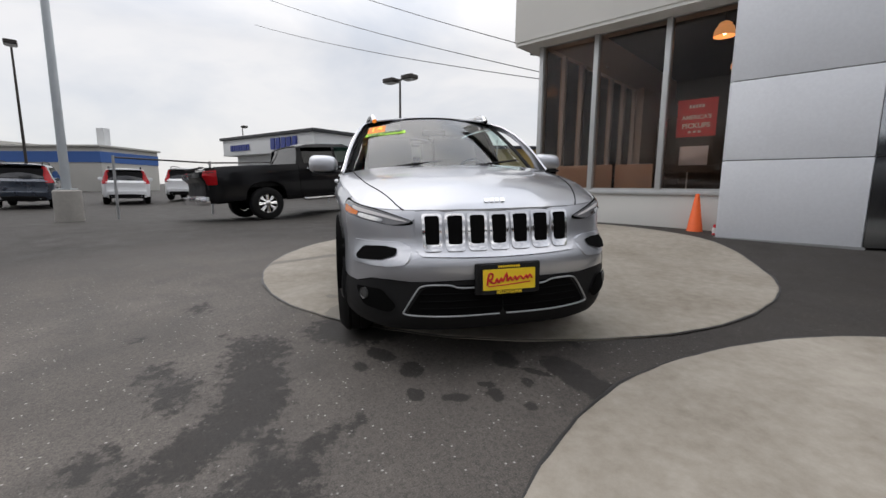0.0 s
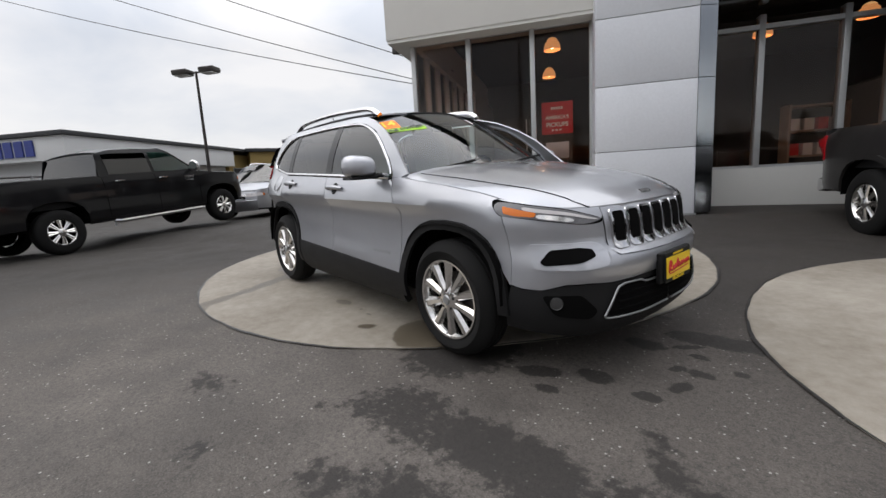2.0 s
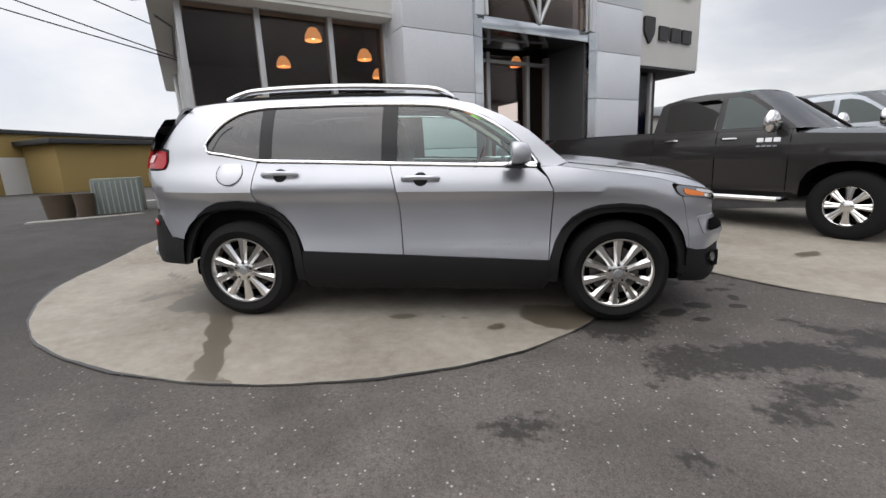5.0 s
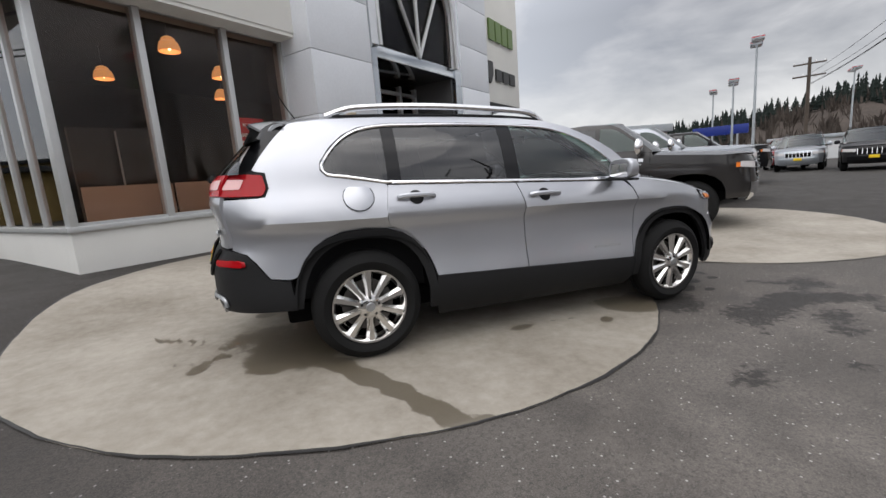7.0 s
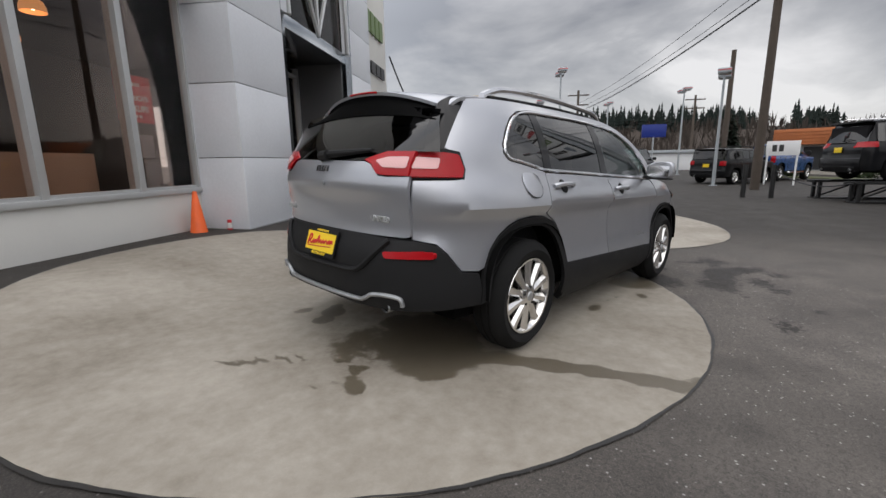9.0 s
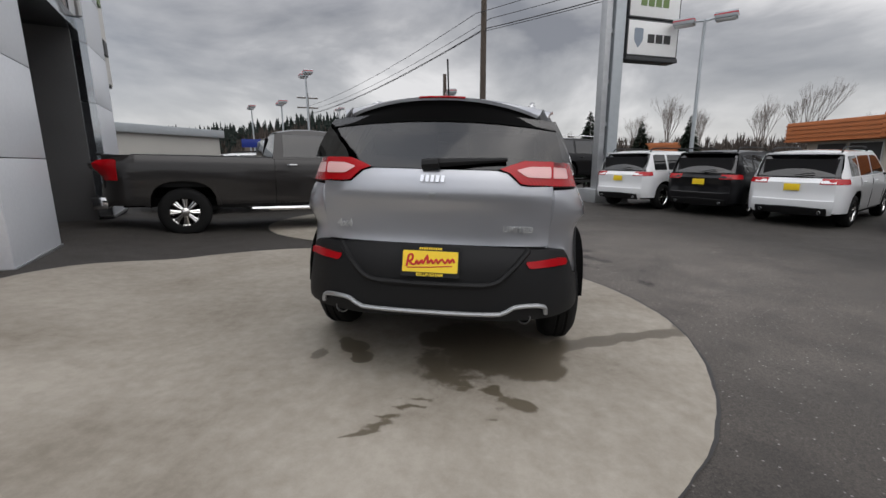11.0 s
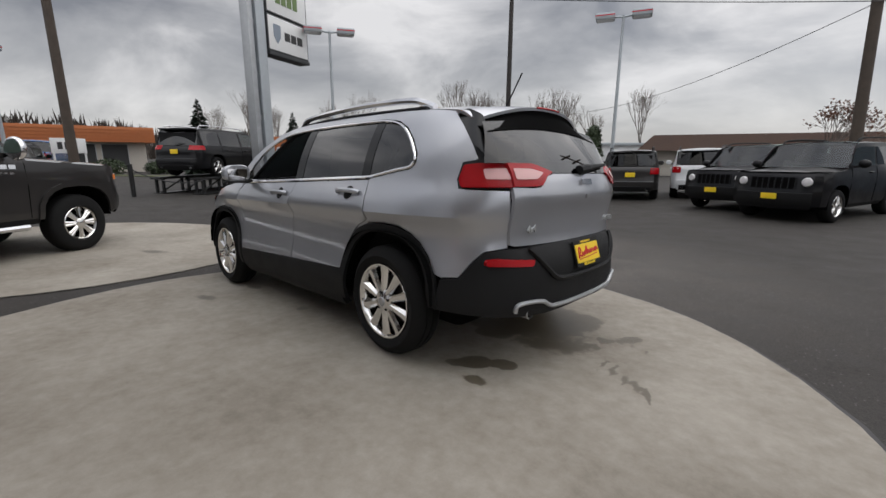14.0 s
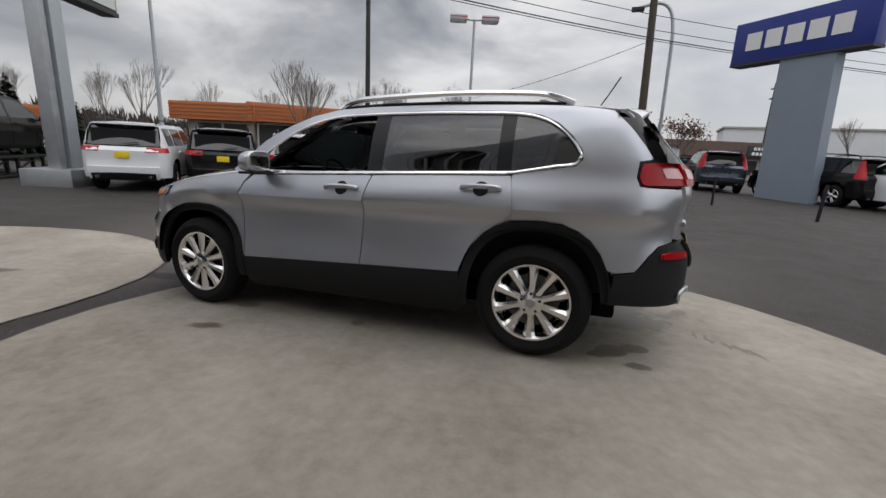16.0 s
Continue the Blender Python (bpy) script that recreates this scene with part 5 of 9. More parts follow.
    def hood_z(x, y):
        e = hood_line(min(x, 2.2)) + 0.002
        half = abs(sh.at(min(x, sN), e).y) if x < 2.0 else max(0.45, abs(sh.at(min(x + 0.12, 2.2), 0.9).y))
        u = min(abs(y) / max(half, 0.2), 1.0)
        c = tab([(0.88, 0.072), (1.3, 0.078), (1.7, 0.084), (1.95, 0.080), (2.15, 0.066)], x)
        bulge = 0.012 * max(0.0, 1 - ((abs(y) - 0.20) / 0.30) ** 2) * tab([(1.0, 0), (1.2, 1), (1.9, 1), (2.1, 0)], x)
        inner = e + c * (1 - u ** 2.8) ** 0.86 + (bulge if u < 0.95 else 0)
        near = max(0.0, tab(FRONT, min(abs(y), FRONT[-1][0])) - x)
        k = (1 - (1 - min(near / 0.34, 1.0)) ** 2.8) ** 0.68
        rim = tab([(0.0, 0.916), (0.50, 0.916), (0.62, 0.921), (0.72, 0.932), (0.80, 0.950), (0.86, 0.966)], abs(y))
        return min(rim, inner) * (1 - k) + inner * k
    def hood_edge(x):
        return abs(sh.at(x, hood_line(x) + 0.001).y) - 0.004
    right = [(x, -hood_edge(x)) for x in (0.92, 1.1, 1.3, 1.5, 1.65, 1.78)]
    right += [(q.x, q.y) for q in (sh.at(s, z, -0.002) for s, z in ((1.85, 0.963), (1.93, 0.949), (yS(0.76), 0.932), (yS(0.66), 0.922), (yS(0.54), 0.917)))]
    right += [(2.135, -0.30), (2.152, 0.0)]
    outline = right + [(x, -y) for x, y in right[-2::-1]] + [(0.955, 0.5), (0.985, 0.25), (0.995, 0.0), (0.985, -0.25), (0.955, -0.5)]
    part("bonnet", sheet_mesh(fabric(outline, lambda x, y: Vector((x, y, hood_z(x, y))), (0.03, 0.045), 0.02, (0, 0, -1)), "bonnet"), paint, root, tone + " bonnet with soft power bulge")
    for e in (1, -1):
        row = [(x, y * e, hood_z(x, y) + 0.0005) for x, y in spline([(1.0, 0.765), (1.3, 0.735), (1.6, 0.685), (1.85, 0.61), (2.0, 0.555), (2.075, 0.515)], 6)]
        part("bonnet_gap", sweep(row, 0.0035, 5), "void", root)
    # strip between lamp and bonnet
    brow = [(1.725, hood_line(1.72) - 0.012), (1.80, hood_line(1.8) - 0.005), (1.93, 0.943), (yS(0.76), 0.925), (yS(0.66), 0.915), (yS(0.50), 0.912), (yS(0.485), 0.87), (yS(0.515), 0.858), (yS(0.60), 0.882), (yS(0.72), 0.914), (1.95, 0.938), (1.80, 0.957)]
    skin("lamp_brow", brow, paint, 0.002, 0.01)
    part("nose_badge", bars(4, 0.125, 0.030, 0.005, 0.25, 0.1), "chrome", root, "bright nose badge", m=frame_on((2.105, 0, hood_z(2.105, 0) + 0.003), (0.55, 0, 0.83), (-0.83, 0, 0.55)))
    # windscreen, wipers, cowl
    def ws_base(y):
        return Vector((0.985 - 0.18 * (abs(y) / 0.72) ** 2.2, y, 1.125 + 0.028 * (1 - (abs(y) / 0.72) ** 2)))
    def ws_top(y):
        return Vector((0.205 - 0.10 * (abs(y) / 0.60) ** 2.2, y * 0.87, 1.618 - 0.040 * (abs(y) / 0.60) ** 2))
    def ws(u, v):
        a, b = ws_base(u * 0.79), ws_top(u * 0.70)
        p = a.lerp(b, v)
        bow = 0.045 * (4 * v * (1 - v))
        return p + Vector((0.5, 0, 0.85)) * bow * 0.6
    part("windscreen", sheet_mesh(fabric([(-1, 0), (1, 0), (1, 1), (-1, 1)], lambda u, v: ws(u, v), (0.1, 0.12), 0.0), "windscreen"), "glass_screen", root, "clear windscreen")
    for e in (1, -1):
        row = [ws(e * 1.0, k / 8) + Vector((0, 0, 0.004)) for k in range(9)]
        part("pillar_trim", sweep(row, 0.016, 6), "plastic", root)
    part("screen_header", sweep([ws(k / 5 - 1, 0.985) + Vector((0, 0, 0.003)) for k in range(11)], 0.012, 6, None, 0.5), "plastic", root)
    bm = fabric([(-0.70, 0), (0.70, 0), (0.70, 1), (-0.70, 1)], lambda u, v: ws_base(u) * (1 - v) + Vector((0.93 if abs(u) > 0.6 else 0.985, u, hood_z(0.95, u) - 0.02)) * v + Vector((0.01, 0, -0.004)), (0.12, 0.5), 0.0)
    part("cowl", sheet_mesh(bm, "cowl"), "plastic", root, "black cowl under the windscreen")
    for y0, y1 in ((-0.55, -0.05), (0.10, 0.60)):
        part("wiper", sweep([(0.97, y0 - 0.05, 1.135), (0.935, (y0 + y1) / 2, 1.175), (0.90, y1, 1.200)], 0.009, 6), "plastic", root, "black wiper")
    # stickers on the windscreen, reader's left at the top of the passenger side
    def on_screen(off):
        def f(u, v):
            p = ws(u, v)
            n = (ws(u, v + 0.02) - ws(u, v - 0.02)).cross(ws(u - 0.02, v) - ws(u + 0.02, v)).normalized()
            if n.x < 0:
                n = -n
            return p + n * off
        return f
    part("year_sticker", sheet_mesh(fabric(rounded([(-0.94, 0.69), (-0.70, 0.69), (-0.70, 0.865), (-0.94, 0.865)], 0.02), on_screen(0.003), (0.1, 0.1), 0.0), "year_sticker"), "orange_ink", root, "orange model-year sticker")
    part("owner_sticker", sheet_mesh(fabric([(-0.95, 0.615), (-0.43, 0.615), (-0.43, 0.685), (-0.95, 0.685)], on_screen(0.003), (0.1, 0.1), 0.0), "owner_sticker"), "green_ink", root, "lime sticker with dark print")
    for body, size, u, v, mat in (("14", 0.125, -0.82, 0.778, "yellow_ink"), ("ONE OWNER", 0.052, -0.69, 0.650, "dark_ink")):
        c = on_screen(0.006)(u, v)
        n = (on_screen(0.5)(u, v) - on_screen(0.0)(u, v)).normalized()
        up = (ws(u, v + 0.02) - ws(u, v - 0.02)).normalized()
        part("sticker_print", text_mesh(body, size, 0.0006, bold=0.002), mat, root, m=frame_on(c, n, up))
    # roof
    def roof_z(x, y):
        e = roof_edge(x)
        half = abs(sh.at(x, e).y)
        u = min(abs(y) / half, 1)
        crown = tab([(-2.1, 0.045), (-1.6, 0.062), (-0.6, 0.066), (0.0, 0.060), (0.26, 0.050)], x)
        return e + crown * (1 - u ** 2.4)
    rr = [(x, -abs(sh.at(x, roof_edge(x)).y) + 0.002) for x in (-1.78, -1.5, -1.1, -0.6, -0.1, 0.10)]
    roof_o = rr + [(0.16, -0.50), (0.20, -0.30), (0.215, 0), (0.20, 0.30), (0.16, 0.50)] + [(x, -y) for x, y in rr[::-1]] + [(-1.80, 0.3), (-1.81, 0), (-1.80, -0.3)]
    part("roof", sheet_mesh(fabric(roof_o, lambda x, y: Vector((x, y, roof_z(x, y))), (0.08, 0.08), 0.01, (0, 0, -1)), "roof"), paint, root, tone + " roof")
    # roof rails
    for e in (1, -1):
        rail = spline([(0.20, 0.545, 1.585), (0.08, 0.555, 1.640), (-0.15, 0.560, 1.660), (-0.6, 0.562, 1.674), (-1.0, 0.560, 1.670), (-1.28, 0.555, 1.656), (-1.40, 0.55, 1.632), (-1.50, 0.548, 1.595)], 5)
        part("roof_rail", sweep([(x, y * e, z) for x, y, z in rail], 0.022, 8, None, 1.0), "chrome", root, "bright roof rail")
        part("rail_base", sweep([(x, 0.558 * e, roof_z(x, 0.556) + 0.006) for x in (0.15, -0.2, -0.6, -1.0, -1.45)], 0.012, 6), "plastic", root)
    # spoiler: runs on from the roof, arched, its ends swept down and forward; black beneath
    def sp_tip(u):
        return Vector((-1.985 + 0.115 * abs(u) ** 2.5, 0.605 * u, 1.590 - 0.105 * abs(u) ** 2.2))

    def sp_top(u, v):
        y = 0.648 * u
        q, e = Vector((-1.772, y, roof_z(-1.772, y) - 0.003)), sp_tip(u)
        return Vector((q.x + (e.x - q.x) * v, q.y + (e.y - q.y) * v, q.z + (e.z - q.z) * v ** 1.4 + 0.006 * math.sin(math.pi * v)))
    square = [(-1, 0), (1, 0), (1, 1), (-1, 1)]
    part("roof_spoiler", sheet_mesh(fabric(square, sp_top, (0.06, 0.12), 0.018, (0.15, 0, -1)), "roof_spoiler"), paint, root, tone + " roof spoiler")
    part("brake_lamp", sweep([sp_tip(0.055 * k) + Vector((-0.002, 0, -0.002)) for k in range(-4, 5)], 0.007, 6), "red_lens", root, "slim red high brake lamp")
    yR = sh.s_rear
    # under the spoiler: black band and cheeks down the sides of the glass
    def gate(y, z, off=0.0):
        p = sh.at(yR(min(abs(y), 0.86)), z, off)
        return Vector((p.x, y, p.z))
    def sp_under(u, v):
        e = sp_tip(u) + Vector((0.004, 0, -0.016))
        q = gate(0.645 * u, 1.452 - 0.045 * u * u, 0.010)
        low = e + Vector((0.010, 0, -0.030 + 0.012 * abs(u)))
        if v < 0.35:
            return e.lerp(low, v / 0.35)
        w = (v - 0.35) / 0.65
        return low.lerp(q, w) + Vector((0, 0, 0.010 * math.sin(math.pi * w)))
    part("spoiler_band", sheet_mesh(fabric(square, sp_under, (0.07, 0.16), 0.0), "spoiler_band"), "void", root, "black underside of the spoiler")
    rg = [(-0.645, 1.462), (-0.71, 1.31), (-0.73, 1.236), (-0.46, 1.232), (-0.40, 1.205), (-0.33, 1.183), (0.33, 1.183), (0.40, 1.205), (0.46, 1.232), (0.73, 1.236), (0.71, 1.31), (0.645, 1.462), (0.3, 1.50), (-0.3, 1.50)]
    part("rear_window", sheet_mesh(fabric(rg, lambda y, z: gate(y, z, 0.004), (0.08, 0.04), 0.0), "rear_window"), "glass_rear", root, "dark tinted rear window")
    skin("rear_cheek", [(-1.797, 1.546), (-1.888, 1.460), (-1.90, 1.448), (-2.00, 1.338), (-2.058, 1.258), (-2.08, 1.243), (yR(0.70), 1.236), (yR(0.71), 1.34), (yR(0.72), 1.40), (yR(0.74), 1.45), (yR(0.79), 1.51), (-1.90, 1.552)], "black_paint", 0.001, 0.02, "gloss black cheek beside the rear window")
    # tailgate skin
    tg = [(-0.625, 0.79), (-0.60, 0.782), (0.60, 0.782), (0.625, 0.79), (0.628, 1.105), (0.50, 1.100), (0.455, 1.105), (0.385, 1.165), (0.33, 1.178), (-0.33, 1.178), (-0.385, 1.165), (-0.455, 1.105), (-0.50, 1.100), (-0.628, 1.105)]
    part("tailgate", sheet_mesh(fabric(tg, lambda y, z: gate(y, z, 0.0), (0.06, 0.03), 0.02, (1, 0, 0)), "tailgate"), paint, root, tone + " tailgate")
    # added near-black sheet behind the tailgate, shade for its gaps
    part("gate_seal", sheet_mesh(fabric([(-0.60, 0.77), (0.60, 0.77), (0.60, 1.25), (-0.60, 1.25)], lambda y, z: gate(y, z, -0.06), (0.1, 0.06), 0.0), "gate_seal"), "void", root)
    # tail lamps, two pieces a side
    tl_out = [(yR(0.635), 1.108), (-2.06, 1.108), (-1.955, 1.108), (-1.935, 1.15), (-1.96, 1.228), (-2.06, 1.236), (yR(0.635), 1.236)]
    skin("tail_lamp", rounded(tl_out, 0.015), "red_lens", 0.012, 0.02, "red outer tail lamp")
    skin("lamp_shroud", [(yR(0.66), 1.098), (-1.94, 1.098), (-1.92, 1.15), (-1.945, 1.242), (-2.05, 1.255), (yR(0.66), 1.245)], "plastic", 0.002, 0.01)
    skin("tail_lamp_core", rounded([(yR(0.65), 1.148), (yR(0.76), 1.150), (yR(0.77), 1.205), (yR(0.65), 1.208)], 0.012), "pink_lens", 0.0165, 0.0, "pale lens in the tail lamp")
    for e in (1, -1):
        tin = [(0.628, 1.110), (0.628, 1.236), (0.47, 1.234), (0.405, 1.212), (0.345, 1.188), (0.40, 1.168), (0.455, 1.116), (0.50, 1.110)]
        part("tail_lamp", sheet_mesh(fabric([(a * e, b) for a, b in tin], lambda y, z: gate(y, z, 0.014), (0.06, 0.05), 0.02, (1, 0, 0)), "tail_lamp"), "red_lens", root, "red inner tail lamp")
        core = rounded([(0.615, 1.148), (0.615, 1.208), (0.50, 1.205), (0.43, 1.186), (0.49, 1.150)], 0.012)
        part("tail_lamp_core", sheet_mesh(fabric([(a * e, b) for a, b in core], lambda y, z: gate(y, z, 0.0185), (0.06, 0.05), 0.0), "tail_lamp_core"), "pink_lens", root, "pale lens in the tail lamp")
    # rear bumper
    rb = [(-1.80, 0.40), (-1.83, 0.572), (-1.95, 0.592), (-2.04, 0.69), (-2.11, 0.747), (yR(0.66), 0.765), (yR(0.56), 0.765), (yR(0.3), 0.775), (yR(0.0), 0.775), (yR(0.0), 0.385), (yR(0.4), 0.375), (yR(0.66), 0.385), (-2.05, 0.395), (-1.9, 0.40)]
    skin("rear_bumper", rb, "plastic", 0.004, 0.03, "black plastic rear bumper")
    bm = bmesh.new()
    sweep([gate(y, z, 0.010) for y, z in spline([(-0.52, 0.765), (-0.42, 0.65), (-0.34, 0.588), (-0.2, 0.575), (0.2, 0.575), (0.34, 0.588), (0.42, 0.65), (0.52, 0.765)], 4)], 0.016, 6, bm)
    part("bumper_crease", bm, "plastic", root)
    sv = [(-0.63, 0.415), (-0.62, 0.455), (-0.56, 0.468), (-0.46, 0.462), (-0.40, 0.430), (-0.30, 0.418), (0.30, 0.418), (0.40, 0.430), (0.46, 0.462), (0.56, 0.468), (0.62, 0.455), (0.63, 0.415)]
    part("skid_trim", sweep([gate(y, z, 0.016) for y, z in spline(sv, 5)], 0.013, 8), "steel", root, "satin silver strip over the exhausts")
    for e in (1, -1):
        part("exhaust_tip", lathe([(0.030, 0.06), (0.034, 0.05), (0.036, -0.01), (0.032, -0.015), (0.030, 0.10)], 20, "x", at=(-2.215, 0.515 * e, 0.392)), "steel", root, "bright exhaust tip")
        part("exhaust_bore", lathe([(0.0, 0.0), (0.0315, 0.0)], 16, "x", at=(-2.215, 0.515 * e, 0.392)), "void", root)
        rf = rounded([(0.505, 0.704), (0.69, 0.718), (0.742, 0.712), (0.746, 0.678), (0.525, 0.670)], 0.012)
        part("reflector", sheet_mesh(fabric([(a * e, b) for a, b in rf], lambda y, z: gate(y, z, 0.012), (0.06, 0.05), 0.02, (1, 0, 0)), "reflector"), "red_lens", root, "red bumper reflector")
    # badges, camera, wiper
    def gate_pose(y, z, off):
        n = (gate(y, z + 0.02) - gate(y, z - 0.02)).cross(Vector((0, 1, 0)))
        if n.x > 0:
            n = -n
        return frame_on(gate(y, z, off), n, (0, 0, 1))
    part("tailgate_badge", bars(5, 0.135, 0.036, 0.005, 0.34, 0.1), "chrome", root, "bright tailgate badge", m=gate_pose(0.0, 1.130, 0.008))
    part("trim_lettering", text_mesh("4x4", 0.058, 0.004, bold=0.0012), "frame", root, "chrome lettering", m=gate_pose(0.50, 0.872, 0.010))
    part("trim_lettering", text_mesh("LIMITED", 0.045, 0.004, bold=0.0009), "frame", root, "chrome lettering", m=gate_pose(-0.455, 0.872, 0.010))
    part("latch_camera", box(-0.019, 0.019, -0.013, 0.013, 0, 0.008, 0.004), "steel", root, "small camera on the tailgate", m=gate_pose(0.0, 1.045, 0.0))
    part("rear_wiper", tube(gate(0.02, 1.208, 0.032), gate(-0.38, 1.238, 0.028), 0.026, 0.011, 8), "plastic", root, "black rear wiper")
    part("wiper_boss", sweep([gate(0.06, 1.200, 0.02), gate(-0.03, 1.208, 0.035)], 0.030, 8), "plastic", root)
    plate(root, gate_pose(0.0, 0.692, 0.006), "yellow dealer card in the rear plate well")
    plate(root, frame_on((2.292, 0.02, 0.548), (1, 0, 0.05), (0, 0, 1)), "yellow dealer card on the front bumper")
    part("plate_bracket", box(2.26, 2.290, -0.165, 0.205, 0.462, 0.634, 0.01), "plastic", root)
    # side glass, pillars, bright surround
    def clip_x(poly, x0, x1):
        out = []
        n = len(poly)
        for lim, keep in ((x0, lambda p: p[0] >= x0), (x1, lambda p: p[0] <= x1)):
            res = []
            for i in range(len(poly)):
                a, b = poly[i], poly[(i + 1) % len(poly)]
                if keep(a):
                    res.append(a)
                if keep(a) != keep(b):
                    t = (lim - a[0]) / (b[0] - a[0])
                    res.append((lim, a[1] + (b[1] - a[1]) * t))
            poly = res
        return poly
    lower = [(-1.19, belt(-1.19)), (-0.7, belt(-0.7)), (-0.2, belt(-0.2)), (0.3, belt(0.3)), (0.765, belt(0.765))]
    inner = [(0.775, 1.122), (0.70, 1.222), (0.565, 1.337), (0.41, 1.432), (0.215, glass_top(0.215) - 0.008), (0.0, glass_top(0) - 0.006), (-0.5, glass_top(-0.5) - 0.006), (-0.9, glass_top(-0.9) - 0.006), (-1.15, glass_top(-1.15) - 0.008), (-1.31, 1.500), (-1.42, 1.450), (-1.515, 1.372), (-1.582, 1.29), (-1.585, 1.25), (-1.55, 1.218), (-1.45, 1.205)]
    day = inner + lower
    panes = (("front_window", clip_x(day, -0.185, 0.9), "glass_clear", "clear front side window"), ("rear_door_window", clip_x(day, -1.085, -0.285), "glass_dark", "tinted rear side window"), ("quarter_window", clip_x(day, -1.7, -1.165), "glass_dark", "tinted quarter window"))
    for nm, o, mt, lb in panes:
        skin(nm, o, mt, -0.006, 0.0, lb, both=nm != "front_window")      # the driver's window is rolled down
    skin("door_pillar", clip_x(day, -0.290, -0.180), "black_paint", -0.003, 0.008, "black door pillar")
    skin("door_pillar", clip_x(day, -1.17, -1.08), "black_paint", -0.003, 0.008, "black door pillar")
    loop = spline(inner, 3) + lower[:-1]
    for e in (1, -1):
        row = [sh.at(s, z, 0.004) for s, z in loop + loop[:1]]
        part("window_trim", sweep([(p.x, p.y * e, p.z) for p in row], 0.0095, 6), "chrome", root, "bright trim round the side windows")
        row = [sh.at(s, belt(s) - 0.004, 0.006) for s in (-1.15, -0.7, -0.2, 0.3, 0.77)]
        part("belt_trim", sweep([(p.x, p.y * e, p.z) for p in row], 0.009, 6), "chrome", root)
    # door handles, fuel flap, model lettering, mirrors
    for e in (False, True):
        sg = 1 if e else -1
        for xc, zc in ((-0.01, 1.022), (-1.00, 1.055)):
            h = new("door_handle")
            h.parent = root
            h.matrix_basis = shell_frame(sh, xc, zc, 0.0, e)
            part("grip", sweep([(a, 0.0, b) for a, b in spline([(-0.125, 0.006), (-0.09, 0.030), (0.0, 0.038), (0.09, 0.030), (0.125, 0.006)], 4)], 0.017, 8, None, 0.85), paint, h, tone + " pull handle")
            part("cup", lathe([(0.0, 0.001), (0.045, 0.002), (0.050, 0.0005)], 20), "plastic", h)
        mm = shell_frame(sh, -1.375, 1.075, 0.0012, e)
        if not e:
            part("fuel_flap", lathe([(0.0, 0.003), (0.090, 0.003), (0.0935, 0.001), (0.094, -0.004)], 40), paint, root, "round fuel flap", m=mm)
            part("flap_gap", lathe([(0.0945, 0.0012), (0.0985, 0.0012)], 40), "void", root, m=mm)
        part("side_lettering", bars(8, 0.27, 0.022, 0.002, 0.35), "steel", root, "bright model lettering on the door", m=shell_frame(sh, 0.62, 0.575, 0.001, e))
        mir = new("door_mirror")
        mir.parent = root
        bm = bmesh.new()
        bmesh.ops.create_uvsphere(bm, u_segments=20, v_segments=12, radius=1.0)
        for v in bm.verts:
            x, y, z = v.co
            f = max(x, -0.35)
            v.co = Vector((0.62 + f * 0.095, sg * (1.010 + (abs(y) ** 0.60) * (1 if y > 0 else -1) * 0.118), 1.172 + (abs(z) ** 0.60) * (0.088 - 0.012 * sg * y if z > 0 else -0.058)))
        part("mirror_cap", bm, paint, mir, tone + " mirror cap", smooth=50)
        part("mirror_glass", box(0.586, 0.589, sg * 1.005 - 0.085, sg * 1.005 + 0.085, 1.125, 1.222, 0.001), "chrome", mir, "mirror glass")
        part("mirror_foot", sweep([(0.66, sg * 0.85, 1.118), (0.65, sg * 0.93, 1.118), (0.63, sg * 1.0, 1.125)], 0.028, 8, None, 0.6), "plastic", mir, "black mirror foot")
        part("mirror_base", box(0.55, 0.69, sg * 1.005 - 0.10, sg * 1.005 + 0.10, 1.098, 1.115, 0.006), "plastic", mir)
    part("aerial", sweep([(-1.64, 0, 1.63), (-1.70, 0, 1.72), (-1.775, 0, 1.845)], 0.005, 6), "plastic", root, "short black roof aerial")
    part("aerial_base", lathe([(0.0, 0.03), (0.018, 0.02), (0.026, 0.0)], 12, at=(-1.64, 0, 1.612)), "plastic", root)
    # wheel wells, floor pan, engine fill (all near-black for the shade there), cabin
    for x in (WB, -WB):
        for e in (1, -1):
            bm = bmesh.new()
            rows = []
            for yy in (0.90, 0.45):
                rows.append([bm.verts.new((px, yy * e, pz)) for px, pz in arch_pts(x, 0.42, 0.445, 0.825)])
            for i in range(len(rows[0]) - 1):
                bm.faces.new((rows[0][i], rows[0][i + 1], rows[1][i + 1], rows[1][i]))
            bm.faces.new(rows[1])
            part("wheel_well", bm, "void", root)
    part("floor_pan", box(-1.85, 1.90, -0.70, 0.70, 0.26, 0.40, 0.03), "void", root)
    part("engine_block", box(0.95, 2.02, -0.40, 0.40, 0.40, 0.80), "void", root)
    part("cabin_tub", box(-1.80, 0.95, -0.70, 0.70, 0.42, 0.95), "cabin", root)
    part("dashboard", box(0.45, 0.98, -0.70, 0.70, 0.90, 1.10, 0.05), "cabin", root, "dark dashboard")
    part("headliner", fabric([(-1.8, -0.5), (0.1, -0.5), (0.1, 0.5), (-1.8, 0.5)], lambda x, y: Vector((x, y, roof_z(x, y) - 0.03)), (0.2, 0.2), 0), "seat", root)
    bm = bmesh.new()
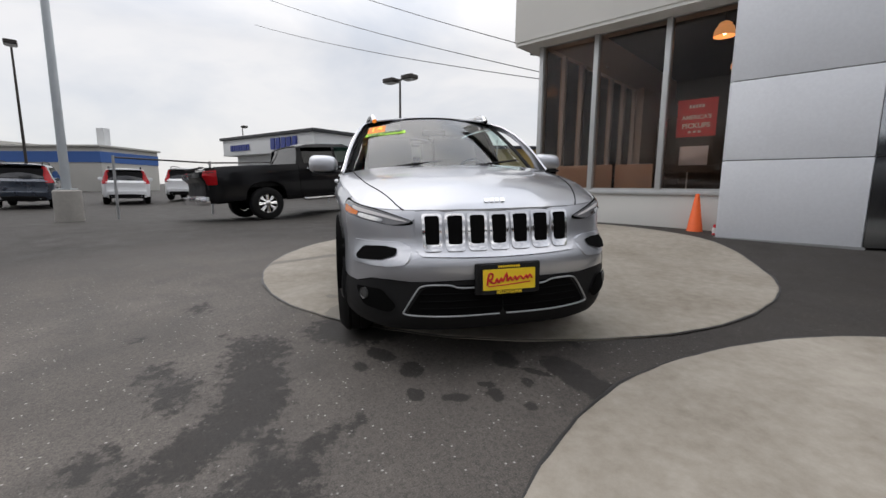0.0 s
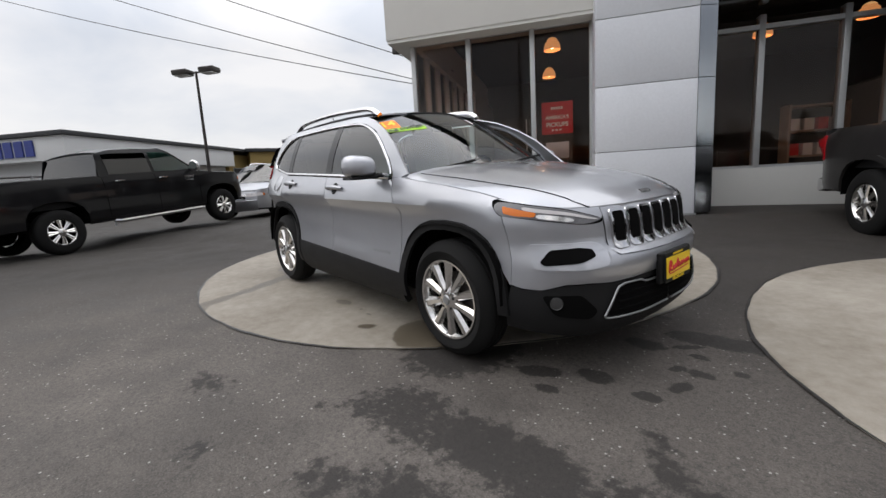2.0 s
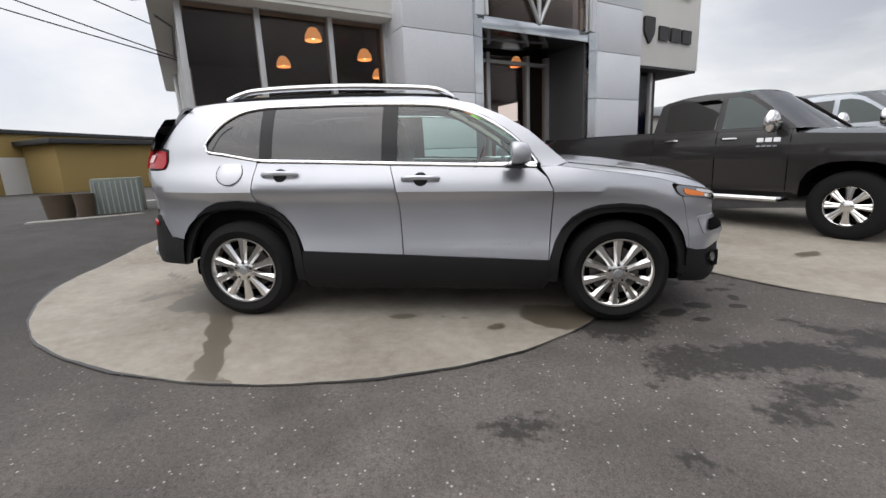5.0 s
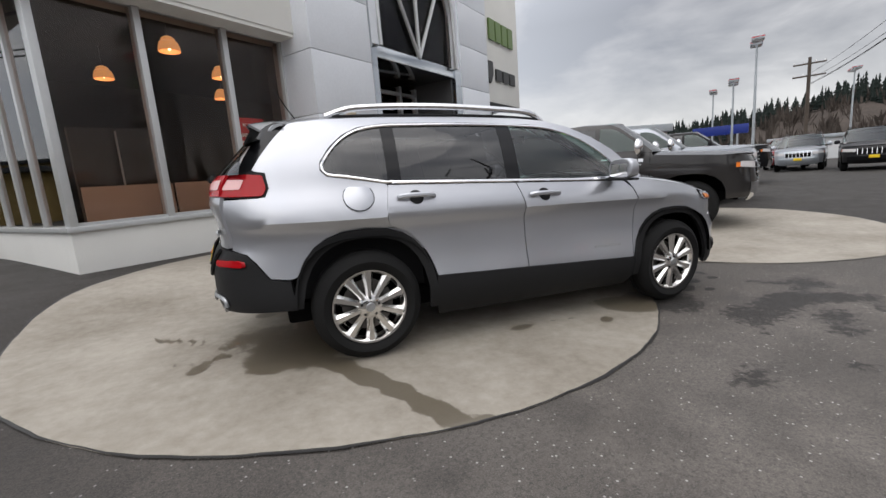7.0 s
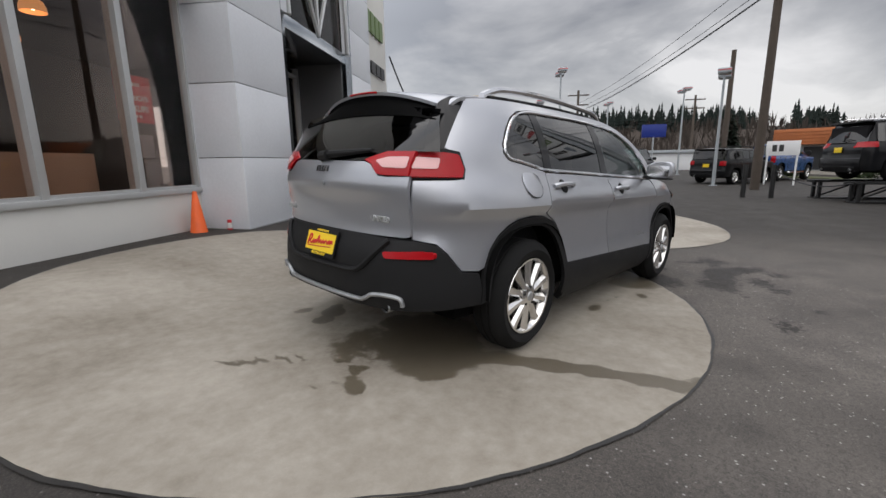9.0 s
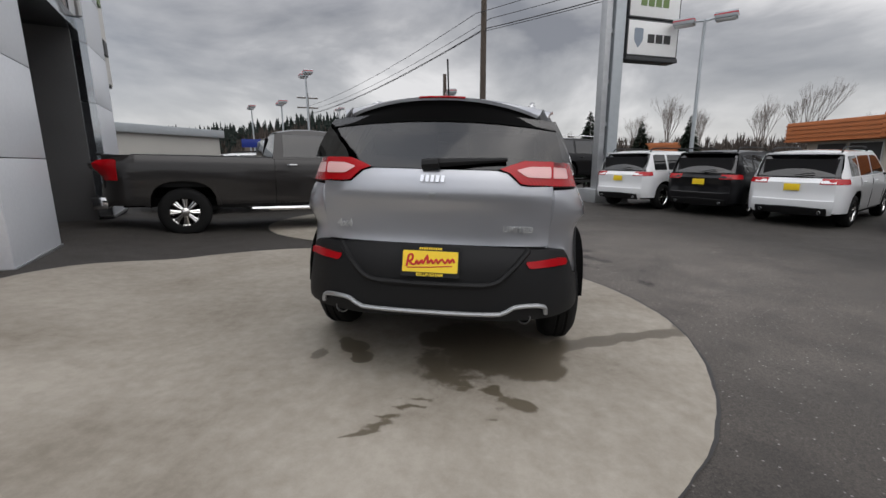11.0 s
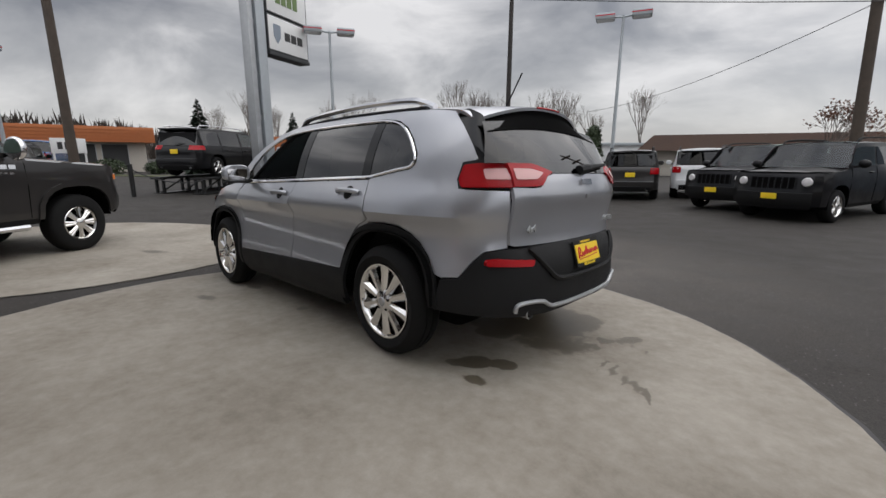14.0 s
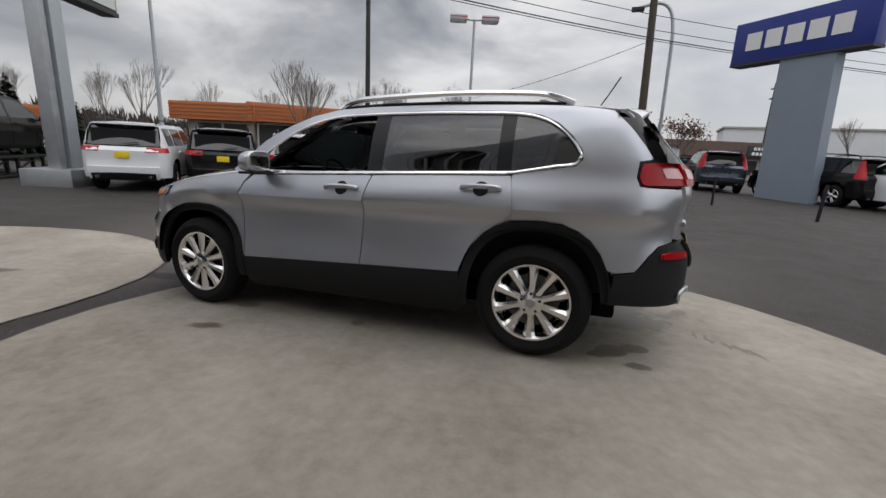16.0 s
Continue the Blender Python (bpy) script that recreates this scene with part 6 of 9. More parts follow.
    lathe([(0.175, -0.012), (0.19, 0.0), (0.175, 0.012), (0.16, 0.0), (0.175, -0.012)], 24, "x", bm, at=(0, 0, 0))
    sweep([(0.0, -0.17, 0), (0.0, 0.17, 0)], 0.02, 6, bm)
    part("steering_wheel", bm, "cabin", root, "dark steering wheel", m=pose(0.36, 0.36, 1.06, 0, 25, 0))
    for y in (-0.36, 0.36):
        for x in (0.0, -0.85):
            bm = box(x - 0.28, x + 0.26, y - 0.25, y + 0.25, 0.80, 0.95, 0.05)
            box(-0.07, 0.07, -0.24, 0.24, 0.0, 0.58, 0.05, bm, pose(x - 0.28, y, 0.90, 0, -14, 0))
            box(-0.05, 0.05, -0.13, 0.13, 0.60, 0.76, 0.04, bm, pose(x - 0.28, y, 0.90, 0, -14, 0))
            part("seat", bm, "seat", root, "beige seat")
    part("interior_mirror", box(0.30, 0.33, -0.11, 0.11, 1.44, 1.50, 0.01), "cabin", root)
    for x in (WB, -WB):
        for e in (1, -1):
            (wheel_cheap(root, (x, 0.902 * e, R), R, 0.250, 0.225, e) if cheap else wheel(root, (x, 0.902 * e, R), R, 0.250, 0.225, 10, side=e))
    return root


zt = Vector((-SLOPE_X, -SLOPE_Y, 1)).normalized()
xt = Vector((1, 0, SLOPE_X)).normalized()
HERO_M = Matrix((xt, zt.cross(xt), zt)).transposed().to_4x4()
hero = suv("silver")
hero.matrix_world = Matrix.Translation((0, 0, ground_z(0, 0) + 0.014)) @ HERO_M

# ---------------------------------------------------------------- other vehicles
def wheel_cheap(parent, at, r, rim_r, width, side, spokes=5, mat="alloy"):
    w = new("wheel")
    w.parent = parent
    w.matrix_basis = Matrix.Translation(at) @ (Matrix.Rotation(math.pi, 4, "Z") if side > 0 else Matrix.Identity(4))
    key = ("wheel", round(r, 3), round(rim_r, 3), spokes, mat)
    if key not in WHEELS:
        k = width
        t = lathe([(rim_r, 0.02), (rim_r + 0.01, 0.0), ((r + rim_r) / 2, -0.008), (r - 0.03, 0.012), (r - 0.004, 0.04), (r, 0.07), (r, k - 0.07), (r - 0.03, k - 0.01), (rim_r, k)], 32, "y")
        bm = lathe([(rim_r + 0.004, 0.02), (rim_r - 0.012, 0.006), (rim_r - 0.03, 0.03), (rim_r - 0.045, 0.12), (rim_r - 0.05, k - 0.02)], 32, "y")
        for i in range(spokes):
            a = 2 * math.pi * i / spokes
            for sp in (-0.16, 0.16):
                c, s = math.cos(a + sp * 5 / spokes), math.sin(a + sp * 5 / spokes)
                vs = []
                for rad, hw, dep in ((0.05, 0.022, 0.012), (rim_r * 0.6, 0.019, 0.018), (rim_r - 0.012, 0.026, 0.022)):
                    vs.append([bm.verts.new((c * rad - s * hw * e, dep + dy, s * rad + c * hw * e)) for e, dy in ((-1, 0.012), (0, 0), (1, 0.012), (1, 0.05), (-1, 0.05))])
                for u, v in zip(vs, vs[1:]):
                    for j in range(5):
                        bm.faces.new((u[j], u[(j + 1) % 5], v[(j + 1) % 5], v[j]))
        lathe([(0.0, -0.004), (0.05, 0.0), (0.07, 0.014), (0.075, 0.05)], 20, "y", bm)
        d = lathe([(0.0, 0.10), (rim_r - 0.045, 0.10)], 20, "y")
        WHEELS[key] = [finish(t, "tyre", 50), finish(bm, "rim", 35), finish(d, "dish", None)]
        for me, mt in zip(WHEELS[key], ("rubber", mat, "void")):
            me.materials.append(M[mt])
    for nm, me in zip(("tyre", "rim", "inner_dish"), WHEELS[key]):
        part(nm, me, None, w)
    return w


WHEELS = {}


def stand(x, y, lift, heading):
    """A pose on the sloping lot."""
    gx, gy = (ground_z(x + 1.2, y) - ground_z(x - 1.2, y)) / 2.4, (ground_z(x, y + 1.2) - ground_z(x, y - 1.2)) / 2.4
    up = Vector((-gx, -gy, 1)).normalized()
    f = Vector((math.cos(radians(heading)), math.sin(radians(heading)), 0))
    f = (f - up * f.dot(up)).normalized()
    m = Matrix((f, up.cross(f), up)).transposed().to_4x4()
    return Matrix.Translation((x, y, ground_z(x, y) + lift)) @ m


def vehicle(name, label, category, paint, S, at, heading, group="", lift=0.0):
    """A parked vehicle from a table of sizes S (metres, origin midway between the axles, nose to +x), at a place on the lot, heading in degrees."""
    root = thing(name, label, category, group)
    w, xf, xr, fa, ra, r = S["w"], S["xf"], S["xr"], S["fa"], S["ra"], S["r"]
    belt, roof, sill, hr, hf = S["belt"], S["roof"], S["sill"], S["hood_r"], S["hood_f"]
    wsb, wst, rft, rgb = S["wsb"], S["wst"], S["rft"], S["rgb"]
    bed = S.get("bed")
    tum = S.get("tumble", 0.16)
    c = S.get("corner", 1.0)
    plan = [(xr, 0), (xr + 0.012, -0.5 * w), (xr + 0.05 * c, -0.76 * w), (xr + 0.17 * c, -0.92 * w), (xr + 0.42 * c, -0.99 * w), (xr + 0.8, -w), (0, -w), (xf - 0.9, -w), (xf - 0.5 * c, -0.975 * w), (xf - 0.26 * c, -0.88 * w), (xf - 0.10 * c, -0.68 * w), (xf - 0.03, -0.4 * w), (xf, 0)]
    mid = (sill + belt) / 2
    side = [(sill - 0.12, 0.10), (sill, 0.03), (mid - 0.12, 0.012), (mid + 0.06, 0.0), (belt - 0.10, 0.012), (belt, 0.04), (belt + 0.03, 0.055), (roof - 0.10, 0.055 + tum * 0.8), (roof, 0.055 + tum * 1.35)]
    nose = [(sill - 0.12, 0.16), (sill + 0.02, 0.03), (sill + 0.22, 0.0), (mid, 0.03), (hf - 0.08, 0.05), (hf, 0.10), (roof, 0.5)]
    back = (rgb - xr, rft - xr)
    tail = [(sill - 0.12, 0.14), (sill + 0.05, 0.02), (sill + 0.25, 0.0), (mid + 0.05, 0.03), (belt - 0.06, 0.03), (belt, max(0.04, back[0])), (roof - 0.03, max(0.06, back[1])), (roof, max(0.08, back[1] + 0.05))]
    sh = Shell(plan, side, nose, tail)
    st = S.get("step", (0.16, 0.12))
    G = 0.012

    def skin(nm, o, mat, off=0.0, lip=0.012, lb="", both=True):
        me = sheet_mesh(fabric(o, lambda s, z: sh.at(s, z, off), st, lip), nm)
        return pair(nm, me, mat, root, lb) if both else part(nm, me, mat, root, lb)
    yF, yR, sN, sT = sh.s_front, sh.s_rear, float(sh.sv[-1]), float(sh.sv[0])
    top = S.get("arch", r + 0.10)
    aw = S.get("aw", r + 0.085)
    fo, ro = arch_pts(fa, sill - 0.02, aw, top + r, n=10), arch_pts(ra, sill - 0.02, aw, top + r, n=10)

    def up(x):   # top edge of the side panels
        if x > wsb:
            return tab([(wsb, hr), (xf - 0.25, hf + 0.02), (xf, hf)], x)
        if bed and x < bed[0]:
            return bed[1]
        return belt
    xs = [xr + 0.16, ra - aw, ra, ra + aw, (ra + fa) / 2, wsb - 0.02, wsb, fa, fa + aw, xf - 0.3]
    if bed:
        xs += [bed[0] - 0.012, bed[0] + 0.012]
    line = sorted({round(x, 3) for x in xs if x < xf - 0.2})
    low = S.get("clad", sill)
    sb = yR(0.80 * w)
    sf = yF(0.80 * w)
    out = [(x, up(x)) for x in line[::-1] if x > xr + 0.17] + [(sb, up(xr + 0.1))] + [(sb, low), (ra - aw, low)] + ro[::-1][1:-1] + [(ra + aw, low), (fa - aw, low)] + fo[::-1][1:-1] + [(fa + aw, low), (sf, low), (sf, up(xf - 0.2))]
    skin("body_side", out, paint, 0.0, 0.015, S.get("tone", "painted") + " body side")
    if low > sill + 0.02:
        skin("lower_cladding", [(ra + aw, sill - 0.06), (ra + aw, low), (fa - aw, low), (fa - aw, sill - 0.06)], "plastic", 0.004, 0.02, "black lower cladding")
    else:
        skin("sill", [(ra + aw, sill - 0.08), (ra + aw, low), (fa - aw, low), (fa - aw, sill - 0.08)], "plastic", -0.02, 0.0)
    if S.get("flare"):
        for cx in (fa, ra):
            o1, o2 = arch_pts(cx, sill - 0.02, aw + 0.045, top + r + 0.04, n=10), arch_pts(cx, sill - 0.02, aw - 0.02, top + r - 0.02, n=10)
            skin("arch_flare", o1 + o2[::-1], S["flare"], 0.022, 0.03, "wheel-arch flare")
    # nose and tail
    bump = S.get("bump_f", paint)
    zb = S.get("zb", (sill + hf) / 2 - 0.06)
    skin("nose_panel", [(sf, zb), (sf, hf), (sN, hf + 0.012), (sN, zb)], paint, 0.0, 0.01)
    skin("front_bumper", [(sf, sill - 0.06), (sf, zb), (sN, zb), (sN, sill - 0.08)], bump, 0.012, 0.02, S.get("bump_label", "front bumper"))
    tz = belt if not bed else bed[1]
    zr = S.get("zr", mid - 0.06)
    skin("tail_panel", [(sb, zr), (sb, tz), (sT, tz), (sT, zr)], paint, 0.0, 0.012, S.get("tone", "painted") + " tail panel")
    skin("rear_bumper", [(sb - 0.0, sill - 0.04), (sb, zr - 0.006), (sT, zr - 0.006), (sT, sill - 0.06)], S.get("bump_r", paint), 0.02, 0.03, "rear bumper")
    # grille: frame, dark field, bars
    gw, g0, g1 = S.get("grille", (0.5 * w, zb + 0.06, hf - 0.07))
    skin("grille", [(yF(gw), g0), (yF(gw), g1), (sN, g1), (sN, g0)], "void", 0.006, 0.01, "dark grille")
    gb = S.get("gbars", 7)
    if S.get("style") == "slots":
        for k in range(8):
            y = -gw + 2 * gw * k / 7
            p, q = sh.at(yF(abs(y)), g0, 0.012), sh.at(yF(abs(y)), g1, 0.012)
            part("grille_bar", sweep([(p.x, y, p.z), (q.x, y, q.z)], 0.017, 6), S.get("gmat", "chrome"), root)
    else:
        for z in [g0 + (g1 - g0) * k / 3 for k in range(4)]:
            row = [sh.at(yF(y), z, 0.014) for y in (gw, gw * 0.5, 0.0)]
            part("grille_bar", sweep([tuple(p) for p in row] + [(p.x, -p.y, p.z) for p in row[-2::-1]], 0.014, 6), S.get("gmat", "chrome"), root)
    hl0, hl1, hz0, hz1 = S.get("lamp_f", (0.56 * w, 0.95 * w, hf - 0.20, hf - 0.06))
    if S.get("round_lamps"):
        for e in (False, True):
            part("headlamp", lathe([(0.0, 0.03), (0.075, 0.02), (0.09, 0.0), (0.095, -0.03)], 20), "clear_lens", root, "round headlamp", m=shell_frame(sh, yF(0.68 * w), (hz0 + hz1) / 2, 0.008, e))
    else:
        skin("headlamp", rounded([(yF(hl1), hz0 + 0.03), (yF(hl1), hz1), (yF(hl0), hz1 - 0.02), (yF(hl0), hz0)], 0.03), "clear_lens", 0.010, 0.01, "clear headlamp")
        skin("turn_lamp", [(yF(hl1) - 0.06, hz0 + 0.02), (yF(hl1) - 0.06, hz1 - 0.02), (yF(hl1) + 0.0, hz1 - 0.02), (yF(hl1), hz0 + 0.03)], "amber_lens", 0.014, 0.0)
    ly0, ly1, lz0, lz1 = S["lamp_r"]
    skin("tail_lamp", rounded([(yR(ly0), lz0), (yR(ly0), lz1), (yR(min(ly1, 0.985 * w)) if ly1 < w else xr + ly1 - w + 0.3, lz1), (yR(min(ly1, 0.985 * w)) if ly1 < w else xr + ly1 - w + 0.3, lz0)], 0.02), "red_lens", 0.012, 0.02, "red tail lamp")
    # bonnet
    def hz(x, y):
        e = up(max(x, wsb + 0.01))
        h = w - 0.05
        u = min(abs(y) / h, 1)
        return e + S.get("crown", 0.06) * (1 - u ** 2.5) - (0.05 * max(0, (x - xf + 0.35) / 0.35) ** 2 if x > xf - 0.35 else 0)
    hx = [wsb, wsb + 0.3, fa - 0.2, fa + 0.2, xf - 0.55]
    right = [(x, -abs(sh.at(x, up(x)).y) + 0.004) for x in hx if x < xf - 0.45] + [(xf - 0.30, -0.80 * w), (xf - 0.16, -0.62 * w), (xf - 0.11, -0.3 * w), (xf - 0.10, 0)]
    o = right + [(x, -y) for x, y in right[-2::-1]]
    part("bonnet", sheet_mesh(fabric(o, lambda x, y: Vector((x, y, hz(x, y))), (0.16, 0.16), 0.03, (0, 0, -1)), "bonnet"), paint, root, S.get("tone", "painted") + " bonnet")
    # greenhouse
    def edge(x):
        return tab([(rgb - 0.02, belt + 0.04), (rft, roof - 0.09), (rft + 0.3, roof - 0.055), ((rft + wst) / 2, roof - 0.04), (wst - 0.05, roof - 0.055), (wst + 0.1, roof - 0.11), (wsb, belt + 0.02)], x) if not bed else tab([(rgb, belt), (rgb + 0.06, roof - 0.14), (rft + 0.12, roof - 0.06), ((rft + wst) / 2, roof - 0.035), (wst - 0.05, roof - 0.06), (wst + 0.12, roof - 0.13), (wsb, belt + 0.02)], x)
    gx = [rgb, (rgb + rft) / 2, rft, rft + 0.3, (rft + wst) / 2, wst - 0.05, wst + 0.1, (wst + wsb) / 2, wsb - 0.02]
    if rft > rgb + 0.5:
        gx.append(rft + 0.02)
    gx = sorted({round(x, 3) for x in gx})
    shell_o = [(x, edge(x)) for x in gx] + [(wsb - 0.02, belt + 0.004), (rgb, belt + 0.004)]
    skin("greenhouse_side", shell_o, paint, 0.0, 0.01)
    wins = S["wins"]
    for k, (a, b) in enumerate(wins):
        zz = belt + 0.045
        def lid(x):
            return min(edge(x) - 0.065, roof - 0.13)
        n = 5
        o = [(a + (b - a) * i / n, max(lid(a + (b - a) * i / n), zz + 0.02)) for i in range(n + 1)]
        o = o + [(b, zz), (a, zz)]
        front = b == max(v for _, v in wins)
        skin("side_window", o, S.get("glass_f", "glass_clear") if front else S.get("glass_r", "glass_dark"), 0.006, 0.0, "side window")
        # opaque sheet over the solid side; its colour stands for the interior's light
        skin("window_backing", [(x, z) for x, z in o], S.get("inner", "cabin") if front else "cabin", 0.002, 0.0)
    # roof, screens
    def rz(x, y):
        h = abs(sh.at(x, edge(x)).y)
        return edge(x) + S.get("rcrown", 0.05) * (1 - min(abs(y) / h, 1) ** 2.5)
    rx = [rft, rft + 0.3, (rft + wst) / 2, wst - 0.05]
    right = [(x, -abs(sh.at(x, edge(x)).y) + 0.003) for x in rx]
    o = right + [(wst + 0.02, 0)] + [(x, -y) for x, y in right[::-1]]
    part("roof", sheet_mesh(fabric(o, lambda x, y: Vector((x, y, rz(min(max(x, rft), wst - 0.05), y))), (0.3, 0.2), 0.02, (0, 0, -1)), "roof"), S.get("roof_mat", paint), root, S.get("tone", "painted") + " roof")

    def screen(nm, x0, z0, x1, z1, y0, y1, mat, lb, bow):
        def f(u, v):
            yb, yt = y0 * u, y1 * u
            return Vector((x0 + (x1 - x0) * v - bow * u * u, yb + (yt - yb) * v, z0 + (z1 - z0) * v - 0.03 * u * u * v))
        part(nm, sheet_mesh(fabric([(-1, 0), (1, 0), (1, 1), (-1, 1)], f, (0.25, 0.34), 0.0), nm), mat, root, lb)
    yb, yt = abs(sh.at(wsb - 0.05, belt + 0.03).y) - 0.02, abs(sh.at(wst, edge(wst)).y)
    screen("windscreen", wsb + 0.08, hr + S.get("crown", 0.06) - 0.01, wst, rz(wst - 0.05, 0) + 0.002, yb, yt, "glass_clear", "clear windscreen", 0.10)
    # added near-black box, interior shade in its colour
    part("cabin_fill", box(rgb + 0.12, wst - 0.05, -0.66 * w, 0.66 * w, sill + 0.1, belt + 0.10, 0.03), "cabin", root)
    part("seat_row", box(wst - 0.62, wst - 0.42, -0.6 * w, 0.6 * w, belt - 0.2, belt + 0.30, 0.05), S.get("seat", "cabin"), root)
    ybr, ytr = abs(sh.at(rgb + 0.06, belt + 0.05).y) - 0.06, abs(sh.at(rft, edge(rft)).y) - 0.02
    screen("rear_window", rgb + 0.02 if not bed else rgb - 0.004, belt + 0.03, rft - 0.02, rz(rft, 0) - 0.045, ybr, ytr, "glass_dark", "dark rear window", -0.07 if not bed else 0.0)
    # added near-black box so the rear glass looks into shade
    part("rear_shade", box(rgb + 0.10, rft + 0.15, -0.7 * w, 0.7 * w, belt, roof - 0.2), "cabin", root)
    if S.get("rails"):
        for e in (1, -1):
            yy = abs(sh.at((rft + wst) / 2, edge((rft + wst) / 2)).y) - 0.06
            part("roof_rail", sweep(spline([(rft + 0.15, yy * e, rz(rft + 0.15, yy)), (rft + 0.3, yy * e, roof + 0.05), ((rft + wst) / 2, yy * e, roof + 0.07), (wst - 0.35, yy * e, roof + 0.05), (wst - 0.2, yy * e, rz(wst - 0.2, yy))], 4), 0.02, 6), S["rails"], root, "roof rail")
    # door gaps, handles, mirrors
    for x in S.get("gaps", ()):
        for e in (1, -1):
            row = [sh.at(x, z, 0.0012) for z in (low + 0.02, mid, belt - 0.12, belt)]
            part("door_gap", sweep([(p.x, p.y * e, p.z) for p in row], 0.006, 4), "void", root)
    for x in S.get("handles", ()):
        for e in (False, True):
            part("door_handle", sweep([(a, 0, b) for a, b in ((-0.10, 0.004), (-0.07, 0.03), (0.07, 0.03), (0.10, 0.004))], 0.018, 6), S.get("hmat", paint), root, "door handle", m=shell_frame(sh, x, belt - S.get("hdrop", 0.11), 0.0, e))
    for e in (1, -1):
        mir = new("door_mirror")
        mir.parent = root
        mx, mz, ms = wsb - 0.22, belt + S.get("mz", 0.08), S.get("ms", 1.0)
        bm = bmesh.new()
        bmesh.ops.create_uvsphere(bm, u_segments=14, v_segments=8, radius=1.0)
        for v in bm.verts:
            v.co = Vector((mx + max(v.co.x, -0.4) * 0.07 * ms, e * (w + 0.11 * ms + v.co.y * 0.11 * ms), mz + v.co.z * 0.09 * ms * S.get("mt", 1.0)))
        part("mirror_cap", bm, S.get("mirror", paint), mir, smooth=60)
        part("mirror_foot", sweep([(mx + 0.02, e * (w - 0.08), belt + 0.02), (mx, e * (w + 0.08), mz - 0.05)], 0.025, 6), "plastic", mir)
    # plates
    if S.get("dealer", True):
        z = S.get("plate_r", mid + 0.08)
        p = sh.at(sT, z, 0.02)
        part("dealer_plate", box(-0.15, 0.15, -0.075, 0.075, 0, 0.012, 0.003), "yellow", root, "yellow dealer plate", m=frame_on((p.x, 0, z), (-1, 0, 0)))
        z = S.get("plate_f", sill + 0.22)
        p = sh.at(sN, z, 0.03)
        part("dealer_plate", box(-0.15, 0.15, -0.06, 0.06, 0, 0.012, 0.003), "yellow", root, "yellow dealer plate", m=frame_on((p.x, 0, z), (1, 0, 0)))
    if not bed:
        yy = abs(sh.at(rft, edge(rft)).y) - 0.05
        zz = rz(rft, 0)
        part("rear_spoiler", prism(rounded([(rft - 0.20, -yy * 0.9), (rft + 0.05, -yy), (rft + 0.05, yy), (rft - 0.20, yy * 0.9)], 0.05), 0.035, m=Matrix.Translation((0, 0, zz - 0.055))), S.get("roof_mat", paint), root, "roof spoiler", smooth=None)
        skin("rear_valance", [(yR(0.72 * w), sill - 0.05), (yR(0.70 * w), sill + 0.10), (sT, sill + 0.12), (sT, sill - 0.07)], "plastic", 0.026, 0.02, "black rear valance")
        part("rear_wiper", sweep([(rgb - 0.02, 0.0, belt + 0.06), (rgb - 0.01, -0.18, belt + 0.10), (rgb + 0.0, -0.34, belt + 0.115)], 0.012, 5), "plastic", root)
        for e in (1, -1):
            part("tailpipe", lathe([(0.028, 0.08), (0.034, 0.0), (0.030, -0.004)], 12, "x", at=(xr - 0.012, 0.58 * w * e, sill + 0.02)), "steel", root, "bright tailpipe")
    # pickup bed
    if bed:
        part("bed_floor", box(xr + 0.10, bed[0] - 0.03, -w + 0.12, w - 0.12, sill + 0.30, sill + 0.34), "void", root)
        for e in (1, -1):
            part("bed_wall", box(xr + 0.10, bed[0] - 0.03, e * (w - 0.14), e * (w - 0.11), sill + 0.3, bed[1] - 0.01), "plastic", root)
            row = [sh.at(x, bed[1], 0.0) for x in (xr + 0.18, (xr + bed[0]) / 2, bed[0] - 0.02)]
            part("bed_rail", sweep([(p.x, (abs(p.y) - 0.05) * e, p.z + 0.004) for p in row], 0.055, 8, None, 0.35), "plastic", root, "black bed rail cap")
        part("bed_front", box(bed[0] - 0.05, bed[0] - 0.02, -w + 0.12, w - 0.12, sill + 0.3, bed[1]), paint, root)
        part("cab_back", box(bed[0] + 0.02, bed[0] + 0.10, -w + 0.10, w - 0.10, sill + 0.2, belt + 0.02), paint, root)
        part("tailgate_cap", box(xr + 0.02, xr + 0.10, -0.8 * w, 0.8 * w, bed[1] - 0.02, bed[1] + 0.015, 0.008), "plastic", root, "black tailgate cap")
        part("tailgate_badge", bars(3, 0.55, 0.11, 0.008, 0.2), "chrome", root, "bright tailgate badge", m=frame_on((sh.at(sT, bed[1] - 0.2, 0).x - 0.004, 0, bed[1] - 0.22), (-1, 0, 0)))
        part("tail_step", box(xr - 0.10, xr + 0.12, -0.86 * w, 0.86 * w, zr - 0.22, zr - 0.02, 0.03), "chrome", root, "chrome rear step bumper")
        for e in (1, -1):
            y = e * (w - 0.02)
            part("side_step", sweep([(ra + aw + 0.5, y - e * 0.1, sill - 0.08), (ra + aw + 0.56, y, sill - 0.10), (fa - aw - 0.2, y, sill - 0.10), (fa - aw - 0.14, y - e * 0.1, sill - 0.08)], 0.045, 8), "chrome", root, "chrome side step")
    if S.get("guard"):
        for y in (-0.34, 0.34):
            part("guard_upright", sweep([(xf + 0.10, y, sill + 0.02), (xf + 0.16, y, mid), (xf + 0.10, y, hf - 0.02), (xf + 0.02, y, hf + 0.04)], 0.035, 8), "chrome", root, "chrome grille guard")
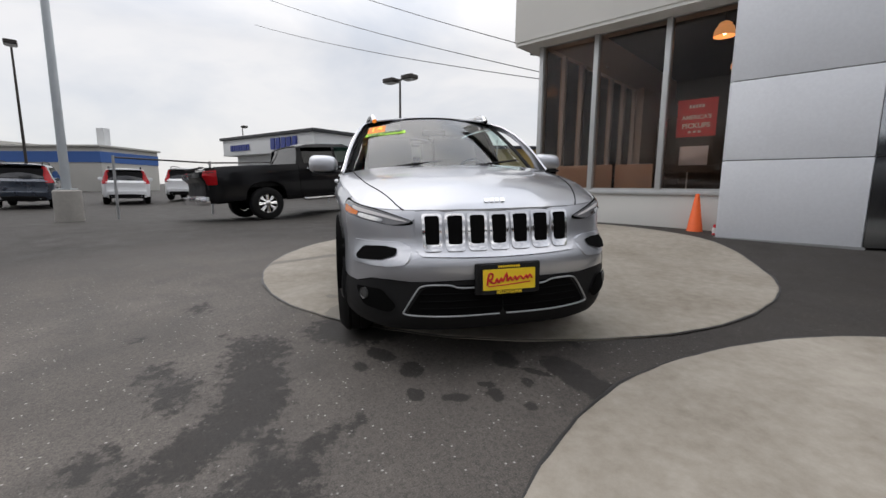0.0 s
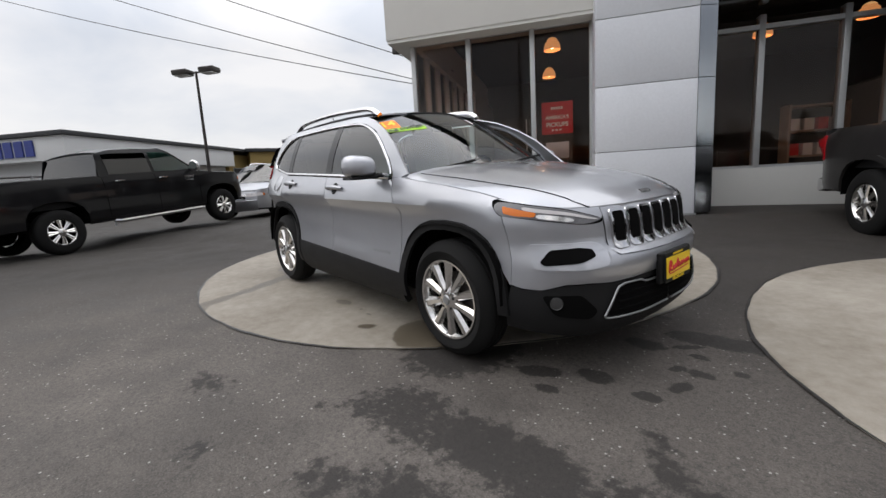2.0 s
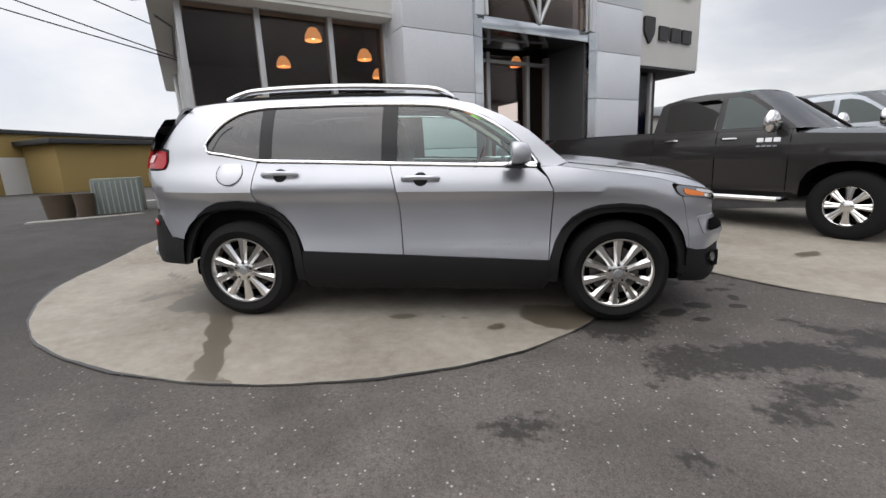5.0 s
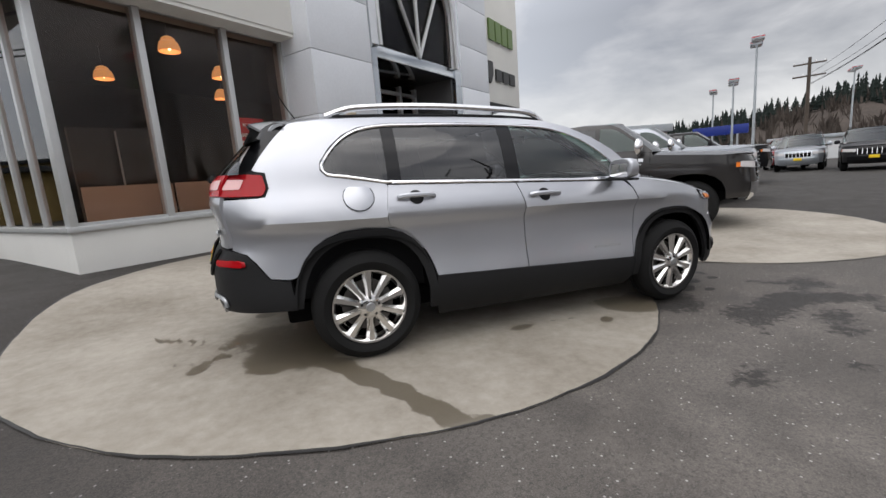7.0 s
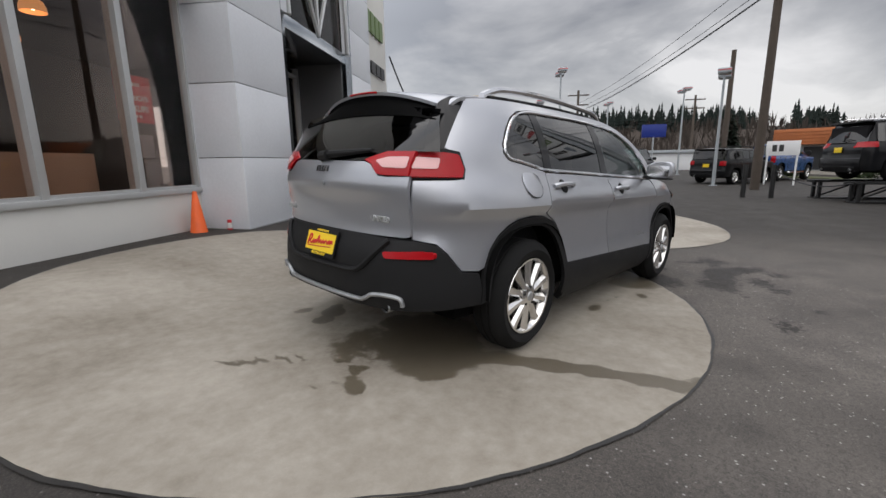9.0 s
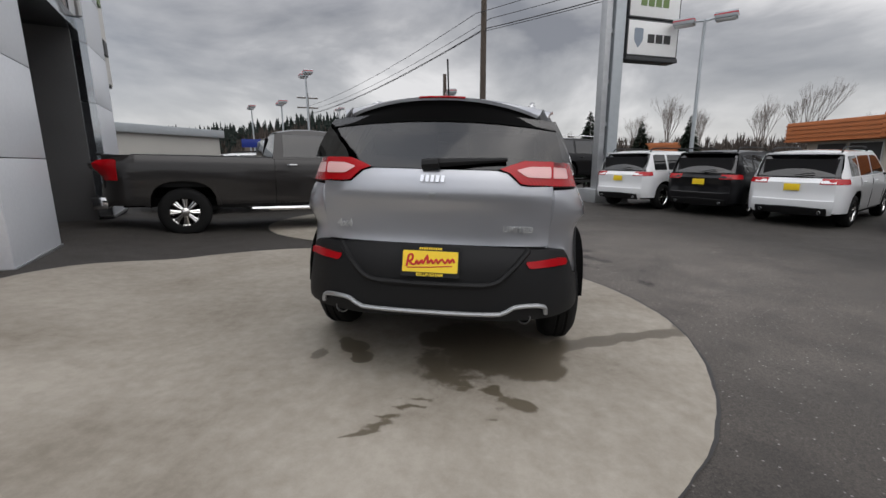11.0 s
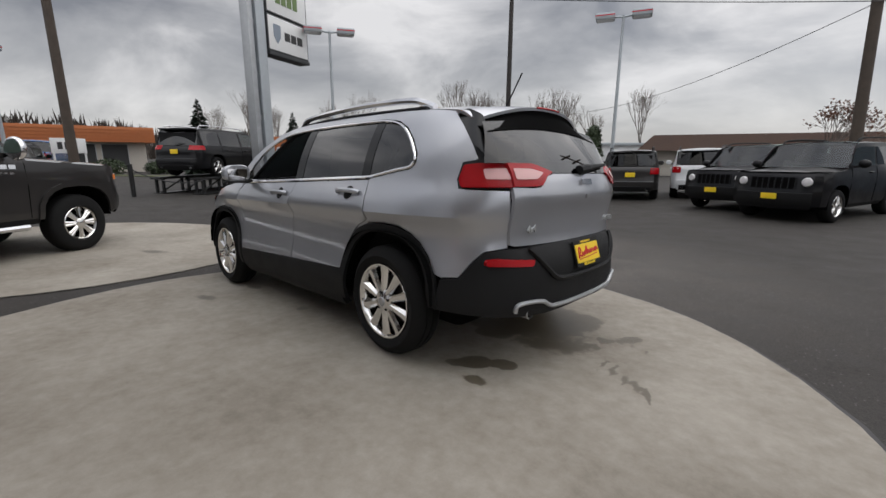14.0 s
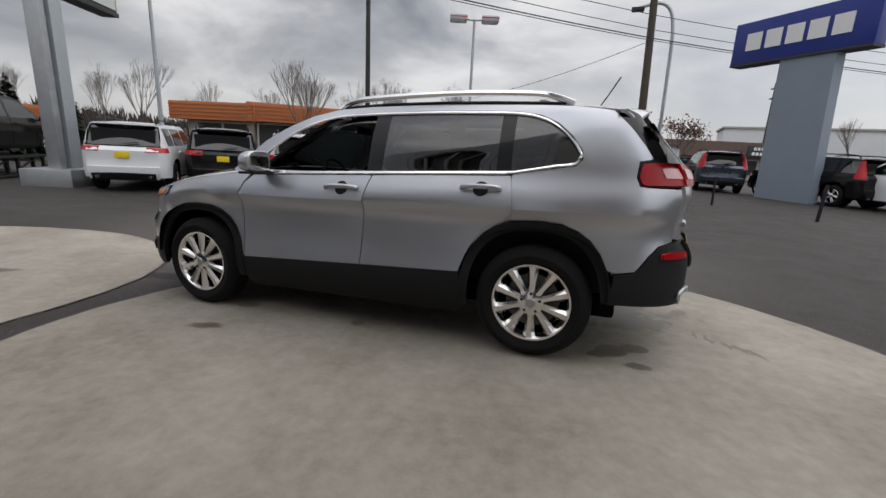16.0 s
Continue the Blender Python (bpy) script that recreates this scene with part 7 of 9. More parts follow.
        for z in (mid - 0.06, mid + 0.12, hf - 0.06):
            part("guard_bar", sweep([(xf + 0.13, -0.34, z), (xf + 0.15, 0, z), (xf + 0.13, 0.34, z)], 0.03, 8), "chrome", root)
        for e in (1, -1):
            part("guard_wing", sweep([(xf + 0.12, 0.34 * e, hf - 0.08), (xf + 0.02, 0.72 * e, hf - 0.05), (xf - 0.12, 0.92 * e, hf - 0.22), (xf - 0.06, 0.88 * e, mid - 0.02), (xf + 0.10, 0.34 * e, mid - 0.08)], 0.028, 8), "chrome", root)
    if S.get("letters"):
        for e in (False, True):
            part("door_lettering", bars(3, 0.30, 0.055, 0.004, 0.2), "chrome", root, "bright door lettering", m=shell_frame(sh, wsb - 0.28, belt - 0.13, 0.002, e))
            part("door_lettering", bars(4, 0.26, 0.022, 0.004, 0.2), "chrome", root, m=shell_frame(sh, wsb - 0.30, belt - 0.21, 0.002, e))
    # underside and wheels; floor, fill and wells coloured near-black for shade
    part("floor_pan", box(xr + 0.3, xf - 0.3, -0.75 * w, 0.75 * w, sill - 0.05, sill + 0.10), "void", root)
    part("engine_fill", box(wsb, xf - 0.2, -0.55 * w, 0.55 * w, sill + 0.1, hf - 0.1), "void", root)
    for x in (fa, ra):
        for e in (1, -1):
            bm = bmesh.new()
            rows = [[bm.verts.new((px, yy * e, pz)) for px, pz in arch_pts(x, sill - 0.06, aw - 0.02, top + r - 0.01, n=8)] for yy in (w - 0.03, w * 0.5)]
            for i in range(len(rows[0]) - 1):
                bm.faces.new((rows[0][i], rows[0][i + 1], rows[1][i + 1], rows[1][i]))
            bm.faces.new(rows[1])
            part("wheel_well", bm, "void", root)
            wheel_cheap(root, (x, e * (w - 0.02), r), r, S.get("rim", r * 0.65), S.get("tw", 0.24), e, S.get("spokes", 5), S.get("rimmat", "alloy"))
    x, y = at
    root.matrix_world = stand(x, y, lift, heading)
    return root


RAM = dict(w=1.0, r=0.425, sill=0.56, belt=1.38, roof=1.99, hood_r=1.33, hood_f=1.23, tumble=0.17, corner=0.8, arch=0.57, aw=0.53, crown=0.07,
           flare=None, bump_f="chrome", bump_r="chrome", bump_label="chrome front bumper", zb=0.80, zr=0.72, grille=(0.50, 0.86, 1.13), gmat="chrome",
           lamp_f=(0.64, 0.95, 1.03, 1.15), lamp_r=(0.86, 0.985, 0.98, 1.32), glass_r="glass_dark", hmat="chrome", hdrop=0.10, mirror="chrome", mz=0.10, ms=1.3, mt=1.3,
           letters=True, dealer=False, inner="cabin_lit_backing", rim=0.25, spokes=8, tw=0.27)


def ram(wb, tail, cab, over=0.98, **kw):
    f = wb / 2
    S = dict(RAM, fa=f, ra=-f, xf=f + over, xr=-f - tail, rgb=cab, rft=cab + 0.14, wsb=f - 0.62, wst=f - 1.32, bed=(cab, 1.40))
    d = (f - 0.62) - cab
    S["wins"] = ((cab + 0.20, cab + 0.20 + d * 0.40), (cab + 0.28 + d * 0.40, f - 0.80))
    S["gaps"] = (cab + 0.03, cab + 0.24 + d * 0.40, f - 0.66)
    S["handles"] = (cab + 0.36, cab + 0.42 + d * 0.40)
    S.update(kw)
    return S


vehicle("pickup_truck", "charcoal crew-cab pickup with long bed and chrome steps", "pickup truck", "charcoal", ram(4.14, 1.22, -0.57, flare="charcoal", tone="charcoal", step=(0.10, 0.08)), (4.48, 3.96), -54.9, "parked pickups")
vehicle("pickup_truck", "white crew-cab pickup parked beside the charcoal one", "pickup truck", "pearl", ram(4.14, 1.22, -0.57, tone="white"), (7.50, 5.80), -54.9, "parked pickups")
vehicle("pickup_truck", "black crew-cab pickup with chrome bumpers and side steps", "pickup truck", "black_paint", ram(3.85, 1.45, -1.02, tone="black"), (-9.3, -1.75), 121.0, "parked pickups")

SUV_BASE = dict(w=0.96, r=0.37, sill=0.36, belt=1.12, roof=1.74, hood_r=1.10, hood_f=0.96, tumble=0.20, xf=2.32, xr=-2.42, fa=1.45, ra=-1.45, wsb=1.02, wst=0.32, rft=-2.02, rgb=-2.28,
                wins=((-1.95, -1.36), (-1.26, -0.32), (-0.22, 0.78)), gaps=(-1.28, -0.27, 0.86), handles=(-1.02, 0.0), lamp_r=(0.50, 0.94, 1.0, 1.115), zr=0.64, plate_r=0.92, plate_f=0.56, style="slots", rails="plastic", mid=0.74)
GC = dict(SUV_BASE, spokes=5)
REN = dict(SUV_BASE, w=0.90, xf=1.96, xr=-2.10, fa=1.28, ra=-1.28, r=0.34, roof=1.68, belt=1.12, hood_r=1.10, hood_f=1.0, wsb=0.92, wst=0.40, rft=-1.92, rgb=-2.02, wins=((-1.80, -1.30), (-1.20, -0.30), (-0.22, 0.72)), gaps=(-1.25, -0.26, 0.80), handles=(-1.0, 0.02), lamp_r=(0.62, 0.86, 0.88, 1.08), tumble=0.12, corner=0.7, plate_r=0.86)
PAT = dict(REN, xf=2.10, xr=-2.22, r=0.345, roof=1.68, belt=1.12, hood_r=1.08, hood_f=1.02, wsb=0.98, wst=0.55, rft=-2.06, rgb=-2.16, wins=((-1.95, -1.36), (-1.28, -0.30), (-0.22, 0.84)), gaps=(-1.30, -0.26, 0.90), round_lamps=True, corner=0.55, tumble=0.10, gmat="black_paint", grille=(0.42, 0.72, 0.95), lamp_f=(0.5, 0.85, 0.78, 0.94), bump_f="plastic")
XC = dict(SUV_BASE, w=0.94, lamp_r=(0.72, 0.92, 0.98, 1.58), style="bars", plate_r=0.98, dealer=False, xf=2.30, xr=-2.30, fa=1.39, ra=-1.39, wsb=0.98, wst=0.25, rft=-1.95, rgb=-2.18, roof=1.70, lamp_f=(0.55, 0.9, 0.76, 0.90))
VAN = dict(SUV_BASE, w=1.0, xf=2.62, xr=-2.50, fa=1.545, ra=-1.545, r=0.36, sill=0.30, belt=1.06, roof=1.74, hood_r=1.06, hood_f=0.82, wsb=1.42, wst=0.55, rft=-2.22, rgb=-2.40, wins=((-2.18, -1.32), (-1.22, -0.14), (-0.04, 1.15)), gaps=(-1.27, -0.09, 1.02), handles=(-0.95, 0.14), lamp_r=(0.55, 0.98, 0.95, 1.10), style="bars", tumble=0.2, plate_r=0.88, lamp_f=(0.5, 0.92, 0.66, 0.78), grille=(0.5, 0.60, 0.72), zb=0.55, rails="chrome")
SEDAN = dict(SUV_BASE, w=0.92, xf=2.42, xr=-2.45, fa=1.42, ra=-1.42, r=0.335, sill=0.28, belt=0.94, roof=1.45, hood_r=0.96, hood_f=0.74, wsb=1.02, wst=0.15, rft=-0.85, rgb=-1.55, wins=((-1.25, -0.45), (-0.35, 0.66)), gaps=(-1.0, -0.40, 0.78), handles=(-0.72, 0.05), lamp_r=(0.5, 0.9, 0.72, 0.88), zr=0.55, rails=None, style="bars", lamp_f=(0.52, 0.9, 0.60, 0.72), grille=(0.45, 0.46, 0.66), zb=0.42, dealer=False, plate_f=0.40)


def row_car(nm, lb, cat, paint, S, plate_at, heading, group, **kw):
    """Places a car by the point where its rear plate stands."""
    a = radians(heading)
    return vehicle(nm, lb, cat, paint, S, (plate_at[0] - S["xr"] * math.cos(a), plate_at[1] - S["xr"] * math.sin(a)), heading, group, **kw)


ROW = "cars parked in a row along the lot edge"
row_car("suv", "white SUV with dark glass and yellow dealer plate", "car", "white_paint", dict(GC, tone="white"), (9.38, -4.06), -52, ROW)
row_car("suv", "black SUV with dark glass and yellow dealer plate", "car", "black_paint", dict(GC, tone="black"), (7.98, -5.78), -47, ROW)
row_car("suv", "white SUV with black rear valance and dealer plate", "car", "white_paint", dict(GC, tone="white", bump_r="white_paint"), (6.34, -7.09), -48, ROW)
row_car("suv", "dark grey compact SUV with upright tail", "car", "charcoal", dict(REN, tone="dark grey"), (2.05, -12.11), -70, ROW)
row_car("suv", "white compact SUV with black roof rails", "car", "white_paint", dict(REN, tone="white"), (0.32, -13.63), -74, ROW)
FACE = "black boxy SUVs facing the showroom"
vehicle("suv", "black boxy SUV with round headlamps and slotted grille", "car", "black_paint", dict(PAT, tone="black"), (-1.38, -12.39), 71, FACE)
vehicle("suv", "black boxy SUV with round headlamps, nearer the showroom", "car", "black_paint", dict(PAT, tone="black"), (-2.78, -10.99), 71, FACE)
VOL = "cars on the neighbouring lot"
vehicle("suv", "white SUV with tall red tail lamps on the neighbouring lot", "car", "white_paint", dict(XC, tone="white"), (-20.3, -11.9), 204, VOL)
vehicle("suv", "white SUV parked askew beyond the fence", "car", "white_paint", dict(XC, tone="white"), (-22.4, -9.5), 187, VOL)
vehicle("suv", "dark SUV with red tail lamps at the lot edge", "car", "dark_blue", dict(XC, tone="dark"), (-16.2, -13.5), 204, VOL)
vehicle("suv", "dark SUV seen from behind under the tall blue sign", "car", "dark_blue", dict(XC, tone="dark"), (-6.6, -19.5), -92, VOL)
vehicle("suv", "black SUV with tall tail lamps by the blue sign", "car", "black_paint", dict(XC, tone="black"), (-9.4, -16.6), -60, VOL)
vehicle("suv", "white SUV at the end of the neighbouring row", "car", "white_paint", dict(XC, tone="white"), (-11.2, -14.6), -60, VOL)
vehicle("minivan", "silver grey minivan parked along the lane", "car", "silver", dict(VAN, tone="silver", dealer=False), (-12.7, 2.9), -50, "vehicles along the lane")
vehicle("sedan", "pale silver sedan parked behind the minivan", "car", "pearl", dict(SEDAN, tone="pale silver"), (-14.9, 6.6), -51, "vehicles along the lane")
FAR = "cars on the far display row"
vehicle("suv", "silver SUV facing the lane with slotted grille", "car", "pearl", dict(GC, tone="silver"), (23.6, 10.2), 205, FAR)
vehicle("suv", "black SUV facing the lane with bright slotted grille", "car", "black_paint", dict(GC, tone="black"), (22.2, 6.9), 207, FAR)
vehicle("suv", "black boxy SUV standing across the far row", "car", "black_paint", dict(PAT, tone="black"), (22.0, 1.9), -20, FAR)
vehicle("pickup_truck", "blue pickup on the far display row", "pickup truck", "blue_paint", ram(3.6, 1.15, -1.0, tone="blue", mirror="plastic"), (27.5, 0.8), -15, FAR)
vehicle("pickup_truck", "dark pickup beyond the charcoal truck", "pickup truck", "black_paint", ram(3.6, 1.15, -1.0, tone="dark", mirror="plastic"), (13.2, 8.6), -58, FAR)
vehicle("suv", "white SUV on the far display row", "car", "white_paint", dict(GC, tone="white"), (17.5, 11.6), -70, FAR)
vehicle("suv", "red SUV on the far display row", "car", "red_paint", dict(GC, tone="red"), (26.5, 12.5), 205, FAR)
# two more of the display car's own model, in the row
def dress(paint, tone, label, plate_at, heading):
    c = suv(paint, tone, cheap=True)
    tagged(c, label, "car", ROW)
    a = radians(heading)
    x, y = plate_at[0] + 2.3 * math.cos(a), plate_at[1] + 2.3 * math.sin(a)
    c.matrix_world = stand(x, y, 0.0, heading)


dress("charcoal", "charcoal", "charcoal five-door SUV with yellow dealer plate", (5.05, -9.05), -54)
dress("white_paint", "white", "white five-door SUV with black lower cladding", (3.75, -11.0), -57)
MV, MVH = (14.0, -2.0), -56
vehicle("minivan", "black minivan raised on a steel display ramp", "car", "black_paint", dict(VAN, tone="black"), (MV[0] + 2.5 * math.cos(radians(MVH)), MV[1] + 2.5 * math.sin(radians(MVH))), MVH, "vehicles along the lane", lift=0.62)

# ---------------------------------------------------------------- poles, lamps, signs
def on_ground(x, y, z=0.0):
    return Vector((x, y, ground_z(x, y) + z))


def lamp_post(x, y, h, mat, heads, label, turn=0.0, base=0.0, r=0.075, group="lamp posts"):
    """A tapered post with shoebox lamp heads on short arms."""
    root = thing("street_lamp", label, "lamp post", group, m=Matrix.Translation(on_ground(x, y)) @ Matrix.Rotation(radians(turn), 4, "Z"))
    if base:
        part("footing", lathe([(0.0, base), (0.25, base), (0.29, base - 0.04), (0.30, -0.3)], 24), "kerb", root, "concrete footing")
    part("post", tube((0, 0, 0), (0, 0, h), r, r * 0.6, 12), mat, root, "tapered post")
    part("base_plate", box(-0.16, 0.16, -0.16, 0.16, base, base + 0.03, 0.005), mat, root)
    for e in ((1, -1) if heads == 2 else ((1,) if heads == 1 else ())):
        arm = 0.30
        part("arm", tube((0, 0, h - 0.05), (arm * e, 0, h - 0.02), 0.035, 0.035, 8), mat, root)
        hd = new("lamp_head")
        hd.parent = root
        part("housing", box(arm * e - 0.02 * e, (arm + 0.62) * e, -0.24, 0.24, h - 0.10, h + 0.10, 0.035), mat, hd, "shoebox housing")
        part("lens", box((arm + 0.03) * e, (arm + 0.57) * e, -0.19, 0.19, h - 0.125, h - 0.102, 0.004), "sign_white", hd, "pale lens")
        part("band", box((arm - 0.025) * e, (arm + 0.625) * e, -0.246, 0.246, h + 0.0, h + 0.035), "sign_red" if mat == "lamp_grey" else mat, hd)
    return root


G2 = "twin-head lamp posts"
lamp_post(11.8, -7.1, 6.0, "lamp_grey", 2, "grey twin-head lamp post with red bands", 60, group=G2)
lamp_post(3.42, -13.7, 6.3, "lamp_grey", 2, "grey twin-head lamp post behind the parked row", 20, group=G2)
lamp_post(20.2, 10.47, 6.15, "lamp_grey", 2, "grey twin-head lamp post on the far lot", 35, group=G2)
lamp_post(23.1, 13.5, 5.05, "lamp_grey", 2, "grey twin-head lamp post far down the lot", 35, group=G2)
lamp_post(18.8, 2.05, 4.75, "lamp_grey", 2, "grey twin-head lamp post beyond the pickups", 10, group=G2)
lamp_post(32.0, 7.0, 6.0, "lamp_grey", 2, "grey twin-head lamp post near the road", 30, group=G2)
lamp_post(29.0, 19.0, 5.6, "lamp_grey", 2, "grey twin-head lamp post far down the lot", 35, group=G2)
lamp_post(38.0, 15.0, 6.4, "lamp_grey", 2, "grey twin-head lamp post near the road", 35, group=G2)
lamp_post(-16.5, 1.55, 5.65, "lamp_brown", 2, "bronze twin-head lamp post on the neighbouring lot", 40, group="bronze lamp posts")
for x, y, h in ((-21.0, -16.5, 7.4), (-27.6, -22.4, 7.4), (-36.3, -30.0, 7.4), (-47.0, -39.4, 7.4), (-44.0, -11.5, 6.6)):
    lamp_post(x, y, h, "lamp_brown", 1, "bronze single-head lamp post on the neighbouring lot", 30, group="bronze lamp posts")
lamp_post(7.1, -12.13, 11.0, "lamp_brown", 0, "plain dark steel mast behind the parked row", r=0.11)
lamp_post(-8.15, -7.8, 11.0, "lamp_grey", 0, "tall grey flagpole on a concrete footing", base=0.80, r=0.105)
lamp_post(-13.0, 5.2, 2.6, "steel", 0, "thin steel flagpole by the lane", r=0.03)
lamp_post(-22.0, 8.0, 3.4, "steel", 0, "thin steel flagpole by the warehouse", r=0.035)


def utility_pole(x, y, h, label, lean=0.0, arms=True, turn=0.0):
    root = thing("utility_pole", label, "utility pole", "utility poles", m=Matrix.Translation(on_ground(x, y)) @ Matrix.Rotation(radians(lean), 4, "Y") @ Matrix.Rotation(radians(turn), 4, "Z"))
    part("pole", tube((0, 0, -0.3), (0, 0, h), 0.17, 0.12, 14), "wood_pole", root, "weathered wooden pole")
    if arms:
        for z in (h - 0.5, h - 1.5):
            part("crossarm", box(-0.06, 0.06, -1.1, 1.1, z - 0.06, z + 0.06, 0.01), "wood_pole", root, "wooden crossarm")
            for yy in (-1.0, -0.4, 0.4, 1.0):
                part("insulator", lathe([(0.0, 0.16), (0.035, 0.14), (0.05, 0.06), (0.03, 0.0)], 10, at=(0, yy, z + 0.06)), "sign_white", root, "pale insulator")
    return root


utility_pole(17.5, 0.35, 11.0, "dark wooden utility pole beside the road", turn=30)
utility_pole(-3.2, -16.5, 10.5, "dark wooden utility pole behind the black SUVs", lean=2.0, turn=30)
utility_pole(42.0, 20.0, 8.6, "wooden utility pole far down the road", turn=30)
utility_pole(56.0, 12.0, 8.6, "wooden utility pole far down the road", turn=30)
utility_pole(27.3, 3.35, 7.3, "grey wooden utility pole with a lamp arm", arms=False)
utility_pole(-18.0, -52.0, 9.5, "wooden utility pole far behind the houses", turn=0)
p = thing("street_lamp", "slim grey street lamp with a curved arm", "lamp post", "lamp posts", m=Matrix.Translation(on_ground(-4.0, -17.6)))
part("post", sweep(spline([(0, 0, 0), (0.05, 0, 4), (0.15, 0, 6.6), (0.6, 0, 7.4), (1.5, 0, 7.3)], 5), 0.07, 8), "lamp_grey", p, "curved steel post")
part("lamp_head", box(1.3, 1.8, -0.13, 0.13, 7.15, 7.32, 0.05), "lamp_brown", p, "dark lamp head")


def wire(name, a, b, sag, r=0.012):
    a, b = Vector(a), Vector(b)
    pts = [a.lerp(b, k / 16) - Vector((0, 0, sag * 4 * (k / 16) * (1 - k / 16))) for k in range(17)]
    solo(name, sweep(pts, r, 5), "wire", "black overhead cable sagging between poles", "cable", "overhead cables")


ga, gb = on_ground(17.5, 0.35), on_ground(-3.2, -16.5)
for za, zb, dy, r in ((8.2, 6.6, 0.4, 0.014), (7.85, 6.2, -0.3, 0.014), (7.45, 5.85, 0.0, 0.022), (7.35, 5.75, 0.15, 0.014)):
    wire("power_line", ga + Vector((dy * 0.5, dy, za)), gb + Vector((dy * 0.5, dy, zb)), 0.34, r)
    wire("power_line", ga + Vector((dy * 0.5, dy, za)), on_ground(42, 20) + Vector((dy * 0.5, dy, za - 1.0)), 0.5, r)
    wire("power_line", gb + Vector((dy * 0.5, dy, zb)), Vector((-40, -40, zb + 1.0)), 0.6, r)
wire("service_line", gb + Vector((0.1, 0.1, 5.8)), Vector((10.6, -26, 4.2)), 0.5, 0.012)
for rise, far, dy in ((0.0, 10.9, 0.0), (0.04, 12.6, 0.4), (0.5, 14.6, 1.0)):
    wire("service_line", Vector((-5.75, 5.6, 3.42 + rise)), Vector((-26.2, -6.5 + dy, far)), 0.25, 0.013)

# tall showroom sign: steel pylon, stacked white panels with plain marks
root = thing("pylon_sign", "tall pale steel pylon with stacked white brand panels", "sign", m=Matrix.Translation(on_ground(11.7, -4.2)) @ Matrix.Rotation(radians(-66.6), 4, "Z"))
part("pylon_leg", box(-0.42, -0.20, -0.16, 0.16, 0, 9.6, 0.02), "steel", root, "pale steel leg")
part("pylon_leg", box(-0.10, 0.30, -0.20, 0.20, 0, 9.6, 0.02), "lamp_grey", root, "broad grey leg")
part("pylon_foot", box(-0.75, 0.60, -0.62, 0.62, -0.2, 0.45, 0.02), "steel", root, "steel foot box")
for z in (0.7, 1.5, 2.6, 4.0, 5.6):
    part("pylon_brace", box(-0.22, -0.08, -0.10, 0.10, z, z + 0.14), "steel", root)
for k, (z0, z1) in enumerate(((4.92, 6.09), (6.12, 7.29), (7.32, 8.49), (8.52, 9.3))):
    pn = new("sign_panel")
    pn.parent = root
    tagged(pn, "white sign panel in a dark frame")
    part("cabinet", box(0.38, 2.50, -0.20, 0.20, z0, z1, 0.015), "roof_trim", pn, "dark cabinet")
    for e in (1, -1):
        part("face", box(0.43, 2.45, e * 0.202, e * 0.208, z0 + 0.05, z1 - 0.05, 0.002), "sign_white", pn, "white face")
        zc = (z0 + z1) / 2
        m = frame_on((1.44, e * 0.208, zc), (0, e, 0)) @ Matrix.Scale(1.25, 4)
        if k == 0:
            part("mark", prism(rounded([(-0.62, 0.24), (-0.62, -0.06), (-0.48, -0.26), (-0.34, -0.06), (-0.34, 0.24)], 0.04), 0.01), "sign_grey", pn, "blue-grey shield mark", m=m, smooth=None)
            part("mark", bars(3, 0.80, 0.22, 0.01, 0.18), "dark_ink", pn, "dark letter-like bars", m=m @ Matrix.Translation((0.22, 0, 0)))
        elif k == 1:
            part("mark", bars(4, 0.95, 0.32, 0.01, 0.2), "green_sign", pn, "olive green letter-like bars", m=m)
        else:
            part("mark", bars(5, 1.1, 0.25, 0.01, 0.2), "sign_red" if k == 2 else "dark_ink", pn, "letter-like bars", m=m)
part("sign_arm", box(0.28, 0.45, -0.08, 0.08, 5.0, 9.2), "steel", root)
part("sign_drip", box(0.38, 2.50, -0.25, 0.25, 4.78, 4.90, 0.01), "roof_trim", root, "dark lower edge")

# neighbour's pylon with a blue panel
root = thing("pylon_sign", "grey tapered pylon with a large blue brand panel", "sign", m=Matrix.Translation(on_ground(-8.35, -15.9)) @ Matrix.Rotation(radians(-50), 4, "Z"))
bm = bmesh.new()
lo = [bm.verts.new((x, y, -0.2)) for x, y in ((-0.95, -0.25), (0.95, -0.25), (0.95, 0.25), (-0.95, 0.25))]
hi = [bm.verts.new((x, y, 5.4)) for x, y in ((-0.70, -0.25), (1.05, -0.25), (1.05, 0.25), (-0.70, 0.25))]
for i in range(4):
    bm.faces.new((lo[i], lo[(i + 1) % 4], hi[(i + 1) % 4], hi[i]))
bm.faces.new(hi)
part("pylon", bm, "sign_grey", root, "grey tapered pylon", smooth=None)
part("blue_panel", box(-1.7, 2.95, -0.30, 0.30, 5.1, 6.6, 0.02), "sign_blue", root, "deep blue panel")
part("panel_edge", box(-1.7, 2.95, -0.32, 0.32, 5.02, 5.1), "roof_trim", root)
part("mark", bars(5, 3.6, 0.62, 0.03, 0.22), "sign_white", root, "white letter-like bars", m=frame_on((0.6, 0.31, 5.85), (0, 1, 0)))
part("mark", bars(5, 3.6, 0.62, 0.03, 0.22), "sign_white", root, "white letter-like bars", m=frame_on((0.6, -0.31, 5.85), (0, -1, 0)))

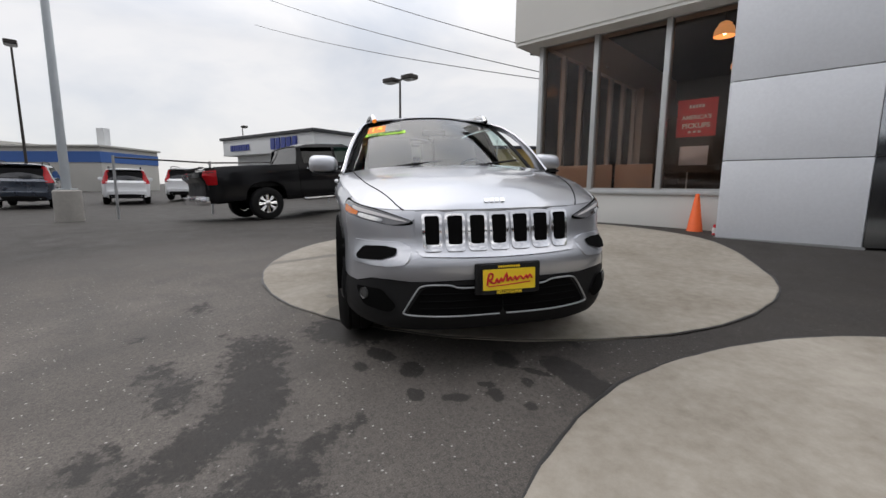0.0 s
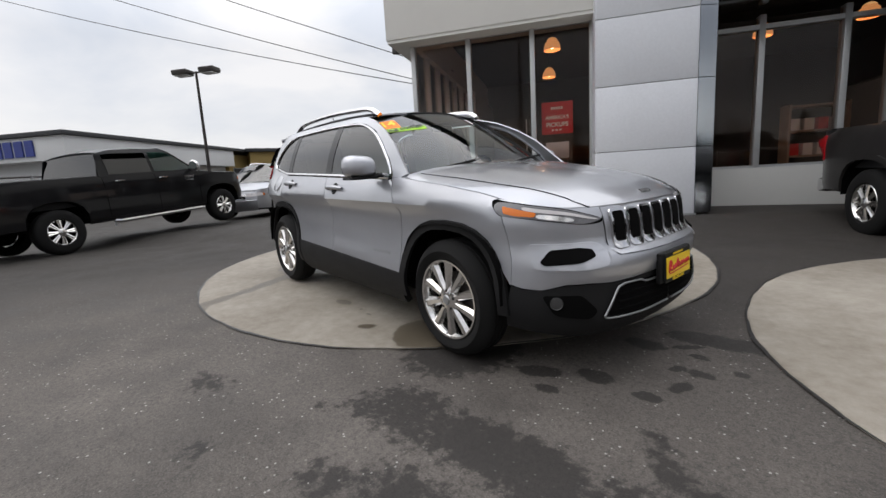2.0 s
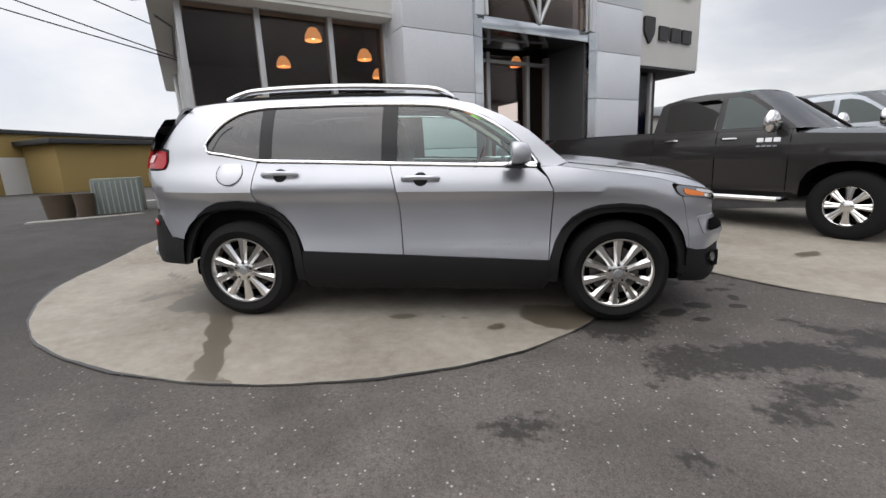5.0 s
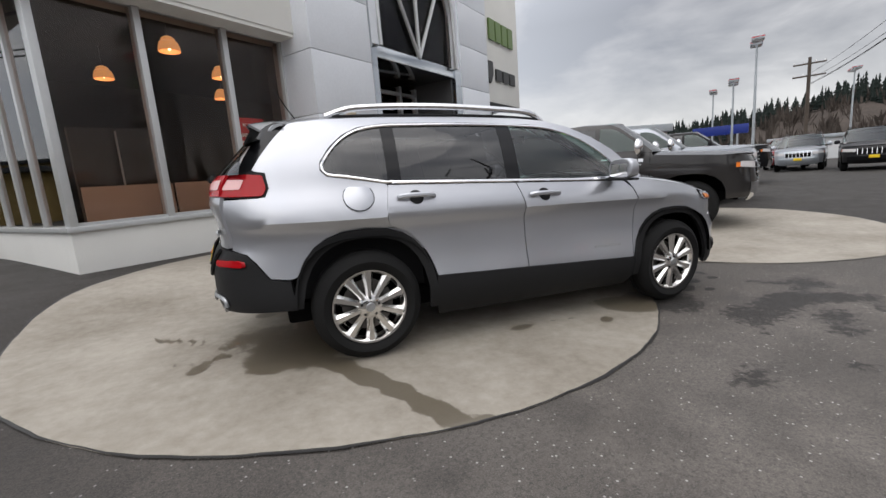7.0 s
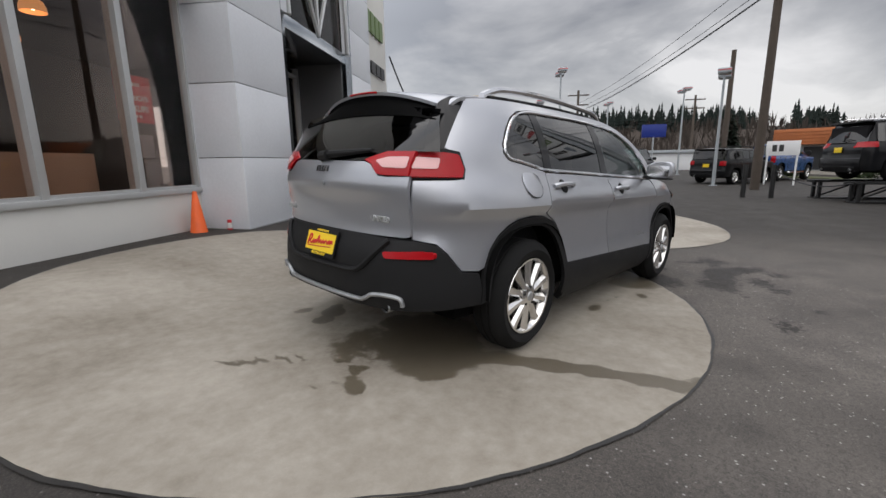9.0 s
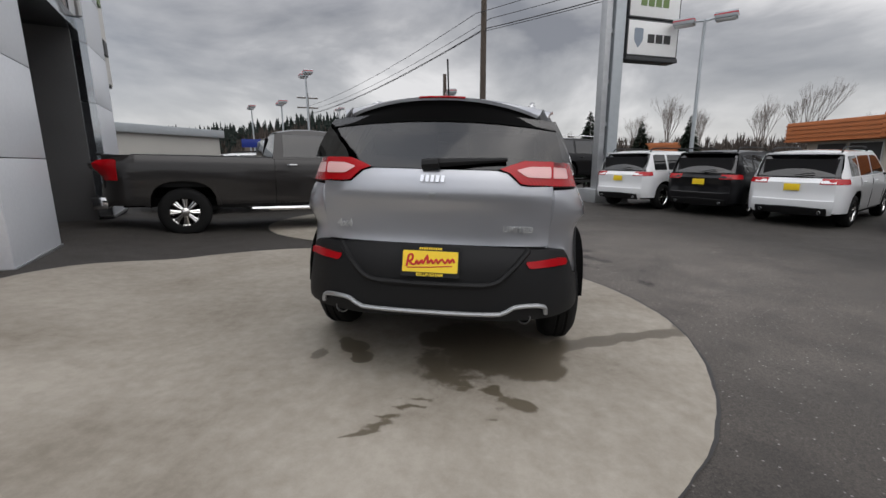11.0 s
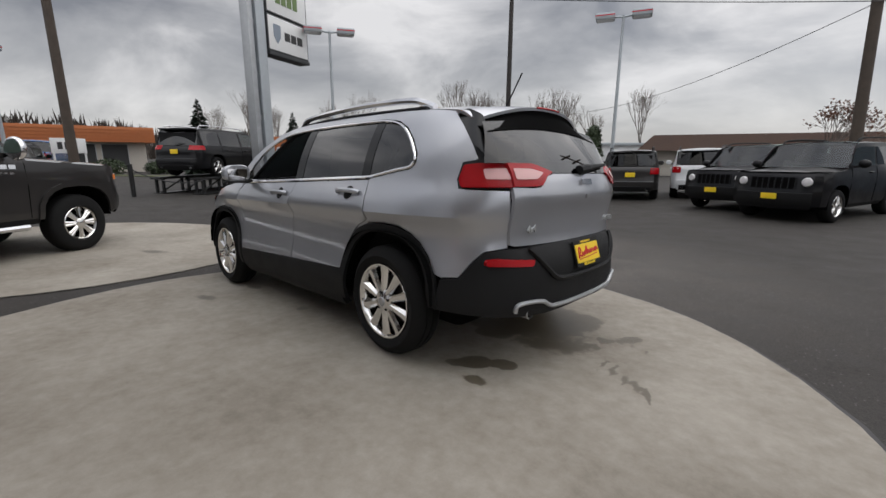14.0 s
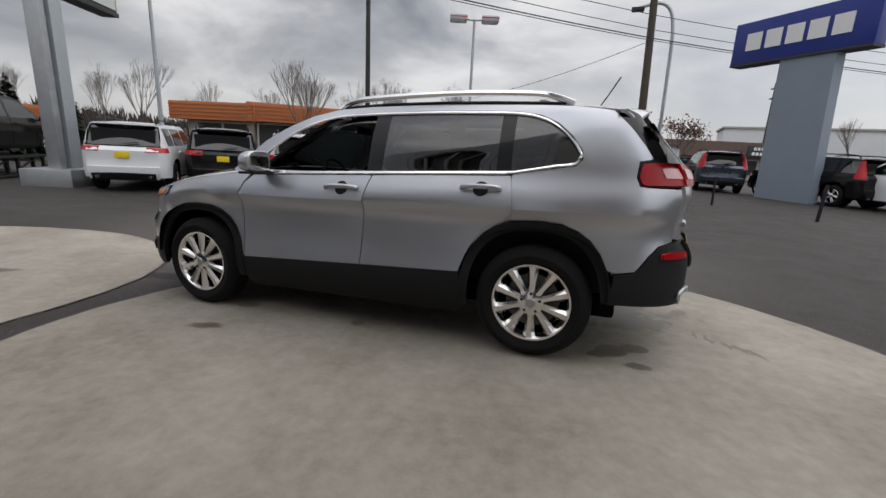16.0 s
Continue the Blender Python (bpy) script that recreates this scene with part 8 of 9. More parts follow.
# small lot sign, bollards with chain, stake
root = thing("lot_sign", "small white board on two posts", "sign", m=Matrix.Translation(on_ground(21.8, 0.0)) @ Matrix.Rotation(radians(-80), 4, "Z"))
for x in (-0.55, 0.55):
    part("post", tube((x, 0, -0.2), (x, 0, 1.6), 0.04), "sign_white", root)
part("board", box(-0.62, 0.62, -0.03, 0.03, 1.35, 2.0, 0.008), "sign_white", root, "white board")
part("mark", bars(2, 0.5, 0.3, 0.005, 0.3), "dark_ink", root, "dark square marks", m=frame_on((-0.15, -0.034, 1.68), (0, -1, 0)))
part("mark", bars(2, 0.5, 0.3, 0.005, 0.3), "dark_ink", root, "dark square marks", m=frame_on((0.15, 0.034, 1.68), (0, 1, 0)))
for x, y in ((13.6, -0.6), (13.2, 0.1)):
    solo("bollard", tube((0, 0, -0.2), (0, 0, 1.05), 0.07), "post_black", "black steel bollard at the lot edge", "bollard", "bollards", m=Matrix.Translation(on_ground(x, y)))
wire("chain", on_ground(13.6, -0.6, 0.9), on_ground(12.2, -2.4, 0.6), 0.25, 0.018)
solo("stake", tube((0, 0, -0.1), (0.03, 0, 0.85), 0.035), "post_black", "short dark steel stake in the asphalt", "stake", m=Matrix.Translation(on_ground(-5.06, -11.57)))
solo("stake", tube((0, 0, -0.1), (-0.04, 0, 0.9), 0.04), "post_black", "leaning dark steel stake in the asphalt", "stake", m=Matrix.Translation(on_ground(-6.87, -9.43)))

# display ramp under the minivan
root = thing("display_ramp", "black welded steel display ramp carrying a minivan", "ramp", m=Matrix.Translation(on_ground(MV[0], MV[1])) @ Matrix.Rotation(radians(MVH), 4, "Z"))
for e in (1, -1):
    y = 0.80 * e
    part("track", box(-0.1, 4.9, y - 0.2, y + 0.2, 0.52, 0.60, 0.01), "ramp", root, "steel track")
    for x in (0.1, 1.3, 2.5, 3.7, 4.7):
        part("leg", box(x - 0.04, x + 0.04, y - 0.18, y - 0.10, 0, 0.52), "ramp", root)
        part("leg", box(x - 0.04, x + 0.04, y + 0.10, y + 0.18, 0, 0.52), "ramp", root)
    for x in (0.1, 1.3, 2.5, 3.7):
        part("brace", sweep([(x, y, 0.05), (x + 1.1, y, 0.5)], 0.03, 6), "ramp", root)
    part("foot_rail", box(0.0, 4.8, y - 0.22, y + 0.22, 0.0, 0.04), "ramp", root)

# ---------------------------------------------------------------- chain-link fence by the flagpole
root = thing("fence", "low galvanised chain-link fence with top rail", "fence")
FP = [(-9.2, -7.2), (-11.4, -5.4), (-13.6, -3.6), (-15.8, -1.8)]
for x, y in FP:
    part("fence_post", tube(on_ground(x, y, -0.1), on_ground(x, y, 1.75), 0.035), "steel", root, "steel post")
for a, b in zip(FP, FP[1:]):
    part("top_rail", tube(on_ground(*a, 1.70), on_ground(*b, 1.70), 0.025, None, 8), "lamp_brown", root, "top rail")

# ---------------------------------------------------------------- cone and can by the showroom
root = thing("traffic_cone", "orange plastic traffic cone standing by the wall", "traffic cone", m=Matrix.Translation(FM @ Vector((3.10, -0.23, 0.0)) + Vector((0, 0, 0.150))))
part("base", box(-0.18, 0.18, -0.18, 0.18, 0, 0.03, 0.01), "cone", root, "square orange base")
part("body", lathe([(0.135, 0.03), (0.125, 0.05), (0.030, 0.69), (0.022, 0.70), (0.0, 0.70)], 28), "cone", root, "orange cone body")
root = thing("spray_can", "white spray can with a red cap on the ground", "can", m=Matrix.Translation(FM @ Vector((3.44, -0.50, 0.0)) + Vector((0, 0, 0.140))))
part("body", lathe([(0.0, 0.0), (0.036, 0.0), (0.038, 0.01), (0.038, 0.19), (0.030, 0.205), (0.0, 0.205)], 20), "can_white", root, "white can body")
part("cap", lathe([(0.030, 0.19), (0.032, 0.235), (0.028, 0.25), (0.0, 0.25)], 20), "sign_red", root, "red cap")
part("band", lathe([(0.0385, 0.06), (0.0385, 0.12)], 20), "sign_red", root, "red label band")

# ---------------------------------------------------------------- showroom contents
def pendant(s, d, z):
    m = Matrix.Translation(FM @ Vector((s, -d, z)))
    root = thing("pendant_lamp", "lit amber glass dome pendant in the showroom", "lamp", "showroom pendants", m=m)
    part("shade", lathe([(0.04, 0.20), (0.085, 0.18), (0.12, 0.15), (0.125, 0.11), (0.165, 0.08), (0.17, 0.03), (0.185, 0.02), (0.195, -0.08), (0.187, -0.088)], 24), "amber_glass", root, "ribbed amber shade")
    part("bulb", lathe([(0.0, 0.05), (0.05, 0.03), (0.06, -0.02), (0.0, -0.06)], 12), "bulb", root, "glowing bulb")
    part("cord", tube((0, 0, 0.19), (0, 0, 4.6 - z), 0.008, None, 6), "wire", root)


for s, d, z in ((2.75, -2.3, 4.02), (2.6, -5.0, 3.98), (5.7, -5.6, 3.95), (7.4, -3.2, 3.95), (9.1, -2.7, 3.95), (4.4, -3.4, 3.95)):
    pendant(s, d, z)
root = thing("poster", "red hanging poster with white print in the window", "poster", m=frame_on(FM @ Vector((2.86, 0.30, 1.83)), FM.to_3x3() @ Vector((0, -1, 0))))
part("sheet", box(-0.30, 0.30, -0.02, 0.60, 0, 0.004), "sign_red", root, "red upper sheet")
part("lower_sheet", box(-0.30, 0.30, -0.62, -0.02, 0, 0.004), "shop_wall", root, "pale picture area")
part("picture", box(-0.22, 0.22, -0.50, -0.18, 0.004, 0.008, 0.003), "pearl", root, "pale picture of a pickup")
part("print", text_mesh("AMERICA'S", 0.092, 0.001, bold=0.003), "white_ink", root, m=Matrix.Translation((0, 0.30, 0.007)))
part("print", text_mesh("PICKUPS", 0.112, 0.001, bold=0.004), "white_ink", root, m=Matrix.Translation((0, 0.16, 0.007)))
part("print", bars(3, 0.22, 0.035, 0.002, 0.4), "white_ink", root, m=Matrix.Translation((0, 0.06, 0.006)))
part("print", bars(5, 0.24, 0.05, 0.002, 0.3), "white_ink", root, m=Matrix.Translation((0, 0.48, 0.006)))
PART = "tan partitions behind the glass"
for s0, s1, d in ((0.30, 1.45, -0.35), (1.50, 2.20, -0.38)):
    solo("partition", fbox(s0, s1, d - 0.03, d, 0.10, 1.38, 0.008), "tan_board", "low tan partition board behind the window", "partition", PART)
# wall colour carries the indoor shade
solo("wall_panel", fbox(1.25, 2.75, -3.6, -3.5, 0.10, 2.6, 0.01), "shop_wall", "tall brown display wall in the showroom, darkened for shade", "panel", PART)
solo("wall_panel", fbox(2.0, 2.03, -3.49, -3.47, 0.2, 2.55), "frame", "pale strip on the display wall", "strip", PART)
def desk(s, d, w=1.4):
    root = thing("desk", "dark office desk with a monitor in the showroom", "desk", "showroom desks", m=FM @ Matrix.Translation((s, -d, 0.10)))
    part("top", box(-w / 2, w / 2, -0.35, 0.35, 0.70, 0.74, 0.008), "shop_wall", root, "brown desk top")
    for x in (-w / 2 + 0.06, w / 2 - 0.06):
        part("side", box(x - 0.02, x + 0.02, -0.33, 0.33, 0, 0.70), "shop_wall", root)
    part("monitor", box(-0.26, 0.26, -0.02, 0.02, 0.86, 1.20, 0.008), "dark_ink", root, "dark monitor")
    part("monitor_stand", box(-0.05, 0.05, -0.05, 0.05, 0.74, 0.88), "dark_ink", root)


desk(1.9, -2.2), desk(6.6, -2.4), desk(8.0, -3.4)
root = thing("shelf", "pale wooden display shelf with boxes in the showroom", "shelf", m=FM @ Matrix.Translation((7.95, 2.0, 0.10)))
for z in (0.5, 1.0, 1.5, 2.0):
    part("board", box(-0.5, 0.5, -0.2, 0.2, z - 0.02, z + 0.02), "tan_board", root)
for x in (-0.5, 0.5):
    part("upright", box(x - 0.02, x + 0.02, -0.2, 0.2, 0, 2.05), "tan_board", root)
for i in range(8):
    part("box", box(-0.45 + 0.24 * (i % 4), -0.28 + 0.24 * (i % 4), -0.12, 0.12, 1.02 + 0.5 * (i // 4), 1.26 + 0.5 * (i // 4), 0.006), "sign_white" if i % 3 else "red_ink", root)
# brand marks on the fascia to the east of the portal
root = thing("fascia_sign", "olive green letter-like marks on the fascia", "sign", m=frame_on(FM @ Vector((12.1, -0.43, 5.6)), FM.to_3x3() @ Vector((0, -1, 0))))
part("mark", bars(4, 1.9, 0.62, 0.06, 0.22), "green_sign", root, "olive green letter-like bars")
root = thing("fascia_sign", "dark letter-like marks with a shield on the fascia", "sign", m=frame_on(FM @ Vector((12.0, -0.43, 4.28)), FM.to_3x3() @ Vector((0, -1, 0))))
part("mark", prism(rounded([(-1.15, 0.34), (-1.15, -0.05), (-0.92, -0.36), (-0.70, -0.05), (-0.70, 0.34)], 0.06), 0.06), "dark_ink", root, "dark shield mark", smooth=None)
part("mark", bars(3, 1.6, 0.36, 0.06, 0.2), "dark_ink", root, "dark letter-like bars", m=Matrix.Translation((0.32, -0.02, 0)))
root = thing("wall_lamp", "small dark floodlight on the fascia corner", "lamp", m=Matrix.Translation(FM @ Vector((-0.52, 0.6, 3.95))))
part("head", box(-0.12, 0.12, -0.08, 0.08, -0.1, 0.1, 0.02), "lamp_brown", root, "dark lamp head")
part("bracket", box(0.0, 0.16, -0.03, 0.03, -0.03, 0.03), "lamp_brown", root)

# ---------------------------------------------------------------- kerb bed, planters and condenser beside the west end
root = thing("condenser_unit", "grey-green air-conditioning condenser with louvred sides", "condenser", m=FM @ Matrix.Translation((-1.5, 3.4, 0.28)))
part("casing", box(-0.42, 0.42, -0.42, 0.42, 0, 0.78, 0.03), "ac", root, "grey-green casing")
for i in range(9):
    x = -0.36 + 0.09 * i
    part("louvre", box(x - 0.012, x + 0.012, -0.435, -0.42, 0.06, 0.72), "lamp_grey", root)
    part("louvre", box(-0.435, -0.42, x - 0.012, x + 0.012, 0.06, 0.72), "lamp_grey", root)
for k, (s, d, r) in enumerate(((-2.5, -3.2, 0.28), (-2.05, -2.9, 0.17))):
    solo("planter", lathe([(0.0, 0.0), (r * 0.8, 0.0), (r, 0.45), (r * 1.06, 0.5), (r * 0.9, 0.5), (r * 0.88, 0.42), (0, 0.42)], 20), "planter", "brown round planter beside the kerb", "planter", "planters", m=FM @ Matrix.Translation((s, -d, 0.28)))
bm = bmesh.new()
for i in range(4):
    box(-0.7 * (i + 1) - 0.05, -0.7 * i - 0.06, 2.2, 2.45, -0.3, 0.34, 0.02, bm, FM)
solo("kerb", bm, "kerb", "weathered concrete kerb at the showroom corner", "kerb", kind="structure")
solo("verge", box(-2.8, -0.05, 2.45, 9.0, -0.3, 0.28, 0.0, None, FM), "kerb", "raised paved strip behind the kerb", "pavement", kind="structure")

# ---------------------------------------------------------------- buildings round the lot
def block(name, label, p, q, depth, z0, z1, wall, category="building", roof_mat="roof_trim", roof_h=0.25, over=0.25):
    """A box building whose front runs between p and q and looks towards the lot."""
    p, q = Vector((*p, 0)), Vector((*q, 0))
    if (q - p).cross(-p).z < 0:       # the front looks towards the lot
        p, q = q, p
    L = (q - p).length
    m = Matrix.Translation(p) @ Matrix.Rotation(math.atan2(q.y - p.y, q.x - p.x), 4, "Z")
    root = thing(name, label, category, "buildings round the lot", m=m)
    part("wall", box(0, L, -depth, 0, z0, z1, 0.01), wall, root)
    if roof_h:
        part("roof", box(-over, L + over, -depth - over, over, z1, z1 + roof_h, 0.02), roof_mat, root, "roof edge")
    return root, L


def window_row(root, xs, z0, z1, w, y=0.0, mat="glass_dark"):
    for x in xs:
        wn = new("window")
        wn.parent = root
        part("window_frame", box(x - w / 2 - 0.05, x + w / 2 + 0.05, y - 0.02, y + 0.04, z0 - 0.05, z1 + 0.05), "frame", wn)
        part("pane", box(x - w / 2, x + w / 2, y + 0.03, y + 0.05, z0, z1), "dark_ink" if mat == "glass_dark" else mat, wn)


# warehouse with a blue band, far west
b, L = block("warehouse", "long grey warehouse with a blue band", (-46.5, -25.7), (-57.5, -63.2), 8, -0.3, 4.6, "grey_wall", roof_mat="grey_wall", roof_h=0.2)
part("blue_band", box(0.0, L, 0.0, 0.06, 3.05, 4.15), "blue_band", b, "blue band")
part("blue_band", box(-0.06, 0.0, -8.0, 0.06, 3.05, 4.15), "blue_band", b, "blue band")
part("chimney", box(0.4, 1.2, -1.9, -1.1, 4.6, 6.6), "white_wall", b, "pale vent stack")
part("roof_step", box(12.0, L, -8, -0.5, 4.7, 5.3), "grey_wall", b)
# neighbour's showroom with white fascia
b, L = block("car_showroom", "low white car showroom with a dark roof edge", (-24.0, -2.83), (-33.8, 8.4), 9.6, -0.3, 3.0, "white_wall", roof_h=0)
part("fascia", box(L - 11.3, L + 0.8, -10.1, 0.8, 3.0, 4.1, 0.02), "white_wall", b, "white fascia")
part("fascia", box(0, L - 11.3, -9.6, 0.3, 1.6, 3.9, 0.02), "yellow_wall", b, "ochre rear part")
part("roof", box(-0.2, L + 0.95, -10.3, 0.95, 4.1, 4.3, 0.02), "roof_trim", b, "dark roof edge")
part("mark", bars(5, 3.0, 0.72, 0.06, 0.25), "sign_blue", b, "blue letter-like bars", m=frame_on((L + 0.82, -2.2, 3.58), (1, 0, 0)))
part("mark", bars(8, 2.6, 0.42, 0.06, 0.3), "sign_blue", b, "small blue letter-like bars", m=frame_on((L + 0.82, -7.6, 3.5), (1, 0, 0)))
window_row(b, [L - 1.5, L - 3.6, L - 5.7, L - 7.8, L - 9.9], 0.5, 2.3, 1.9)
window_row(b, [L - 12.6], 1.9, 2.9, 1.6, 0.3)
# ochre warehouse
b, L = block("warehouse", "long ochre warehouse with pale doors", (-31.5, 7.5), (-27.0, 42.0), 14, -0.3, 4.1, "yellow_wall", roof_mat="roof_trim", roof_h=0.25)
b2, L2 = block("warehouse", "low ochre lean-to with shutters", (-26.0, 22.0), (-14.0, 60.0), 14, -0.3, 3.3, "yellow_wall", roof_h=0.3, over=0.5)
for x in (4.0, 11.0, 18.0):
    part("door", box(x, x + 2.6, 0, 0.05, -0.3, 2.6), "white_wall", b, "pale roller door")
for x in (3.0, 8.0, 13.0, 18.0, 23.0):
    part("door", box(x, x + 2.8, 0, 0.05, -0.3, 2.5), "beige_wall", b2, "beige shutter")
part("downpipe", tube((7.4, 0.1, 0), (7.4, 0.1, 4.0), 0.08), "white_wall", b, "white downpipe")
block("shed", "low yellow shed with a brown roof behind the showroom", (-18.0, 26.0), (-4.0, 36.0), 8, -0.3, 2.5, "yellow_wall", roof_mat="brown_roof", roof_h=0.35, over=0.4)
block("annex", "pale metal annex behind the showroom", (9.5, 22.5), (24.5, 19.0), 10, -0.3, 3.0, "grey_wall", roof_mat="lamp_grey", roof_h=0.5)

# orange-roofed shops across the road
def shop(p, q, depth, z0, z1, top, label, wins):
    b, L = block("shop_building", label, p, q, depth, -0.3, z1, "beige_wall", roof_h=0)
    part("canopy_band", box(-0.6, L + 0.6, -depth - 0.6, 0.9, z1 - 0.6, top, 0.02), "orange_roof", b, "orange metal canopy band")
    n = int((top - z1 + 0.6) / 0.22)
    for i in range(n):
        z = z1 - 0.6 + 0.22 * i
        part("batten", box(-0.62, L + 0.62, 0.9, 0.94, z + 0.02, z + 0.09), "orange_roof", b)
    window_row(b, wins, 0.3, z1 - 0.75, 1.6)
    return b


shop((19.4, -19.7), (16.3, -23.1), 7, 0, 3.0, 3.55, "low shop with an orange canopy across the road", [0.9, 2.3, 3.7])
shop((24.0, -18.6), (19.6, -19.6), 8, 0, 2.95, 3.45, "rust-red canopied shop wing across the road", [1.2, 3.0])
shop((34.2, -12.6), (33.0, -15.4), 6, 0, 2.2, 2.75, "small orange-canopied kiosk far across the road", [1.4])
shop((39.5, 1.5), (38.5, -6.4), 10, 0, 2.75, 3.3, "orange-canopied shop beyond the ramp", [2, 4, 6])
# long pale sheds further back
block("shed", "long pale metal shed far across the road", (31, -34), (6, -50), 10, -0.3, 2.35, "white_wall", roof_mat="lamp_grey", roof_h=0.3)
# brown mansard shops to the south
def mansard(p, q, label, h0=1.9, h1=2.85):
    b, L = block("shop_building", label, p, q, 10, -0.3, h0, "beige_wall", roof_h=0)
    bm = bmesh.new()
    lo = [bm.verts.new(v) for v in ((-0.8, 1.0, h0 - 0.2), (L + 0.8, 1.0, h0 - 0.2), (L + 0.8, -11, h0 - 0.2), (-0.8, -11, h0 - 0.2))]
    hi = [bm.verts.new(v) for v in ((0.2, 0.0, h1), (L - 0.2, 0.0, h1), (L - 0.2, -10, h1), (0.2, -10, h1))]
    for i in range(4):
        bm.faces.new((lo[i], lo[(i + 1) % 4], hi[(i + 1) % 4], hi[i]))
    bm.faces.new(hi), bm.faces.new(lo[::-1])
    part("mansard_roof", bm, "brown_roof", b, "dark brown mansard roof", smooth=None)
    window_row(b, [1.5 + 2.2 * k for k in range(int(L / 2.2))], 0.4, h0 - 0.4, 1.5)
    return b


mansard((8.5, -32.5), (-4.2, -35.5), "long low shop with a dark brown mansard roof")
b = mansard((-5.0, -34.0), (-16.0, -37.0), "brown-roofed shop with a small sign board")
part("sign_board", box(1.2, 4.4, 0.95, 1.05, 1.75, 2.6, 0.01), "roof_trim", b, "dark sign board")
part("mark", bars(9, 2.4, 0.22, 0.02, 0.3), "sign_white", b, "pale letter-like bars", m=frame_on((2.8, 1.07, 2.36), (0, 1, 0)))
part("mark", bars(9, 2.6, 0.22, 0.02, 0.3), "sign_white", b, "pale letter-like bars", m=frame_on((2.8, 1.07, 2.0), (0, 1, 0)))
block("warehouse", "pale warehouse with a red band far to the south", (-20, -78), (-48, -74), 12, -0.3, 6.5, "white_wall", roof_mat="grey_wall", roof_h=0.3)

# ---------------------------------------------------------------- trees and hills
def bare_tree(x, y, h, seed, label, spread=0.5, leaf=None, levels=5):
    rnd = random.Random(seed)
    root = thing("tree", label, "tree", "bare trees", m=Matrix.Translation(on_ground(x, y)))
    trunk, crown = bmesh.new(), bmesh.new()
    tips = []

    def grow(p, d, ln, r, lv):
        q = p + d * ln
        tube(p, q, r, r * 0.68, 8 if lv < 2 else (5 if lv < 4 else 3), trunk if lv < 2 else crown, caps=False)
        if lv >= levels:
            tips.append(q)
            return
        n = 3 if lv < 2 else rnd.choice((1, 2, 2))
        for k in range(n):
            a = rnd.uniform(0, 6.283)
            side = d.orthogonal().normalized()
            side.rotate(Matrix.Rotation(a, 3, d))
            nd = (d + side * rnd.uniform(0.3, 1.0) * spread * 1.35 + Vector((0, 0, 0.26))).normalized()
            grow(q, nd, ln * rnd.uniform(0.66, 0.95), r * 0.56, lv + 1)
        if lv:
            grow(q, (d + Vector((rnd.uniform(-0.2, 0.2), rnd.uniform(-0.2, 0.2), 0.1))).normalized(), ln * 0.8, r * 0.66, lv + 1)
    grow(Vector((0, 0, -0.2)), Vector((0, 0, 1)), h * 0.21, h * (0.018 if h < 8 else 0.012), 0)
    part("trunk", trunk, "bark", root, "grey brown trunk")
    part("crown", crown, "twig", root, "bare twiggy crown", smooth=None)
    if leaf:
        bm = bmesh.new()
        for t in tips:
            for _ in range(3):
                c = t + Vector((rnd.gauss(0, 0.15), rnd.gauss(0, 0.15), rnd.gauss(0, 0.15)))
                a, b = Vector((rnd.gauss(0, 1), rnd.gauss(0, 1), rnd.gauss(0, 1))).normalized() * 0.09, Vector((rnd.gauss(0, 1), rnd.gauss(0, 1), rnd.gauss(0, 1))).normalized() * 0.06
                bm.faces.new([bm.verts.new(c + v) for v in (a, b, -a, -b)])
        part("leaves", bm, leaf, root, "withered russet leaves", smooth=None)
    return root


bare_tree(14.6, -18.2, 6.6, 3, "bare round-crowned tree in front of the orange shop", 0.40, levels=6)
bare_tree(14.5, -29.5, 7.0, 5, "bare round-crowned tree across the road", 0.42, levels=6)
bare_tree(-1.5, -30.0, 5.2, 7, "wide low tree with russet leaves before the brown roof", 0.75, "red_leaf")
bare_tree(-6.5, -30.5, 5.0, 9, "wide low tree with russet leaves by the brown shops", 0.75, "red_leaf")
rt = random.Random(21)
for k in range(13):
    a = radians(-16 - 4.4 * k + rt.uniform(-1.5, 1.5))
    d = rt.uniform(62, 85)
    bare_tree(-3 + d * math.cos(a), d * math.sin(a), rt.uniform(8.0, 11.5), 40 + k, "tall bare tree beyond the shops", 0.40, levels=6)
bare_tree(-30, -62, 10, 77, "tall bare tree behind the neighbouring lot", 0.5, levels=4)


def conifer_mesh(bm, p, h, r, rnd, tiers=9, seg=9):
    """A ragged conifer: drooping tiers of boughs round a stem."""
    tube(p, p + Vector((0, 0, h * 0.9)), h * 0.02, h * 0.005, 5, bm, caps=False)
    for t in range(tiers):
        f = t / tiers
        z, rr = h * (0.08 + 0.92 * f), r * (1 - f) ** 0.9 * rnd.uniform(0.8, 1.15)
        top = bm.verts.new(p + Vector((0, 0, z + h * 0.16)))
        ring = []
        for i in range(seg):
            a = 2 * math.pi * (i + rnd.uniform(-0.3, 0.3)) / seg
            k = rr * rnd.uniform(0.55, 1.15)
            ring.append(bm.verts.new(p + Vector((math.cos(a) * k, math.sin(a) * k, z - h * 0.03 * rnd.uniform(0.3, 1.6)))))
        for i in range(seg):
            bm.faces.new((top, ring[i], ring[(i + 1) % seg]))
    return bm


